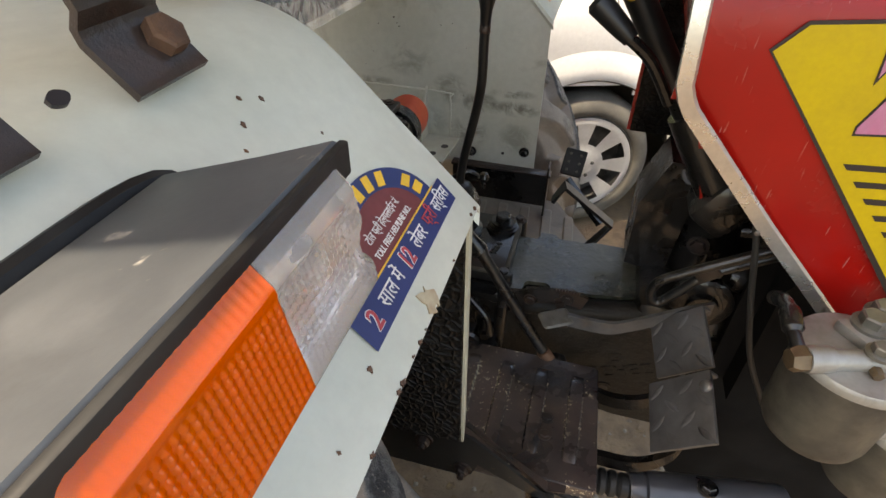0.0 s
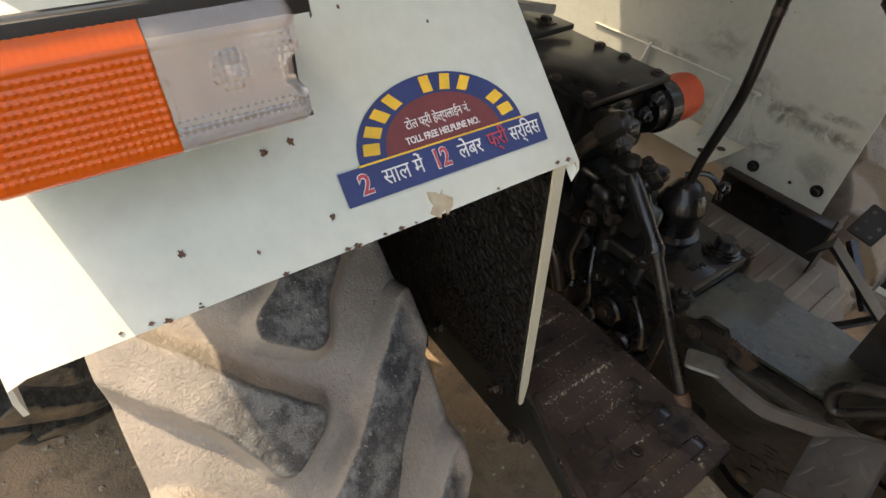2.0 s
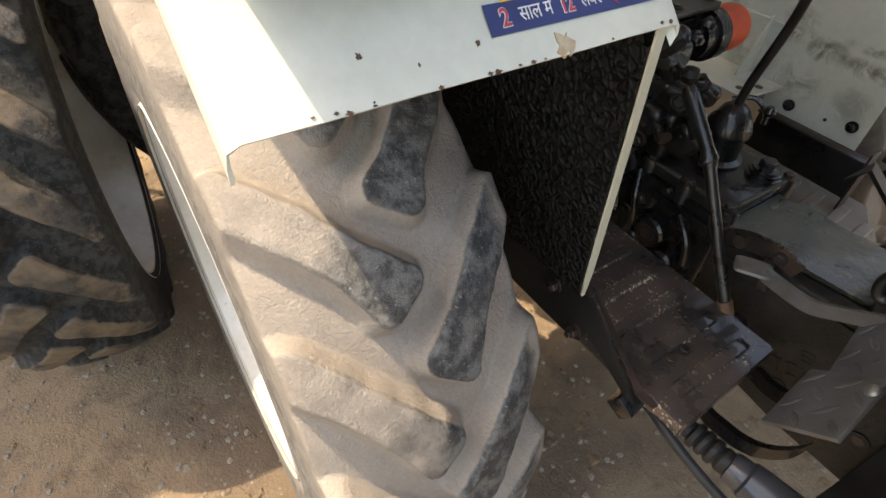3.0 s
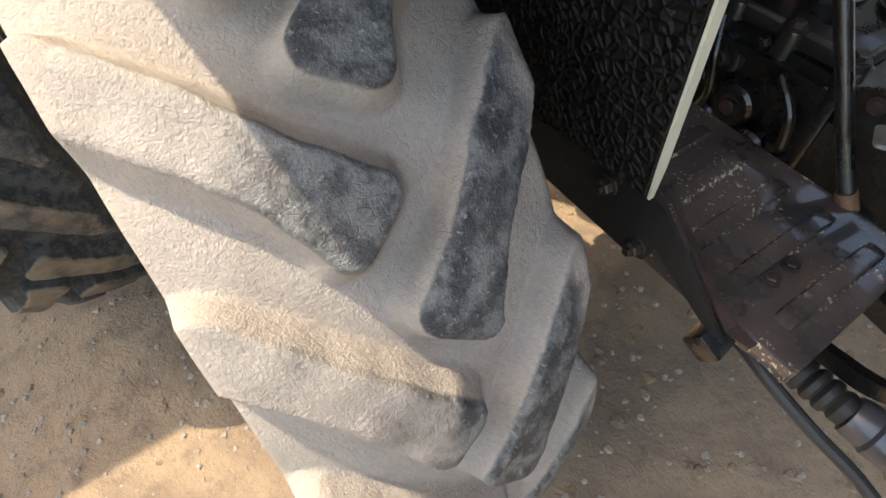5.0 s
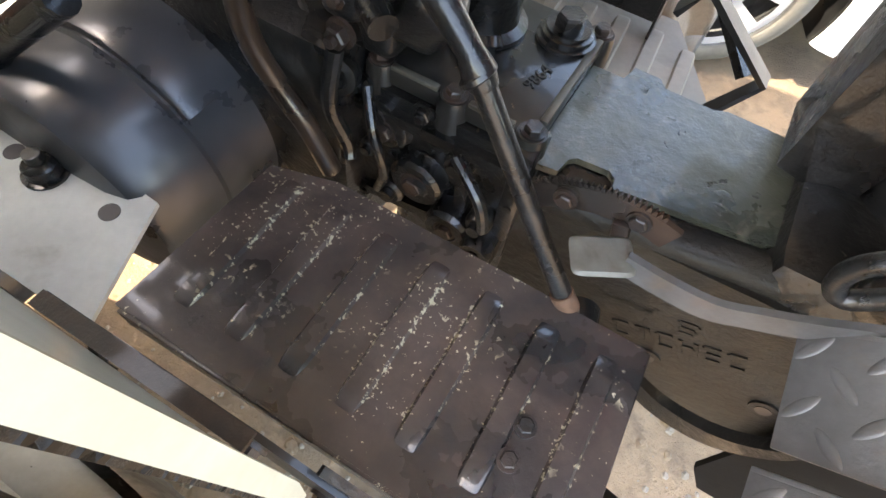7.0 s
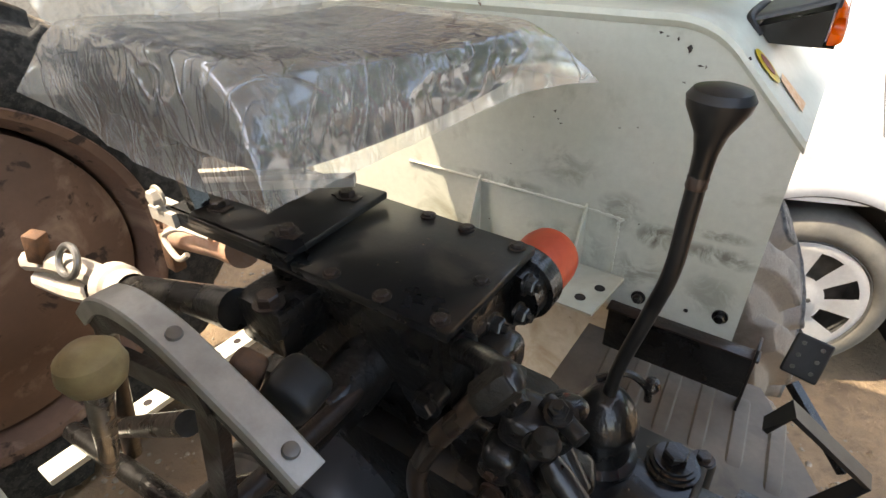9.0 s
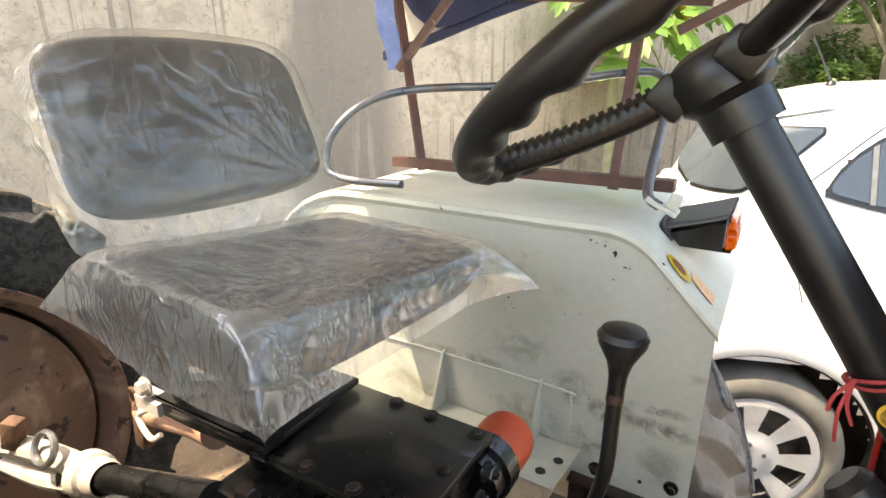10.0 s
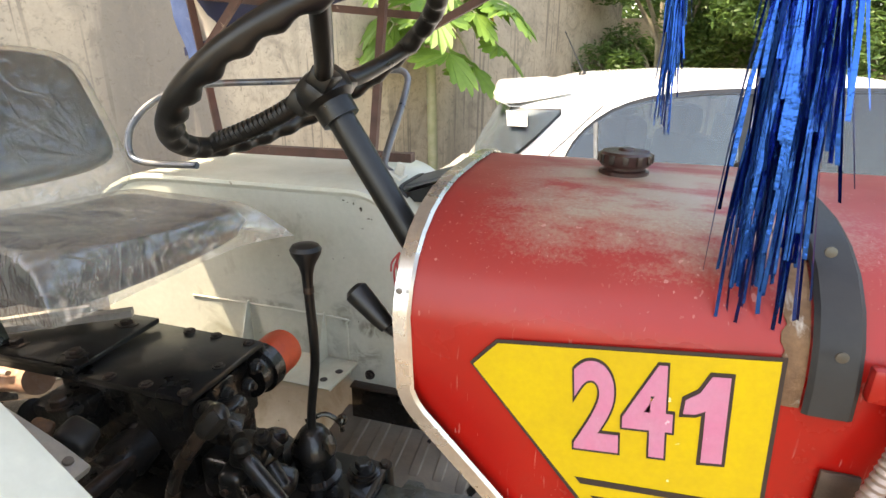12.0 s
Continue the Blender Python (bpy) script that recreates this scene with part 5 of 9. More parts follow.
# ---------------- seat ----------------
def cushion(bm, c, s, puff, rot=None, seg=(20, 20)):
    """Padded block: rounded, slightly domed on both faces."""
    c = Vector(c)
    nu, nv = seg
    for face in (1, -1):
        rows = []
        for i in range(nu + 1):
            row = []
            for j in range(nv + 1):
                a, b = -1 + 2 * i / nu, -1 + 2 * j / nv
                k = 7.0
                e = (abs(a) ** k + abs(b) ** k) ** (1 / k)
                f = max(0.0, 1 - e ** 9) ** 0.5 if e < 1 else 0.0
                q = 1.0 / max(1.0, (abs(a) ** k + abs(b) ** k) ** (1 / k))
                p = Vector((a * q * s[0] / 2, b * q * s[1] / 2, face * (s[2] / 2 * f + puff * f * (1 - (a * a + b * b) / 2))))
                row.append(c + (rot @ p if rot is not None else p))
            rows.append(row if face > 0 else row[::-1])
        grid(bm, rows)
    bmesh.ops.remove_doubles(bm, verts=list(bm.verts), dist=0.0005)


SEAT_C, SEAT_U, SEAT_V = Vector((-0.468, 1.035, 0.0)), Vector((0.996, -0.085, 0.0)), Vector((0.085, 0.996, 0.0))


def squircle(a, b, k):
    """Pulls the square -1..1 into a rounded square; also how far out the point lies, 0 to 1."""
    e = (abs(a) ** k + abs(b) ** k) ** (1 / k)
    q = max(abs(a), abs(b)) / e if e > 1e-6 else 1.0
    return a * q, b * q, max(abs(a), abs(b))


def seat_top(u, v):
    """Place on the worn seat's upper face: dished, with the near side standing up."""
    z = 1.403 + 0.034 * ((1 - v) / 2) ** 2 - 0.014 * max(0.0, 1 - u * u) * max(0.0, 1 - v * v)
    return SEAT_C + SEAT_U * (0.178 * u) + SEAT_V * (0.216 * v) + Vector((0, 0, z))


BACK_C, BACK_UP = Vector((-0.684, 1.062, 1.575)), Vector((-0.35, 0.0, 0.937))
BACK_N = SEAT_V.cross(BACK_UP).normalized()


def back_front(v, w):
    """Place on the backrest's front face: arched top, hollowed in the middle."""
    up = 0.134 * w - 0.030 * v * v * (w + 1) / 2 + 0.010 * v * v
    return BACK_C + SEAT_V * ((0.210 - 0.012 * (w + 1) / 2) * v) + BACK_UP * up + BACK_N * (0.012 * v * v)


def pad(bm, front, into, thick, k, swell=0.0):
    """Upholstered pad: the face front(a, b) rounded off at its rim, and a plain back, thick along into, by swell thicker at the near side."""
    n = 28
    for side in (0, 1):
        rows = []
        for i in range(n + 1):
            row = []
            for j in range(n + 1):
                a, b, e = squircle(-1 + 2 * i / n, -1 + 2 * j / n, k)
                f = max(0.0, 1 - e ** 8) ** 0.5
                p = front(a, b)
                th = thick + swell * (1 - b) / 2
                row.append(p + into * (th * 0.5 * (1 - f)) if side == 0 else p + into * (th * (0.5 + 0.5 * f)))
            rows.append(row if side == 0 else row[::-1])
        grid(bm, rows)
    bmesh.ops.remove_doubles(bm, verts=list(bm.verts), dist=0.0006)


def bag(bm, front, hem, out, k, seed, pull):
    """Loose plastic sleeve over a pad: its face lies on front(), its skirt falls to hem(cos, sin), creased along its pull from the corner."""
    n, rings = 300, 54
    rows = []
    for l in range(rings + 1):
        t = l / rings
        row = []
        for j in range(n):
            an = 2 * math.pi * j / n
            ca, sa = math.cos(an), math.sin(an)
            mx = max(abs(ca), abs(sa))
            q = min(1.0, t / 0.55)
            a, b, e = squircle(ca / mx * q, sa / mx * q, k)
            p = front(a, b) + out * (0.004 - 0.010 * e ** 7)
            corner = Vector((a - pull[0], b - pull[1]))
            far = corner.length
            phi = math.atan2(corner.y, corner.x)
            d = 0.0035 * (1 - abs(noise.noise(Vector((phi * 7.0, seed, far * 0.8)))) * 2.4) * math.exp(-far * 0.9)
            d += 0.0022 * noise.noise(Vector((a * 1.6 + b * 1.2, b * 5.0 - a * 1.6, seed))) + 0.0007 * noise.noise(Vector((a * 5, b * 15, seed + 3)))
            if t > 0.55:
                s = (t - 0.55) / 0.45
                h = hem(ca, sa)
                belly = out * (0.030 * s * (1 - s))
                p = p.lerp(h, s ** 0.9) + belly
                side = (p - front(0, 0))
                side = (side - out * side.dot(out)).normalized()
                fold = 1 - 2.2 * abs(noise.noise(Vector((ca * 2.7 + sa * 1.2 + s * 1.3, sa * 3.3 - ca - s * 1.1, s * 0.9 + seed))))
                d = d * (1 - s) + (0.0055 * fold + 0.0010 * noise.noise(Vector((an * 9 + s * 3, s * 2.0, seed)))) * min(1.0, 3 * s) * (1 - 0.4 * s)
                p = p + side * d
            else:
                p = p + out * d
            row.append(p)
        rows.append(row)
    grid(bm, rows, 0.0, True)


SEAT_TIPS = ((1, -1, Vector((-0.262, 0.778, 1.347))), (1, 1, Vector((-0.214, 1.264, 1.325))), (-1, -1, Vector((-0.700, 0.802, 1.357))), (-1, 1, Vector((-0.665, 1.278, 1.350))))


def seat_hem(ca, sa):
    mx = max(abs(ca), abs(sa))
    a, b, e = squircle(ca / mx, sa / mx, 5.0)
    p = SEAT_C + SEAT_U * (0.192 * a) + SEAT_V * (0.226 * b)
    p.z = 1.322 + 0.005 * sa + 0.010 * abs(ca)
    for u, v, tip in SEAT_TIPS:
        da = math.degrees(math.acos(max(-1.0, min(1.0, (ca * u + sa * v) / math.sqrt(2)))))
        p = p.lerp(tip, math.exp(-(da / 11.0) ** 2))
    return p


def back_hem(ca, sa):
    mx = max(abs(ca), abs(sa))
    a, b, e = squircle(ca / mx, sa / mx, 5.0)
    p = back_front(a * 1.05, b * 1.06)
    low = max(0.0, min(1.0, (-sa - 0.25) / 0.35))
    return p - BACK_N * (0.058 * (1 - low) + 0.012 * low) - Vector((0, 0, 0.058 * low)) + SEAT_V * (0.012 * ca * low)


bm = BM()
pad(bm, seat_top, Vector((0, 0, -1)), 0.072, 8.0, 0.040)
seat = part("seat_cushion", bm, VINYL, tractor, "black vinyl seat cushion wrapped in clear plastic", 60)
bm = BM()
bag(bm, seat_top, seat_hem, Vector((0, 0, 1)), 8.0, 2.0, (0.95, -0.95))
part("plastic_wrap", bm, FILM, seat, "crumpled clear plastic cover", 50)
bm = BM()
pad(bm, back_front, -BACK_N, 0.062, 6.0)
back = part("seat_backrest", bm, VINYL, tractor, "black vinyl backrest wrapped in clear plastic", 60)
bm = BM()
bag(bm, back_front, back_hem, BACK_N, 6.0, 5.0, (0.7, -0.9))
part("plastic_wrap", bm, BACKFILM, back, "crumpled clear plastic cover", 50)

# ---------------- gearbox and lift housing ----------------
bm = BM()
box(bm, (0.10, 1.03, 0.755), (0.42, 0.175, 0.25), None, 0.012)
gearbox = part("gearbox_case", bm, BLACK, tractor, "oily black cast gearbox case")
bm = BM()
box(bm, (-0.36, CY, 0.76), (0.42, 0.24, 0.36), None, 0.03)
part("rear_axle_case", bm, BLACK, tractor, "oily black rear axle case")
bm = BM()
prism(bm, [(0.045, 0.64), (0.30, 0.60), (0.62, 0.60), (0.62, 0.86), (0.30, 0.865), (0.10, 0.855), (0.045, 0.83)], (0, 0.945, 0), (1, 0, 0), (0, 0, 1), 0.014)
clutch_side = part("clutch_housing", bm, CAST, tractor, "rough oily cast clutch housing")
bm = BM()
box(bm, (0.46, 1.03, 0.76), (0.36, 0.18, 0.30), None, 0.03)
part("housing_core", bm, BLACK, clutch_side)
bm = BM()
box(bm, (-0.046, 1.04, 0.902), (0.188, 0.196, 0.022), None, 0.005)
box(bm, (-0.046, 1.04, 0.88), (0.17, 0.18, 0.05), None, 0.006)
gcover = part("gearbox_cover", bm, BLACKTOP, tractor, "black bolted gearbox cover with a cast number")
for p in ((0.040, 0.949), (0.040, 1.128), (-0.132, 0.951), (-0.132, 1.127), (-0.045, 0.948)):
    b2 = BM()
    lathe(b2, [(0.019, -0.052), (0.017, -0.006), (0.015, 0.0), (0.0, 0.0)], (p[0], p[1], 0.9135), (0, 0, 1), 18)
    part("cover_boss", b2, BLACKTOP, gcover)
    b2 = BM()
    hexbolt(b2, (p[0], p[1], 0.913), (0, 0, 1), 0.0095, 0.010)
    part("cover_bolt", b2, RUSTY, gcover)
bm = BM()
lathe(bm, [(0.033, 0.0), (0.033, 0.005), (0.029, 0.006), (0.029, 0.012), (0.025, 0.013), (0.025, 0.017), (0.0, 0.017)], (0.010, 1.096, 0.912), (0, 0, 1), 24)
hexbolt(bm, (0.010, 1.096, 0.928), (0, 0, 1), 0.0165, 0.016, False)
part("filler_plug", bm, BLACK, gcover, "large hexagon plug")
placed("cast_number", text_mesh("9864", 0.020, BLACKTOP, 0.0015), gcover, (0.012, 1.02, 0.9135), eul(0, 0, 80))
for c, sz in (((0.0435, 1.04, 0.9135), (0.009, 0.150, 0.006)), ((-0.090, 0.9465, 0.9135), (0.055, 0.008, 0.006)), ((-0.003, 0.9465, 0.9135), (0.050, 0.008, 0.006))):
    bm = BM()
    box(bm, c, sz, None, 0.002)
    part("cover_edge", bm, DIRTYALU, gcover, "edge of the cover rubbed bright")
bm = BM()
prism(bm, [(0.048, 0.936), (0.077, 0.941), (0.080, 0.960), (0.087, 0.967), (0.120, 0.970), (0.128, 0.964), (0.130, 0.951), (0.16, 0.957), (0.225, 0.966), (0.30, 0.978), (0.30, 1.125), (0.20, 1.125), (0.185, 1.118), (0.13, 1.118), (0.12, 1.13), (0.09, 1.13), (0.085, 1.105), (0.048, 1.105)], (0, 0, 0.882), (1, 0, 0), (0, 1, 0), 0.008)
part("housing_plate", bm, GREASE, tractor, "greasy green-black plate on the clutch housing")
# lift housing
bm = BM()
box(bm, (-0.385, 1.032, 1.03), (0.285, 0.178, 0.20), None, 0.012)
box(bm, (-0.245, 1.035, 1.06), (0.03, 0.165, 0.12), None, 0.008)
cyl(bm, (-0.36, 0.95, 1.01), (-0.36, 0.86, 1.00), 0.045, 0.040, seg=24)
cyl(bm, (-0.36, 0.86, 1.00), (-0.36, 0.80, 0.995), 0.030, seg=20)
cyl(bm, (-0.248, 0.95, 1.028), (-0.248, 0.926, 1.028), 0.018, seg=16)
box(bm, (-0.47, 0.915, 1.075), (0.09, 0.085, 0.075), None, 0.01)
lift = part("lift_housing", bm, BLACK, tractor, "black cast hydraulic lift housing")
bm = BM()
hexbolt(bm, (-0.248, 0.926, 1.028), (0, -1, 0), 0.015, 0.014)
part("drain_plug", bm, BLACK, lift)
bm = BM()
box(bm, (-0.355, 1.033, 1.137), (0.268, 0.206, 0.014), None, 0.003)
ltop = part("lift_cover", bm, BLACKTOP, tractor, "black top cover with rusty bolt heads and dust")
for p in ((-0.24, 0.945), (-0.24, 1.12), (-0.32, 0.943), (-0.40, 0.943), (-0.32, 1.123), (-0.385, 1.123), (-0.24, 1.03)):
    b2 = BM()
    hexbolt(b2, (p[0], p[1], 1.144), (0, 0, 1), 0.0085, 0.006)
    part("cover_bolt", b2, RUSTY, ltop)
bm = BM()
box(bm, (-0.585, 1.024, 1.153), (0.245, 0.205, 0.012), eul(0, 0, 2), 0.003)
box(bm, (-0.585, 0.926, 1.146), (0.245, 0.008, 0.026), eul(0, 0, 2), 0.002)
seatplate = part("seat_mounting_plate", bm, BLACKTOP, tractor, "black seat mounting plate with slotted bolts")
for p in ((-0.50, 0.965), (-0.505, 1.085), (-0.64, 0.96), (-0.65, 1.08)):
    b2 = BM()
    hexbolt(b2, (p[0], p[1], 1.159), (0, 0, 1), 0.012, 0.011)
    box(b2, (p[0], p[1], 1.1605), (0.045, 0.02, 0.002), None, 0.0005)
    part("slotted_bolt", b2, RUSTY, seatplate)
bm = BM()
lathe(bm, [(0.0, 0.105), (0.028, 0.103), (0.043, 0.09), (0.046, 0.075), (0.046, 0.0), (0.0, 0.0)], (-0.235, 1.135, 1.078), (0, 1, 0), 32)
part("orange_cap", bm, ORANGEPL, tractor, "dirty orange plastic filter cap")
bm = BM()
lathe(bm, [(0.0, 0.03), (0.050, 0.03), (0.050, 0.0), (0.042, 0.0), (0.042, -0.03), (0.0, -0.03)], (-0.235, 1.125, 1.078), (0, 1, 0), 32)
part("filter_head", bm, BLACK, tractor)

# gear levers
bm = BM()
lathe(bm, [(0.050, 0.0), (0.050, 0.006), (0.040, 0.012), (0.038, 0.05), (0.043, 0.058), (0.043, 0.066), (0.036, 0.085), (0.024, 0.104), (0.014, 0.112), (0.0, 0.114)], (-0.078, 1.066, 0.912), (0.0, 0, 1), 28)
part("lever_turret", bm, BLACK, tractor, "black rubber booted gear lever turret")
bm = BM()
tube(bm, smooth_path([(-0.078, 1.064, 1.015), (-0.073, 1.062, 1.07), (-0.052, 1.052, 1.17), (-0.040, 1.036, 1.235), (-0.038, 1.030, 1.30), (-0.037, 1.028, 1.335)], 6), 0.0082, 12)
glever = part("gear_lever", bm, PLASTIC, tractor, "long bent black gear lever")
bm = BM()
lathe(bm, [(0.0085, 0.0), (0.0095, 0.02), (0.013, 0.035), (0.0235, 0.055), (0.025, 0.063), (0.021, 0.069), (0.011, 0.072), (0.0, 0.0725)], (-0.037, 1.027, 1.335), (0.02, 0, 1), 28)
part("knob", bm, PLASTIC, glever, "glossy black mushroom knob")
bm = BM()
lathe(bm, [(0.0083, 0.0), (0.0092, 0.002), (0.0086, 0.006), (0.0090, 0.010), (0.0083, 0.012)], (-0.0375, 1.0285, 1.322), (0.02, 0, 1), 16)
part("collar", bm, RUSTY, glever, "rusty collar below the knob")
bm = BM()
tube(bm, smooth_path([(0.235, 0.885, 1.30), (0.20, 0.87, 1.355), (0.165, 0.863, 1.384)], 5), 0.0075, 10)
hlever = part("throttle_lever", bm, BLACK, tractor, "black hand lever with a plastic grip")
bm = BM()
tube(bm, [(0.172, 0.862, 1.380), (0.160, 0.864, 1.390), (0.128, 0.871, 1.415), (0.124, 0.872, 1.418)], [0.010, 0.0125, 0.0155, 0.011], 18)
part("grip", bm, PLASTIC, hlever, "tapered black plastic grip")

# upright rod beside the gearbox, with a ball end
bm = BM()
tube(bm, [(0.158, 0.866, 0.785), (0.100, 0.868, 0.872), (0.010, 0.870, 1.016)], [0.0108, 0.0098, 0.0098], 14)
rod = part("control_rod", bm, BLACK, tractor, "black steel control rod with a ball joint")
bm = BM()
tube(bm, [(0.012, 0.870, 1.013), (0.004, 0.870, 1.026), (-0.004, 0.871, 1.036), (-0.030, 0.874, 1.060), (-0.068, 0.879, 1.094), (-0.078, 0.881, 1.103)], [0.0115, 0.0135, 0.0105, 0.0118, 0.0130, 0.0100], 16)
part("rod_sleeve", bm, BLACK, rod, "thicker black sleeve above the collar")
bm = BM()
lathe(bm, [(0.0115, 0), (0.0155, 0.003), (0.0155, 0.007), (0.0115, 0.010)], (0.009, 0.870, 1.017), (-0.72, 0.02, 0.69), 16)
part("rod_collar", bm, BLACK, rod)
bm = BM()
lathe(bm, [(0.0, -0.015), (0.011, -0.011), (0.0150, 0.0), (0.011, 0.010), (0, 0.014)], (-0.084, 0.882, 1.121), (0, 0, 1), 20)
part("ball_joint", bm, CAST, rod, "worn steel ball joint")
bm = BM()
lathe(bm, [(0.0, 0.012), (0.020, 0.010), (0.022, 0.0), (0.022, -0.014), (0.0, -0.014)], (0.165, 0.872, 0.776), (0.2, -1, 0.1), 18)
part("rod_foot", bm, BLACK, rod, "round foot of the rod")
bm = BM()
tube(bm, [(0.150, 0.866, 0.797), (0.136, 0.866, 0.818)], [0.0128, 0.0124], 14)
part("bare_patch", bm, RUST, rod, "rusty red bare patch")

# axle trumpet and brake drum
bm = BM()
lathe(bm, [(0.06, -0.45), (0.062, -0.218), (0.118, -0.215), (0.140, -0.209), (0.148, -0.198), (0.150, -0.118), (0.154, -0.114), (0.156, -0.022), (0.168, -0.018), (0.174, -0.012), (0.174, 0.006), (0.168, 0.012), (0.168, 0.03), (0, 0.03)], (-0.42, 0.93, 0.735), (0, 1, 0), 56)
drum = part("axle_housing", bm, DARKBLUE, tractor, "dark painted axle housing")
bm = BM()
arc = [radians(39 + 5.0 * k) for k in range(37)]
grid(bm, [[Vector((-0.42 + r * math.cos(a), y, 0.735 + r * math.sin(a))) for y, r in ((0.822, 0.155), (0.8225, 0.1605), (0.826, 0.1625), (0.865, 0.1625), (0.905, 0.1625), (0.909, 0.157))] for a in arc], 0.0035)
part("cover_band", bm, DARKBLUE, drum, "bent sheet-steel cover band")
bm = BM()
prism(bm, [(-0.48, 0.46), (-0.40, 0.45), (-0.37, 0.50), (-0.365, 0.62), (-0.35, 0.70), (-0.49, 0.70), (-0.475, 0.60)], (0, 0.575, 0), (1, 0, 0), (0, 0, 1), 0.105)
clamp = part("axle_clamp", bm, RUSTY, drum, "rusty cast bracket clamped under the axle")
for x, z in ((-0.40, 0.64), (-0.40, 0.50), (-0.385, 0.57)):
    bm = BM()
    hexbolt(bm, (-0.366 if z > 0.52 else -0.385, 0.545, z), (1, 0, 0.1), 0.011, 0.012, True, 0.010)
    part("clamp_bolt", bm, RUSTY, clamp)

# ---------------- near footboard and brake pedals ----------------
bm = BM()
prism(bm, [(-0.215, 0.63), (0.242, 0.628), (0.247, 0.633), (0.238, 0.856), (0.232, 0.862), (0.10, 0.862), (-0.13, 0.86), (-0.205, 0.838)], (0, 0, 0.800), (1, 0, 0), (0, 1, 0), 0.006)
box(bm, (0.242, 0.745, 0.792), (0.005, 0.232, 0.026), eul(0, 0, 2.4), 0.001)
box(bm, (0.018, 0.628, 0.79), (0.455, 0.005, 0.03), None, 0.001)
footboard = part("footboard", bm, FOOT, tractor, "worn dark brown pressed-steel footboard with flecks of cream paint")
for k in range(7):
    t = BM()
    cushion(t, (0.205 - 0.062 * k, 0.748, 0.8055), (0.026, 0.175, 0.011), 0.0, None, (8, 16))
    part("pressed_rib", t, FOOT, footboard)
for p in ((0.163, 0.733), (0.163, 0.700)):
    b2 = BM()
    hexbolt(b2, (*p, 0.807), (0, 0, 1), 0.008, 0.006)
    part("footboard_bolt", b2, RUSTY, footboard)


def pedal(c, u, v, w, h, label):
    """Chequer-plate pedal facing the driver: u runs up its face, v across it towards the near side."""
    c, u, v = Vector(c), Vector(u).normalized(), Vector(v).normalized()
    n = v.cross(u).normalized()
    rot = Matrix((u, v, u.cross(v))).transposed()
    up = 1.0 if (rot @ Vector((0, 0, 1))).dot(n) > 0 else -1.0
    bm = BM()
    box(bm, c, (w, h, 0.007), rot, 0.0015)
    box(bm, c + rot @ Vector((0.0, -h / 2 - 0.001, -up * 0.007)), (w, 0.005, 0.020), rot, 0.001)
    pd = part("brake_pedal", bm, PEDAL, tractor, label)
    for i in range(4):
        for j in range(4):
            if (i + j) % 2:
                continue
            t = BM()
            bmesh.ops.create_uvsphere(t, u_segments=14, v_segments=6, radius=1.0)
            r = rot @ eul(0, 0, 48 if i % 2 else -42)
            o = c + rot @ Vector((w * (-0.36 + 0.24 * i), h * (-0.36 + 0.24 * j), up * 0.0032))
            for q in t.verts:
                q.co = o + r @ Vector((q.co.x * 0.0165 * (1 - 0.25 * q.co.y ** 2), q.co.y * 0.0052, q.co.z * 0.0012))
            part("tread_bar", t, PEDAL, pd)
    return pd, n * (1.0 if n.z > 0 else -1.0)


p1, n1 = pedal((0.338, 0.8166, 0.9526), (0.630, -0.205, 0.749), (0.194, -0.892, -0.407), 0.095, 0.091, "worn steel chequer-plate brake pedal")
p2, n2 = pedal((0.337, 0.700, 0.9355), (0.656, -0.139, 0.741), (0.06, -0.97, -0.235), 0.098, 0.101, "worn steel chequer-plate brake pedal with a rivet")
bm = BM()
lathe(bm, [(0.009, 0), (0.008, 0.004), (0.005, 0.006), (0, 0.006)], Vector((0.3625, 0.722, 0.975)) + n2 * 0.003, n2, 14)
part("rivet", bm, STEEL, p2)
for p, y, z in ((p1, 0.815, 0.925), (p2, 0.705, 0.905)):
    bm = BM()
    pts = smooth_path([(0.352, y, z + 0.03), (0.360, y, z - 0.03), (0.352, y + 0.002, z - 0.08), (0.320, y + 0.01, z - 0.135), (0.275, y + 0.03, z - 0.175), (0.22, y + 0.06, z - 0.20), (0.17, 0.88, 0.69)], 5)
    rows = [[q + Vector((0, -0.006, -0.014)), q + Vector((0, 0.006, -0.014)), q + Vector((0, 0.006, 0.014)), q + Vector((0, -0.006, 0.014))] for q in pts]
    grid(bm, rows, 0.0, True)
    part("pedal_arm", bm, BLACK, p)

# ---------------- canopy over the driver ----------------
A_, C_ = Vector((-1.00, 1.93, 1.68)), Vector((0.56, 1.86, 2.09))
def can_low(s):
    return A_.lerp(C_, s)
bm = BM()
rows = []
for i in range(15):
    s = i / 14
    lo = can_low(s)
    hang = 0.33
    row = [lo + Vector((0, 0.0 + 0.012 * math.sin(s * 19 + k), hang * k / 5)) for k in range(6)]
    row += [lo + Vector((0, -0.03 - 1.81 * k / 8, hang + 0.02 + 0.14 * math.sin(math.pi * k / 8))) for k in range(1, 9)]
    rows.append(row)
grid(bm, rows, 0.003)
canopy = part("canopy_or_shade_sheet", bm, CANVAS, tractor, "unseen cream sheet added to shade the ground with navy patches and blue binding")
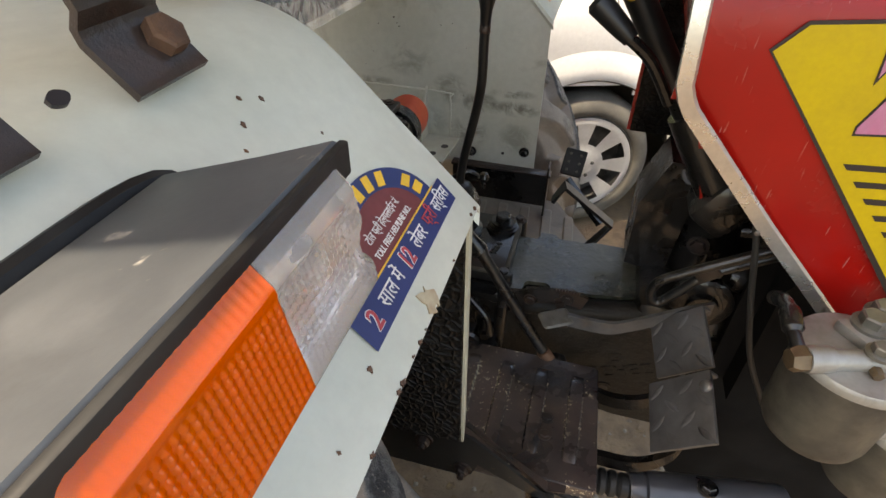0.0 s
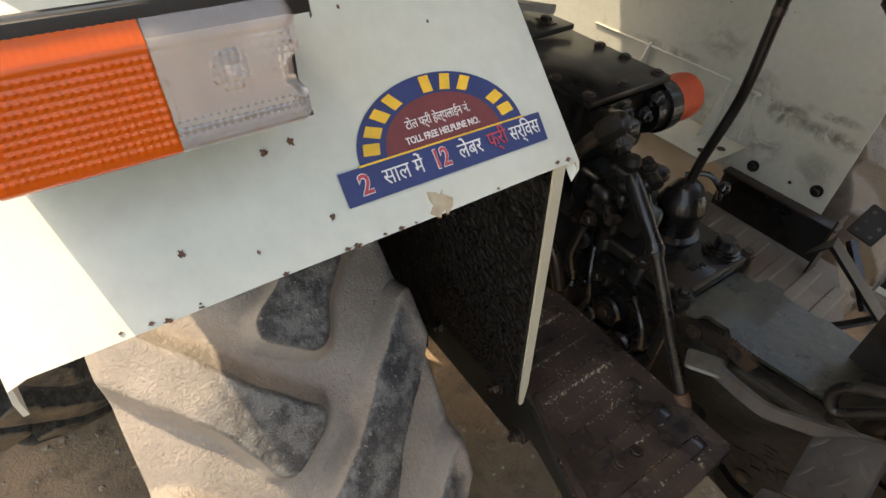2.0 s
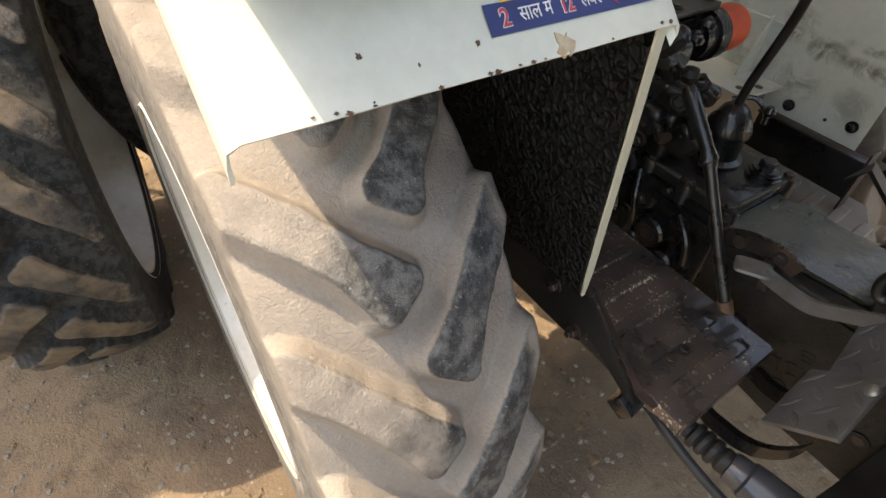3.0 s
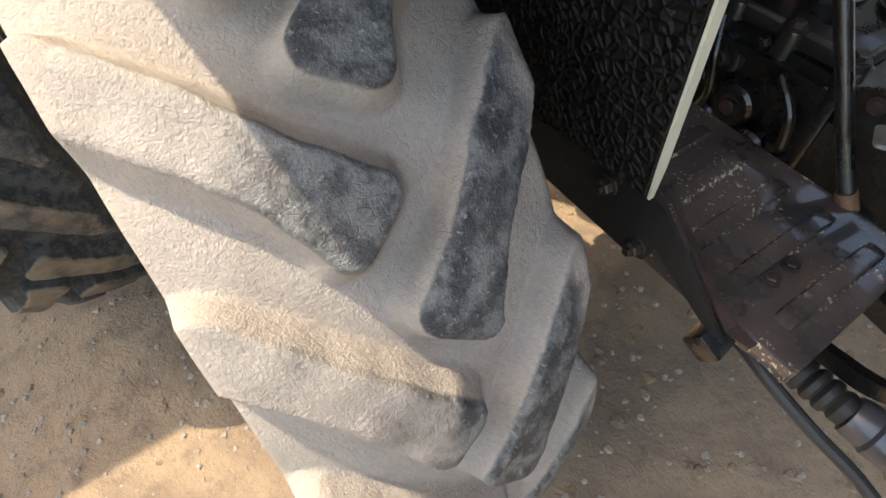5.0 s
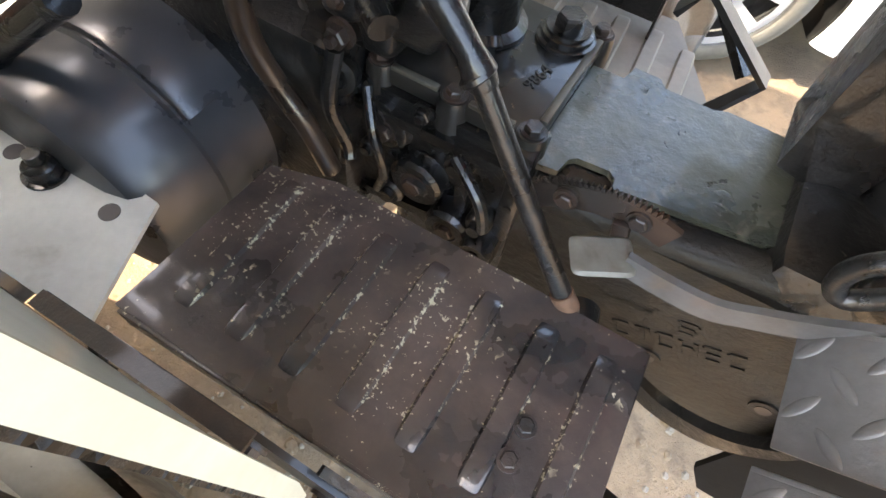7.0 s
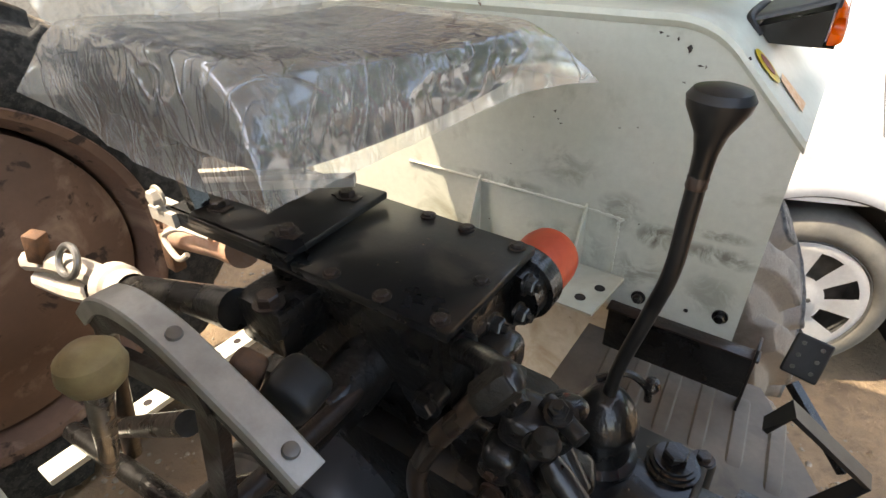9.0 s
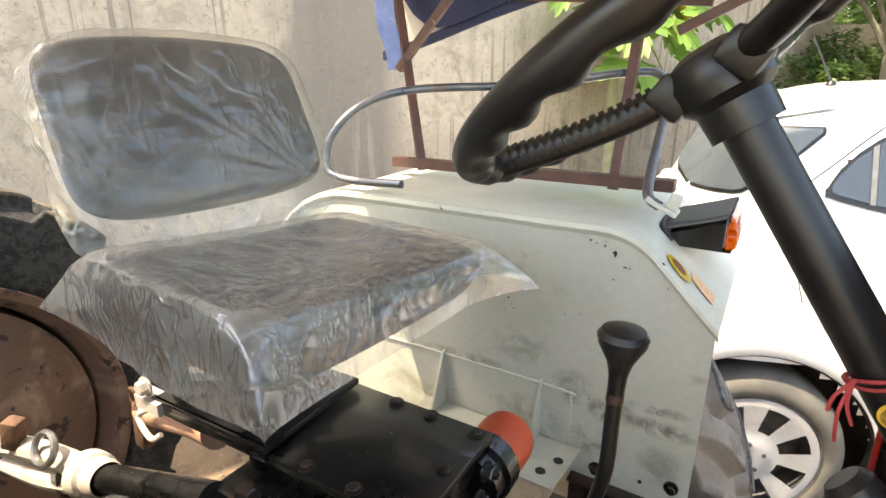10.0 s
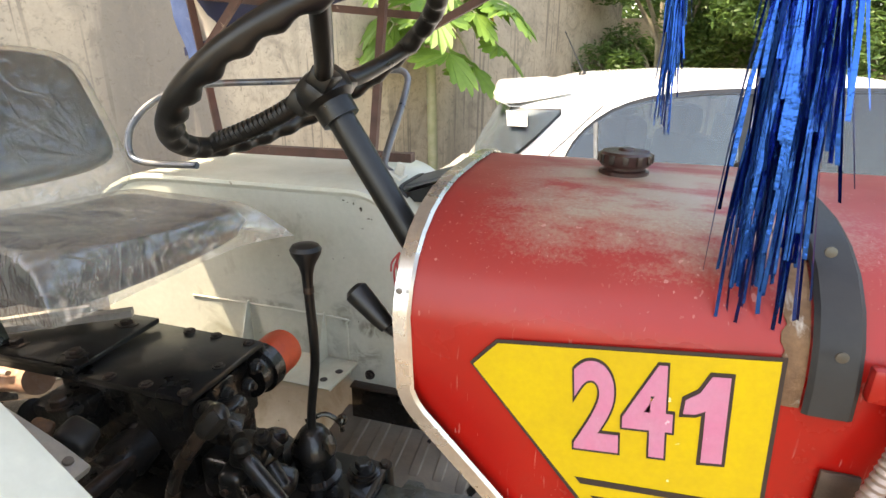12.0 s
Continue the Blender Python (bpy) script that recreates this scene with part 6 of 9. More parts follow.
# binding and navy patch on the hanging side
bm = BM()
pts = [can_low(i / 30) + Vector((0, -0.004 + 0.012 * math.sin(i / 30 * 19), 0.0)) for i in range(31)]
rows = [[p + Vector((0, -0.006, -0.008)), p + Vector((0, -0.007, 0.018)), p + Vector((0, 0.006, 0.018)), p + Vector((0, 0.007, -0.008))] for p in pts]
grid(bm, rows, 0.0, True)
part("binding", bm, BLUECLOTH, canopy, "navy binding along the lower edge")
bm = BM()
pts = [A_ + Vector((0.060 - 0.085 * k / 10 + 0.006 * math.sin(k * 1.3), -0.012, 0.36 * k / 10 - 0.035)) for k in range(11)]
rows = [[p + Vector((-0.034, -0.010, 0)), p + Vector((0.0, -0.02 - 0.004 * (i % 2), 0)), p + Vector((0.036, -0.012, 0)), p + Vector((0.0, 0.004, 0))] for i, p in enumerate(pts)]
grid(bm, rows, 0.0, True)
part("corner_binding", bm, BLUEEDGE, canopy, "frayed faded blue binding at the corner")
bm = BM()
rows = []
for i in range(13):
    a = i / 12
    s = 0.045 + 0.33 * a
    lo = can_low(s) + Vector((0, -0.012, 0))
    low = 0.012 + 0.14 * abs(2 * a - 1) ** 3.5
    rows.append([lo + Vector((0, 0.012 * math.sin(s * 19 + k * 5 / 6) - 0.004, low + (0.36 - low) * k / 6)) for k in range(7)])
grid(bm, rows, -0.002)
part("navy_patch", bm, BLUECLOTH, canopy, "rounded navy cloth patch")

# canopy frame and grab rail on the far mudguard
bm = BM()
bar(bm, (-0.80, 1.70, 1.414), (-0.10, 1.685, 1.424), 0.03, 0.024)
frame_bar = part("canopy_rail", bm, RUSTBAR, tractor, "red-brown rusty steel rail along the mudguard")
for a, b in (((-0.715, 1.70, 1.40), (-0.985, 1.93, 2.08)), ((-0.225, 1.70, 1.40), (-0.215, 1.88, 2.20)),
             ((-0.845, 1.785, 1.645), (-0.45, 1.86, 2.12)), ((-0.90, 1.90, 1.85), (-0.10, 1.87, 1.78)), ((-0.15, 1.80, 1.72), (0.45, 1.83, 2.02))):
    bm = BM()
    bar(bm, a, b, 0.02, 0.02)
    part("canopy_strut", bm, RUSTBAR, frame_bar)
bm = BM()
loop = [(-0.62, 1.475, 1.408), (-0.78, 1.47, 1.405), (-0.835, 1.475, 1.43), (-0.835, 1.50, 1.50), (-0.79, 1.56, 1.565), (-0.69, 1.63, 1.600), (-0.45, 1.74, 1.612), (-0.24, 1.84, 1.640), (-0.17, 1.83, 1.628), (-0.145, 1.74, 1.57), (-0.135, 1.62, 1.48), (-0.125, 1.55, 1.43), (-0.10, 1.53, 1.415)]
tube(bm, smooth_path(loop, 6), 0.0095, 12)
rail = part("grab_rail", bm, surface("worn_blue_steel_tube", (0.10, 0.12, 0.15), (0.2, 0.2, 0.2), 16.0, (0.25, 0.4), 0.6, 120, 0.1,
                                     stain=((0.16, 0.08, 0.06), 9.0, 0.55, 0.7)), tractor, "bent steel grab rail, chrome worn and rusty")

# ---------------- parked white car ----------------
CAR_YAW = radians(20)
CF, CL = Vector((math.cos(CAR_YAW), math.sin(CAR_YAW), 0)), Vector((-math.sin(CAR_YAW), math.cos(CAR_YAW), 0))
CO = Vector((0.195, 2.51, 0.0))
car = thing("car", CO, "white compact sport utility car with silver wheels, parked beside the tractor", "car")


def cw(x, y, z):
    # the tail sits slightly askew to the flanks
    x += 0.16 * max(0.0, y - 0.25) * min(1.0, max(0.0, (0.5 - x) / 0.5))
    return CO + CF * x + CL * y + Vector((0, 0, z))


ROOF = [(-0.68, 0.60), (-0.66, 0.92), (-0.52, 1.00), (-0.39, 1.10), (-0.325, 1.21), (-0.165, 1.475), (-0.145, 1.515), (0.0, 1.545), (0.14, 1.563), (0.4, 1.60), (0.9, 1.625), (1.5, 1.62), (1.9, 1.55), (2.4, 1.18), (2.6, 1.06), (3.1, 0.98), (3.35, 0.8), (3.42, 0.55)]
BELT = 1.10


def roofline(x):
    for (a, b), (c, d) in zip(ROOF, ROOF[1:]):
        if x <= c:
            return b + (d - b) * max(0.0, (x - a)) / (c - a)
    return ROOF[-1][1]


def side_pt(x, s):
    """Car surface from the near sill (s=0) to the roof's centre line (s=1)."""
    zt = roofline(x)
    zb = min(BELT, zt - 0.03)
    pin = 0.12 * max(0.0, (-0.30 - x) / 0.38) ** 1.5 + 0.12 * max(0.0, (x - 2.9) / 0.5) ** 2
    wrapped = 0.42 * min(1.2, max(0.0, (-0.02 - x) / 0.34)) ** 2
    K = [(0.0, 0.05, 0.26), (0.08, 0.015, 0.34), (0.25, -0.005, min(0.62, zb - 0.02)), (0.42, 0.0, min(0.92, zb - 0.01)), (0.5, 0.02, min(1.02, zb)), (0.54, 0.045, zb),
         (0.84, 0.17, max(zb + 0.005, zt - 0.085)), (0.88, 0.21, max(zb + 0.008, zt - 0.05)), (0.92, 0.28, max(zb + 0.012, zt - 0.028)), (0.96, 0.55, zt - 0.008), (1.0, 0.88, zt)]
    for a, b in zip(K, K[1:]):
        if s <= b[0]:
            f = (s - a[0]) / (b[0] - a[0])
            y, z = a[1] + (b[1] - a[1]) * f, a[2] + (b[2] - a[2]) * f
            bend = pin + (wrapped - pin) * min(1.0, max(0.0, (s - 0.5) / 0.1)) if wrapped > pin else pin
            return x, y + bend * (1 - y / 0.88), z
    return x, 0.88, zt


def s_at(x, z):
    """The s at which the car's side reaches height z."""
    lo, hi = 0.5, 1.0
    for _ in range(24):
        m = (lo + hi) / 2
        lo, hi = (m, hi) if side_pt(x, m)[2] < z else (lo, m)
    return lo


def top_z(x, y):
    """Height of the car's upper skin at x and y."""
    y = min(y, 1.76 - y)
    lo, hi = 0.54, 1.0
    for _ in range(24):
        m = (lo + hi) / 2
        lo, hi = (m, hi) if side_pt(x, m)[1] < y else (lo, m)
    return side_pt(x, lo)[2]


XS = [-0.68, -0.66, -0.62, -0.57, -0.54, -0.52, -0.50, -0.475, -0.45, -0.43, -0.415, -0.40, -0.39, -0.38, -0.365, -0.345, -0.325, -0.305, -0.285, -0.245, -0.21, -0.17, -0.145, -0.10, -0.05, 0.0, 0.05, 0.06, 0.07, 0.08, 0.09, 0.1, 0.12] + [0.14 + 0.02 * k for k in range(0, 24)] + [0.62 + 0.04 * k for k in range(0, 50)] + [2.62 + 0.1 * k for k in range(9)]
SS = [0, 0.04, 0.08, 0.11, 0.14, 0.17, 0.2, 0.225, 0.25, 0.275, 0.3, 0.33, 0.36, 0.39, 0.42, 0.46, 0.5] + [0.54 + 0.02 * k for k in range(16)] + [0.86, 0.88, 0.92, 0.96, 1.0]
HUBX, HUBZ = -0.056, 0.332
WIN = [(0.06, 1.262, 1.275), (0.078, 1.256, 1.310), (0.10, 1.248, 1.345), (0.15, 1.236, 1.398), (0.20, 1.225, 1.436), (0.26, 1.212, 1.472), (0.33, 1.198, 1.500), (0.42, 1.182, 1.522), (0.53, 1.162, 1.537), (0.64, 1.142, 1.548), (0.80, 1.125, 1.555), (1.1, 1.115, 1.56), (1.45, 1.11, 1.56), (1.75, 1.11, 1.53), (1.95, 1.11, 1.46), (2.2, 1.11, 1.24)]


def win_band(x):
    for (a, l0, h0), (b, l1, h1) in zip(WIN, WIN[1:]):
        if a <= x <= b:
            f = (x - a) / (b - a)
            return l0 + (l1 - l0) * f, h0 + (h1 - h0) * f
    return 9.0, 9.0


bm = BM()
vs = {}
for i, x in enumerate(XS):
    for j, s in enumerate(SS):
        a, y, z = side_pt(x, s)
        vs[i, j] = bm.verts.new(cw(a, y, z))
        if j < len(SS) - 1:
            vs[i, 2 * len(SS) - 2 - j] = bm.verts.new(cw(a, 1.76 - y, z))
top = 2 * len(SS) - 2
for i in range(len(XS) - 1):
    for j in range(top):
        q = [vs[i, j], vs[i + 1, j], vs[i + 1, j + 1], vs[i, j + 1]]
        xm = (XS[i] + XS[i + 1]) / 2
        jj = min(j, top - 1 - j)
        zc = (side_pt(xm, SS[jj])[2] + side_pt(xm, SS[jj + 1])[2]) / 2
        wl, wh = win_band(xm)
        if wl + 0.012 < zc < wh - 0.012 and SS[jj] < 0.92:
            continue
        if j < len(SS) - 1:
            zm = (side_pt(xm, SS[j])[2] + side_pt(xm, SS[j + 1])[2]) / 2
            if min(math.hypot(xm - HUBX, zm - HUBZ), math.hypot(xm - HUBX - 2.52, zm - HUBZ)) < 0.395:
                continue
        bm.faces.new(q)
for i in (0, len(XS) - 1):
    bm.faces.new([vs[i, j] for j in range(top + 1)])
body = part("car_body", bm, CARPAINT, car, "glossy white body shell", 50)
# arch liners and white flared lips
for hx in (HUBX, HUBX + 2.52):
    for mat, prof, nm in ((PLASTIC, [(0.396, 0.30), (0.396, 0.02), (0.400, -0.006), (0.408, -0.010)], "arch_liner"), (CARPAINT, [(0.407, -0.002), (0.408, -0.016), (0.416, -0.020), (0.455, -0.016), (0.50, -0.004), (0.53, 0.006)], "arch_flare")):
        bm = BM()
        rows = []
        for a in [radians(-22 + 224 * k / 40) for k in range(41)]:
            rows.append([cw(hx + r * math.cos(a), y, HUBZ + r * math.sin(a)) for r, y in prof])
        grid(bm, rows, 0.004)
        part(nm, bm, mat, body, "black arch liner" if mat is PLASTIC else "white flared wheel arch")


def car_wheel(hx):
    c = cw(hx, -0.01, 0.332)
    ax = -CL
    bm = BM()
    prof = [(0.240, -0.005), (0.244, 0.006), (0.252, 0.012), (0.275, 0.016), (0.298, 0.006), (0.318, -0.012), (0.328, -0.04), (0.332, -0.10), (0.328, -0.15), (0.31, -0.20), (0.215, -0.20)]
    lathe(bm, prof, c, ax, 64)
    wh = part("wheel", bm, DUSTYRUBBER, car, "road wheel with a dusty tyre")
    bm = BM()
    lathe(bm, [(0.241, -0.02), (0.245, 0.004), (0.241, 0.009), (0.236, 0.004), (0.228, -0.03), (0.222, -0.12), (0.0, -0.12)], c, ax, 64)
    part("rim", bm, DARKALLOY, wh, "dusty wheel barrel")
    u, v = CF, Vector((0, 0, 1))
    # pressed cover: a dished disc pierced by eight slots
    N = 8
    bm = BM()
    rad = [0.0, 0.038, 0.065, 0.082, 0.108, 0.144, 0.180, 0.206, 0.220, 0.236]
    hgt = [0.014, 0.014, 0.012, 0.004, 0.002, 0.003, 0.006, 0.008, 0.009, 0.004]
    M = N * 8
    rings = []
    for i, (r, h) in enumerate(zip(rad, hgt)):
        ring = []
        for k in range(M):
            a = 2 * math.pi * k / M
            f = (k % 8) / 8.0
            q = 0.0
            ring.append(bm.verts.new(c + (u * math.cos(a) + v * math.sin(a)) * max(r, 0.001) - CL * (h - q)))
        rings.append(ring)
    for i in range(len(rad) - 1):
        for k in range(M):
            slot = 4 <= i <= 6 and (k % 8) in (2, 3, 4, 5)
            if slot:
                continue
            bm.faces.new((rings[i][k], rings[i][(k + 1) % M], rings[i + 1][(k + 1) % M], rings[i + 1][k]))
    bmesh.ops.solidify(bm, geom=list(bm.faces), thickness=0.014)
    part("wheel_cover", bm, ALLOY, wh, "silver wheel cover with eight slots", 50)
    for k in range(5):
        a = 2 * math.pi * k / 5 + 0.3
        bm = BM()
        hexbolt(bm, c + (u * math.cos(a) + v * math.sin(a)) * 0.056 - CL * 0.010, ax, 0.009, 0.009, False)
        part("wheel_nut", bm, DARKALLOY, wh)
    return wh


DARKALLOY = surface("brake_dust_steel", (0.10, 0.10, 0.10), (0.05, 0.05, 0.05), 20.0, (0.5, 0.7), 0.2, 90, 0.1)
car_wheel(HUBX)
car_wheel(HUBX + 2.52)


def pane(name, outline, mat, off, label=""):
    """A patch of the car's side; outline: (x, low z, high z)."""
    bm = BM()
    rows = []
    for x, a, b in outline:
        sa, sb = s_at(x, a), s_at(x, b)
        row = []
        for k in range(7):
            q = side_pt(x, sa + (sb - sa) * k / 6)
            row.append(cw(q[0], q[1] - off, q[2] + off * 0.4))
        rows.append(row)
    grid(bm, rows, -0.003)
    return part(name, bm, mat, body, label)


pane("window_frame", [(x, a, a + 0.024) for x, a, b in WIN], PLASTIC, 0.003)
pane("window_frame", [(x, b - 0.022, b) for x, a, b in WIN], PLASTIC, 0.003)
for x0, x1 in ((0.80, 0.88), (1.45, 1.54)):
    pane("window_pillar", [(x, win_band(x)[0] + 0.002, win_band(x)[1] - 0.002) for x in (x0 + 0.002, (x0 + x1) / 2, x1)], PLASTIC, 0.002)
def inset(lo, hi):
    rows = [(x, a + 0.016, b - 0.014) for x, a, b in WIN if lo <= x <= hi and b - a > 0.035]
    return rows
pane("side_window", inset(0.0, 0.16) + [(0.184, 1.245, 1.408)], CARGLASS, 0.006, "tinted quarter window")
pane("window_divider", [(0.186, 1.240, 1.413), (0.194, 1.240, 1.419), (0.202, 1.239, 1.424)], surface("grey_rubber_seal", (0.16, 0.165, 0.165), (0.11, 0.115, 0.115), 30.0, (0.4, 0.6)), 0.005, "thin grey divider bar")
pane("side_window", [(0.204, 1.240, 1.424)] + inset(0.21, 0.81), CARGLASS, 0.006, "tinted side window")
pane("side_window", [(0.87, 1.136, 1.542)] + inset(0.9, 1.46), CARGLASS, 0.006, "tinted side window")
pane("side_window", [(1.53, 1.126, 1.54)] + inset(1.6, 2.1), CARGLASS, 0.006, "tinted side window")
# rear glass: wraps round the corner on both sides
def rear_pane(name, grow, off, mat, label):
    bm = BM()
    rows = []
    for i in range(22):
        x = 0.046 + grow - (0.046 + 0.316 + 2 * grow) * i / 21
        zlo = 1.45 - 0.200 * (0.046 - x) / 0.216 if x > -0.17 else 1.25 - 0.035 * (-0.17 - x) / 0.19
        zlo, zhi = max(zlo, 1.218) - grow, 1.462 + grow
        sa, sb = s_at(x, zlo), max(s_at(x, zhi), s_at(x, zlo) + 0.004)
        half = []
        for k in range(12):
            q = side_pt(x, sa + (sb - sa) * k / 11)
            half.append((q[0] - off * 0.7, q[1] - off * (1 - q[1] / 0.88), q[2] + off * 0.7))
        rows.append(half)
    for flip in (False, True):
        grid(bm, [[cw(x, 1.76 - y if flip else y, z) for x, y, z in (r[::-1] if flip else r)] for r in rows], 0.0)
    return part(name, bm, mat, body, label)


rear_pane("rear_window_frame", 0.010, 0.003, PLASTIC, "black rear window surround")
rear_glass = rear_pane("rear_window", 0.0, 0.008, REARGLASS, "tinted rear window wrapping round the corners, with a paper slip")
bm = BM()
rows = []
for x in (-0.072, -0.11, -0.148):
    row = []
    for z in (1.395, 1.415, 1.435, 1.452):
        q = side_pt(x, s_at(x, z))
        row.append(cw(q[0] - 0.018, q[1] - 0.016, q[2] + 0.008))
    rows.append(row)
grid(bm, rows, 0.001)
part("paper_slip", bm, DWHITE, rear_glass, "white printed paper slip")
bm = BM()
ys = [0.236, 0.240, 0.250, 0.275, 0.32, 0.4, 0.55, 0.88]
ys = [(y, i == 0) for i, y in enumerate(ys)] + [(1.76 - y, i == 0) for i, y in enumerate(ys)][::-1][1:]
rows = []
for x, z in ((0.12, 1.560), (0.06, 1.556), (0.0, 1.551), (-0.10, 1.545), (-0.19, 1.540), (-0.212, 1.536), (-0.220, 1.528), (-0.218, 1.508), (-0.20, 1.500), (-0.14, 1.497), (-0.06, 1.494)):
    row = []
    for y, low in ys:
        m = min(y, 1.76 - y)
        e = max(0.0, 0.34 - m) / 0.10
        zz = z - 0.012 * e * e - 0.016 * max(0.0, 0.6 - m)
        if low:
            zz = min(zz, max(1.490, zz - 0.032 * min(1.0, (0.16 - x) / 0.24)))
        row.append(cw(x + 0.045 * e * e * (x < -0.15), y, zz))
    rows.append(row)
grid(bm, rows, 0.004)
part("spoiler", bm, CARPAINT, body, "white roof spoiler")
bm = BM()
lathe(bm, [(0.022, 0), (0.018, 0.012), (0.006, 0.022), (0, 0.022)], cw(0.30, 0.88, roofline(0.30)), (0, 0, 1), 16)
tube(bm, [cw(0.30, 0.88, 1.60), cw(0.16, 0.88, 1.80)], [0.005, 0.003], 8)
part("aerial", bm, PLASTIC, body, "short black roof aerial")
RCAR = Matrix((CF, CL, Vector((0, 0, 1)))).transposed()
bm = BM()
box(bm, cw(1.2, 0.88, 0.62), (2.6, 1.3, 0.5), RCAR, 0.1)
inter = part("interior", bm, VINYL, body, "dark cabin floor")
for sx in (0.75, 1.5):
    for sy in (0.48, 1.28):
        bm = BM()
        box(bm, cw(sx, sy, 1.05), (0.16, 0.46, 0.60), RCAR, 0.06)
        box(bm, cw(sx - 0.02, sy, 1.40), (0.10, 0.24, 0.15), RCAR, 0.04)
        part("car_seat", bm, VINYL, inter, "dark car seat")
# rear door and roof gutter line
bm = BM()
rows = []
line = smooth_path([(1.5, 0.235, 1.600), (0.95, 0.245, 1.592), (0.75, 0.247, 1.580), (0.54, 0.25, 1.571), (0.412, 0.236, 1.558), (0.30, 0.206, 1.533), (0.187, 0.159, 1.452), (0.084, 0.133, 1.361), (-0.009, 0.108, 1.28), (-0.03, 0.091, 1.23), (-0.024, 0.052, 1.121), (-0.007, 0.024, 1.032), (0.02, 0.0, 0.93)], 5)
for x, y, z in line:
    if z > 1.04:
        y = side_pt(x, s_at(x, z))[1]
    rows.append([cw(x - 0.0022, y - 0.0015, z + 0.002), cw(x + 0.0022, y - 0.0015, z - 0.002)])
grid(bm, rows, 0.001)
part("door_gap", bm, surface("shadow_gap_seal", (0.10, 0.10, 0.10), (0.07, 0.07, 0.07), 30.0, (0.5, 0.7)), body)
# door shut lines as thin recessed strips
for x0, x1 in ((1.45, 1.45),):
    bm = BM()
    rows = []
    for k in range(10):
        s = 0.10 + 0.44 * k / 9
        x = x0 + (x1 - x0) * (1 - k / 9) * 1.0
        q = side_pt(x, s)
        rows.append([cw(q[0] - 0.003, q[1] - 0.001, q[2]), cw(q[0] + 0.003, q[1] - 0.001, q[2])])
    grid(bm, rows, 0.002)
    part("door_gap", bm, PLASTIC, body)

# ---------------- wheels of the machines behind ----------------
bt = tyre_mesh("tractor_tyre", 0.64, 0.165, TYREBLACK, phase_in=20, phase_out=29, rim_r=0.44)
TYREBIG = tyre_mat("black_implement_tyre", 0.725, (0.17, 0.125, 0.08), 0.3, 0.25)
w1 = thing("parked_implement", (-1.668, 0.77, 0.0), "large tractor wheel with a black tyre and a rusty brown disc", "farm machine")
placed("tyre", tyre_mesh("tyre", 0.725, 0.165, TYREBIG, rim_r=0.485), w1, (-1.668, 0.77, 0.715), eul(0, 0, 90), "black tyre with chevron bars")
placed("disc", rim_mesh("disc", 0.465, 0.165, RIMRUST, -0.115, True, False), w1, (-1.668, 0.77, 0.715), eul(0, 0, 90), "rusty brown dusty wheel disc")
w2 = thing("parked_tractor", (-1.30, -0.07, 0.0), "large black tractor wheel with a white rim, muddy bars", "tractor")
placed("tyre", bt, w2, (-1.30, -0.07, 0.63), eul(0, 0, 173), "black tyre with chevron bars")
# unseen sheet on posts, added only to cast shade on the ground
bm = BM()
grid(bm, [[(-2.42 + 0.13 * i, -1.94 + 0.215 * j, 2.12 + 0.05 * math.sin(i * 0.7) * math.sin(j * 0.6)) for j in range(9)] for i in range(10)], 0.004)
part("canopy_or_shade_sheet", bm, CANVAS, w2, "unseen cream sheet added to shade the ground")
for px, py in ((-2.36, -1.84), (-2.36, -0.34), (-1.32, -1.84)):
    bm = BM()
    bar(bm, (px, py, 0.9), (px, py, 2.12), 0.025, 0.025)
    part("added_shade_post", bm, RUSTBAR, w2)
bm = BM()
bar(bm, (-2.36, -0.65, 0.62), (-1.3, -0.65, 0.64), 0.14, 0.14)
bar(bm, (-1.3, -1.3, 0.63), (-1.3, -0.2, 0.63), 0.12, 0.12)
part("axle_beam", bm, BLACK, w2)
placed("rim", rim_mesh("rim", 0.44, 0.165, RIMWHITE, 0.03), w2, (-1.30, -0.07, 0.63), eul(0, 0, 173), "white painted rim")


# ---------------- trees ----------------
def leaf_cloud(name, centres, n, size, mat, parent, seed, flat=0.6):
    """Many small pointed leaves scattered in clumps."""
    rnd = np.random.RandomState(seed)
    c = np.array([p[:3] for p in centres])
    r = np.array([p[3] for p in centres])
    k = rnd.choice(len(c), n, p=r ** 2 / (r ** 2).sum())
    d = rnd.normal(size=(n, 3))
    d /= np.linalg.norm(d, axis=1)[:, None]
    p = c[k] + d * (r[k] * rnd.uniform(0.35, 1.0, n) ** 0.6)[:, None] * np.array([1, 1, 0.8])
    a = rnd.normal(size=(n, 3))
    a[:, 2] *= 0.5
    a /= np.linalg.norm(a, axis=1)[:, None]
    b = np.cross(a, rnd.normal(size=(n, 3)) + np.array([0, 0, 1.2]))
    b /= np.linalg.norm(b, axis=1)[:, None]
    L = size * rnd.uniform(0.6, 1.4, n)[:, None]
    v = np.stack([p - a * L, p + b * L * 0.28, p + a * L, p - b * L * 0.28], axis=1).reshape(-1, 3)
    f = np.arange(4 * n).reshape(-1, 4)
    me = bpy.data.meshes.new(name)
    me.from_pydata(v.tolist(), [], f.tolist())
    me.materials.append(mat)
    ob = new(name, me)
    adopt(ob, parent)
    return ob


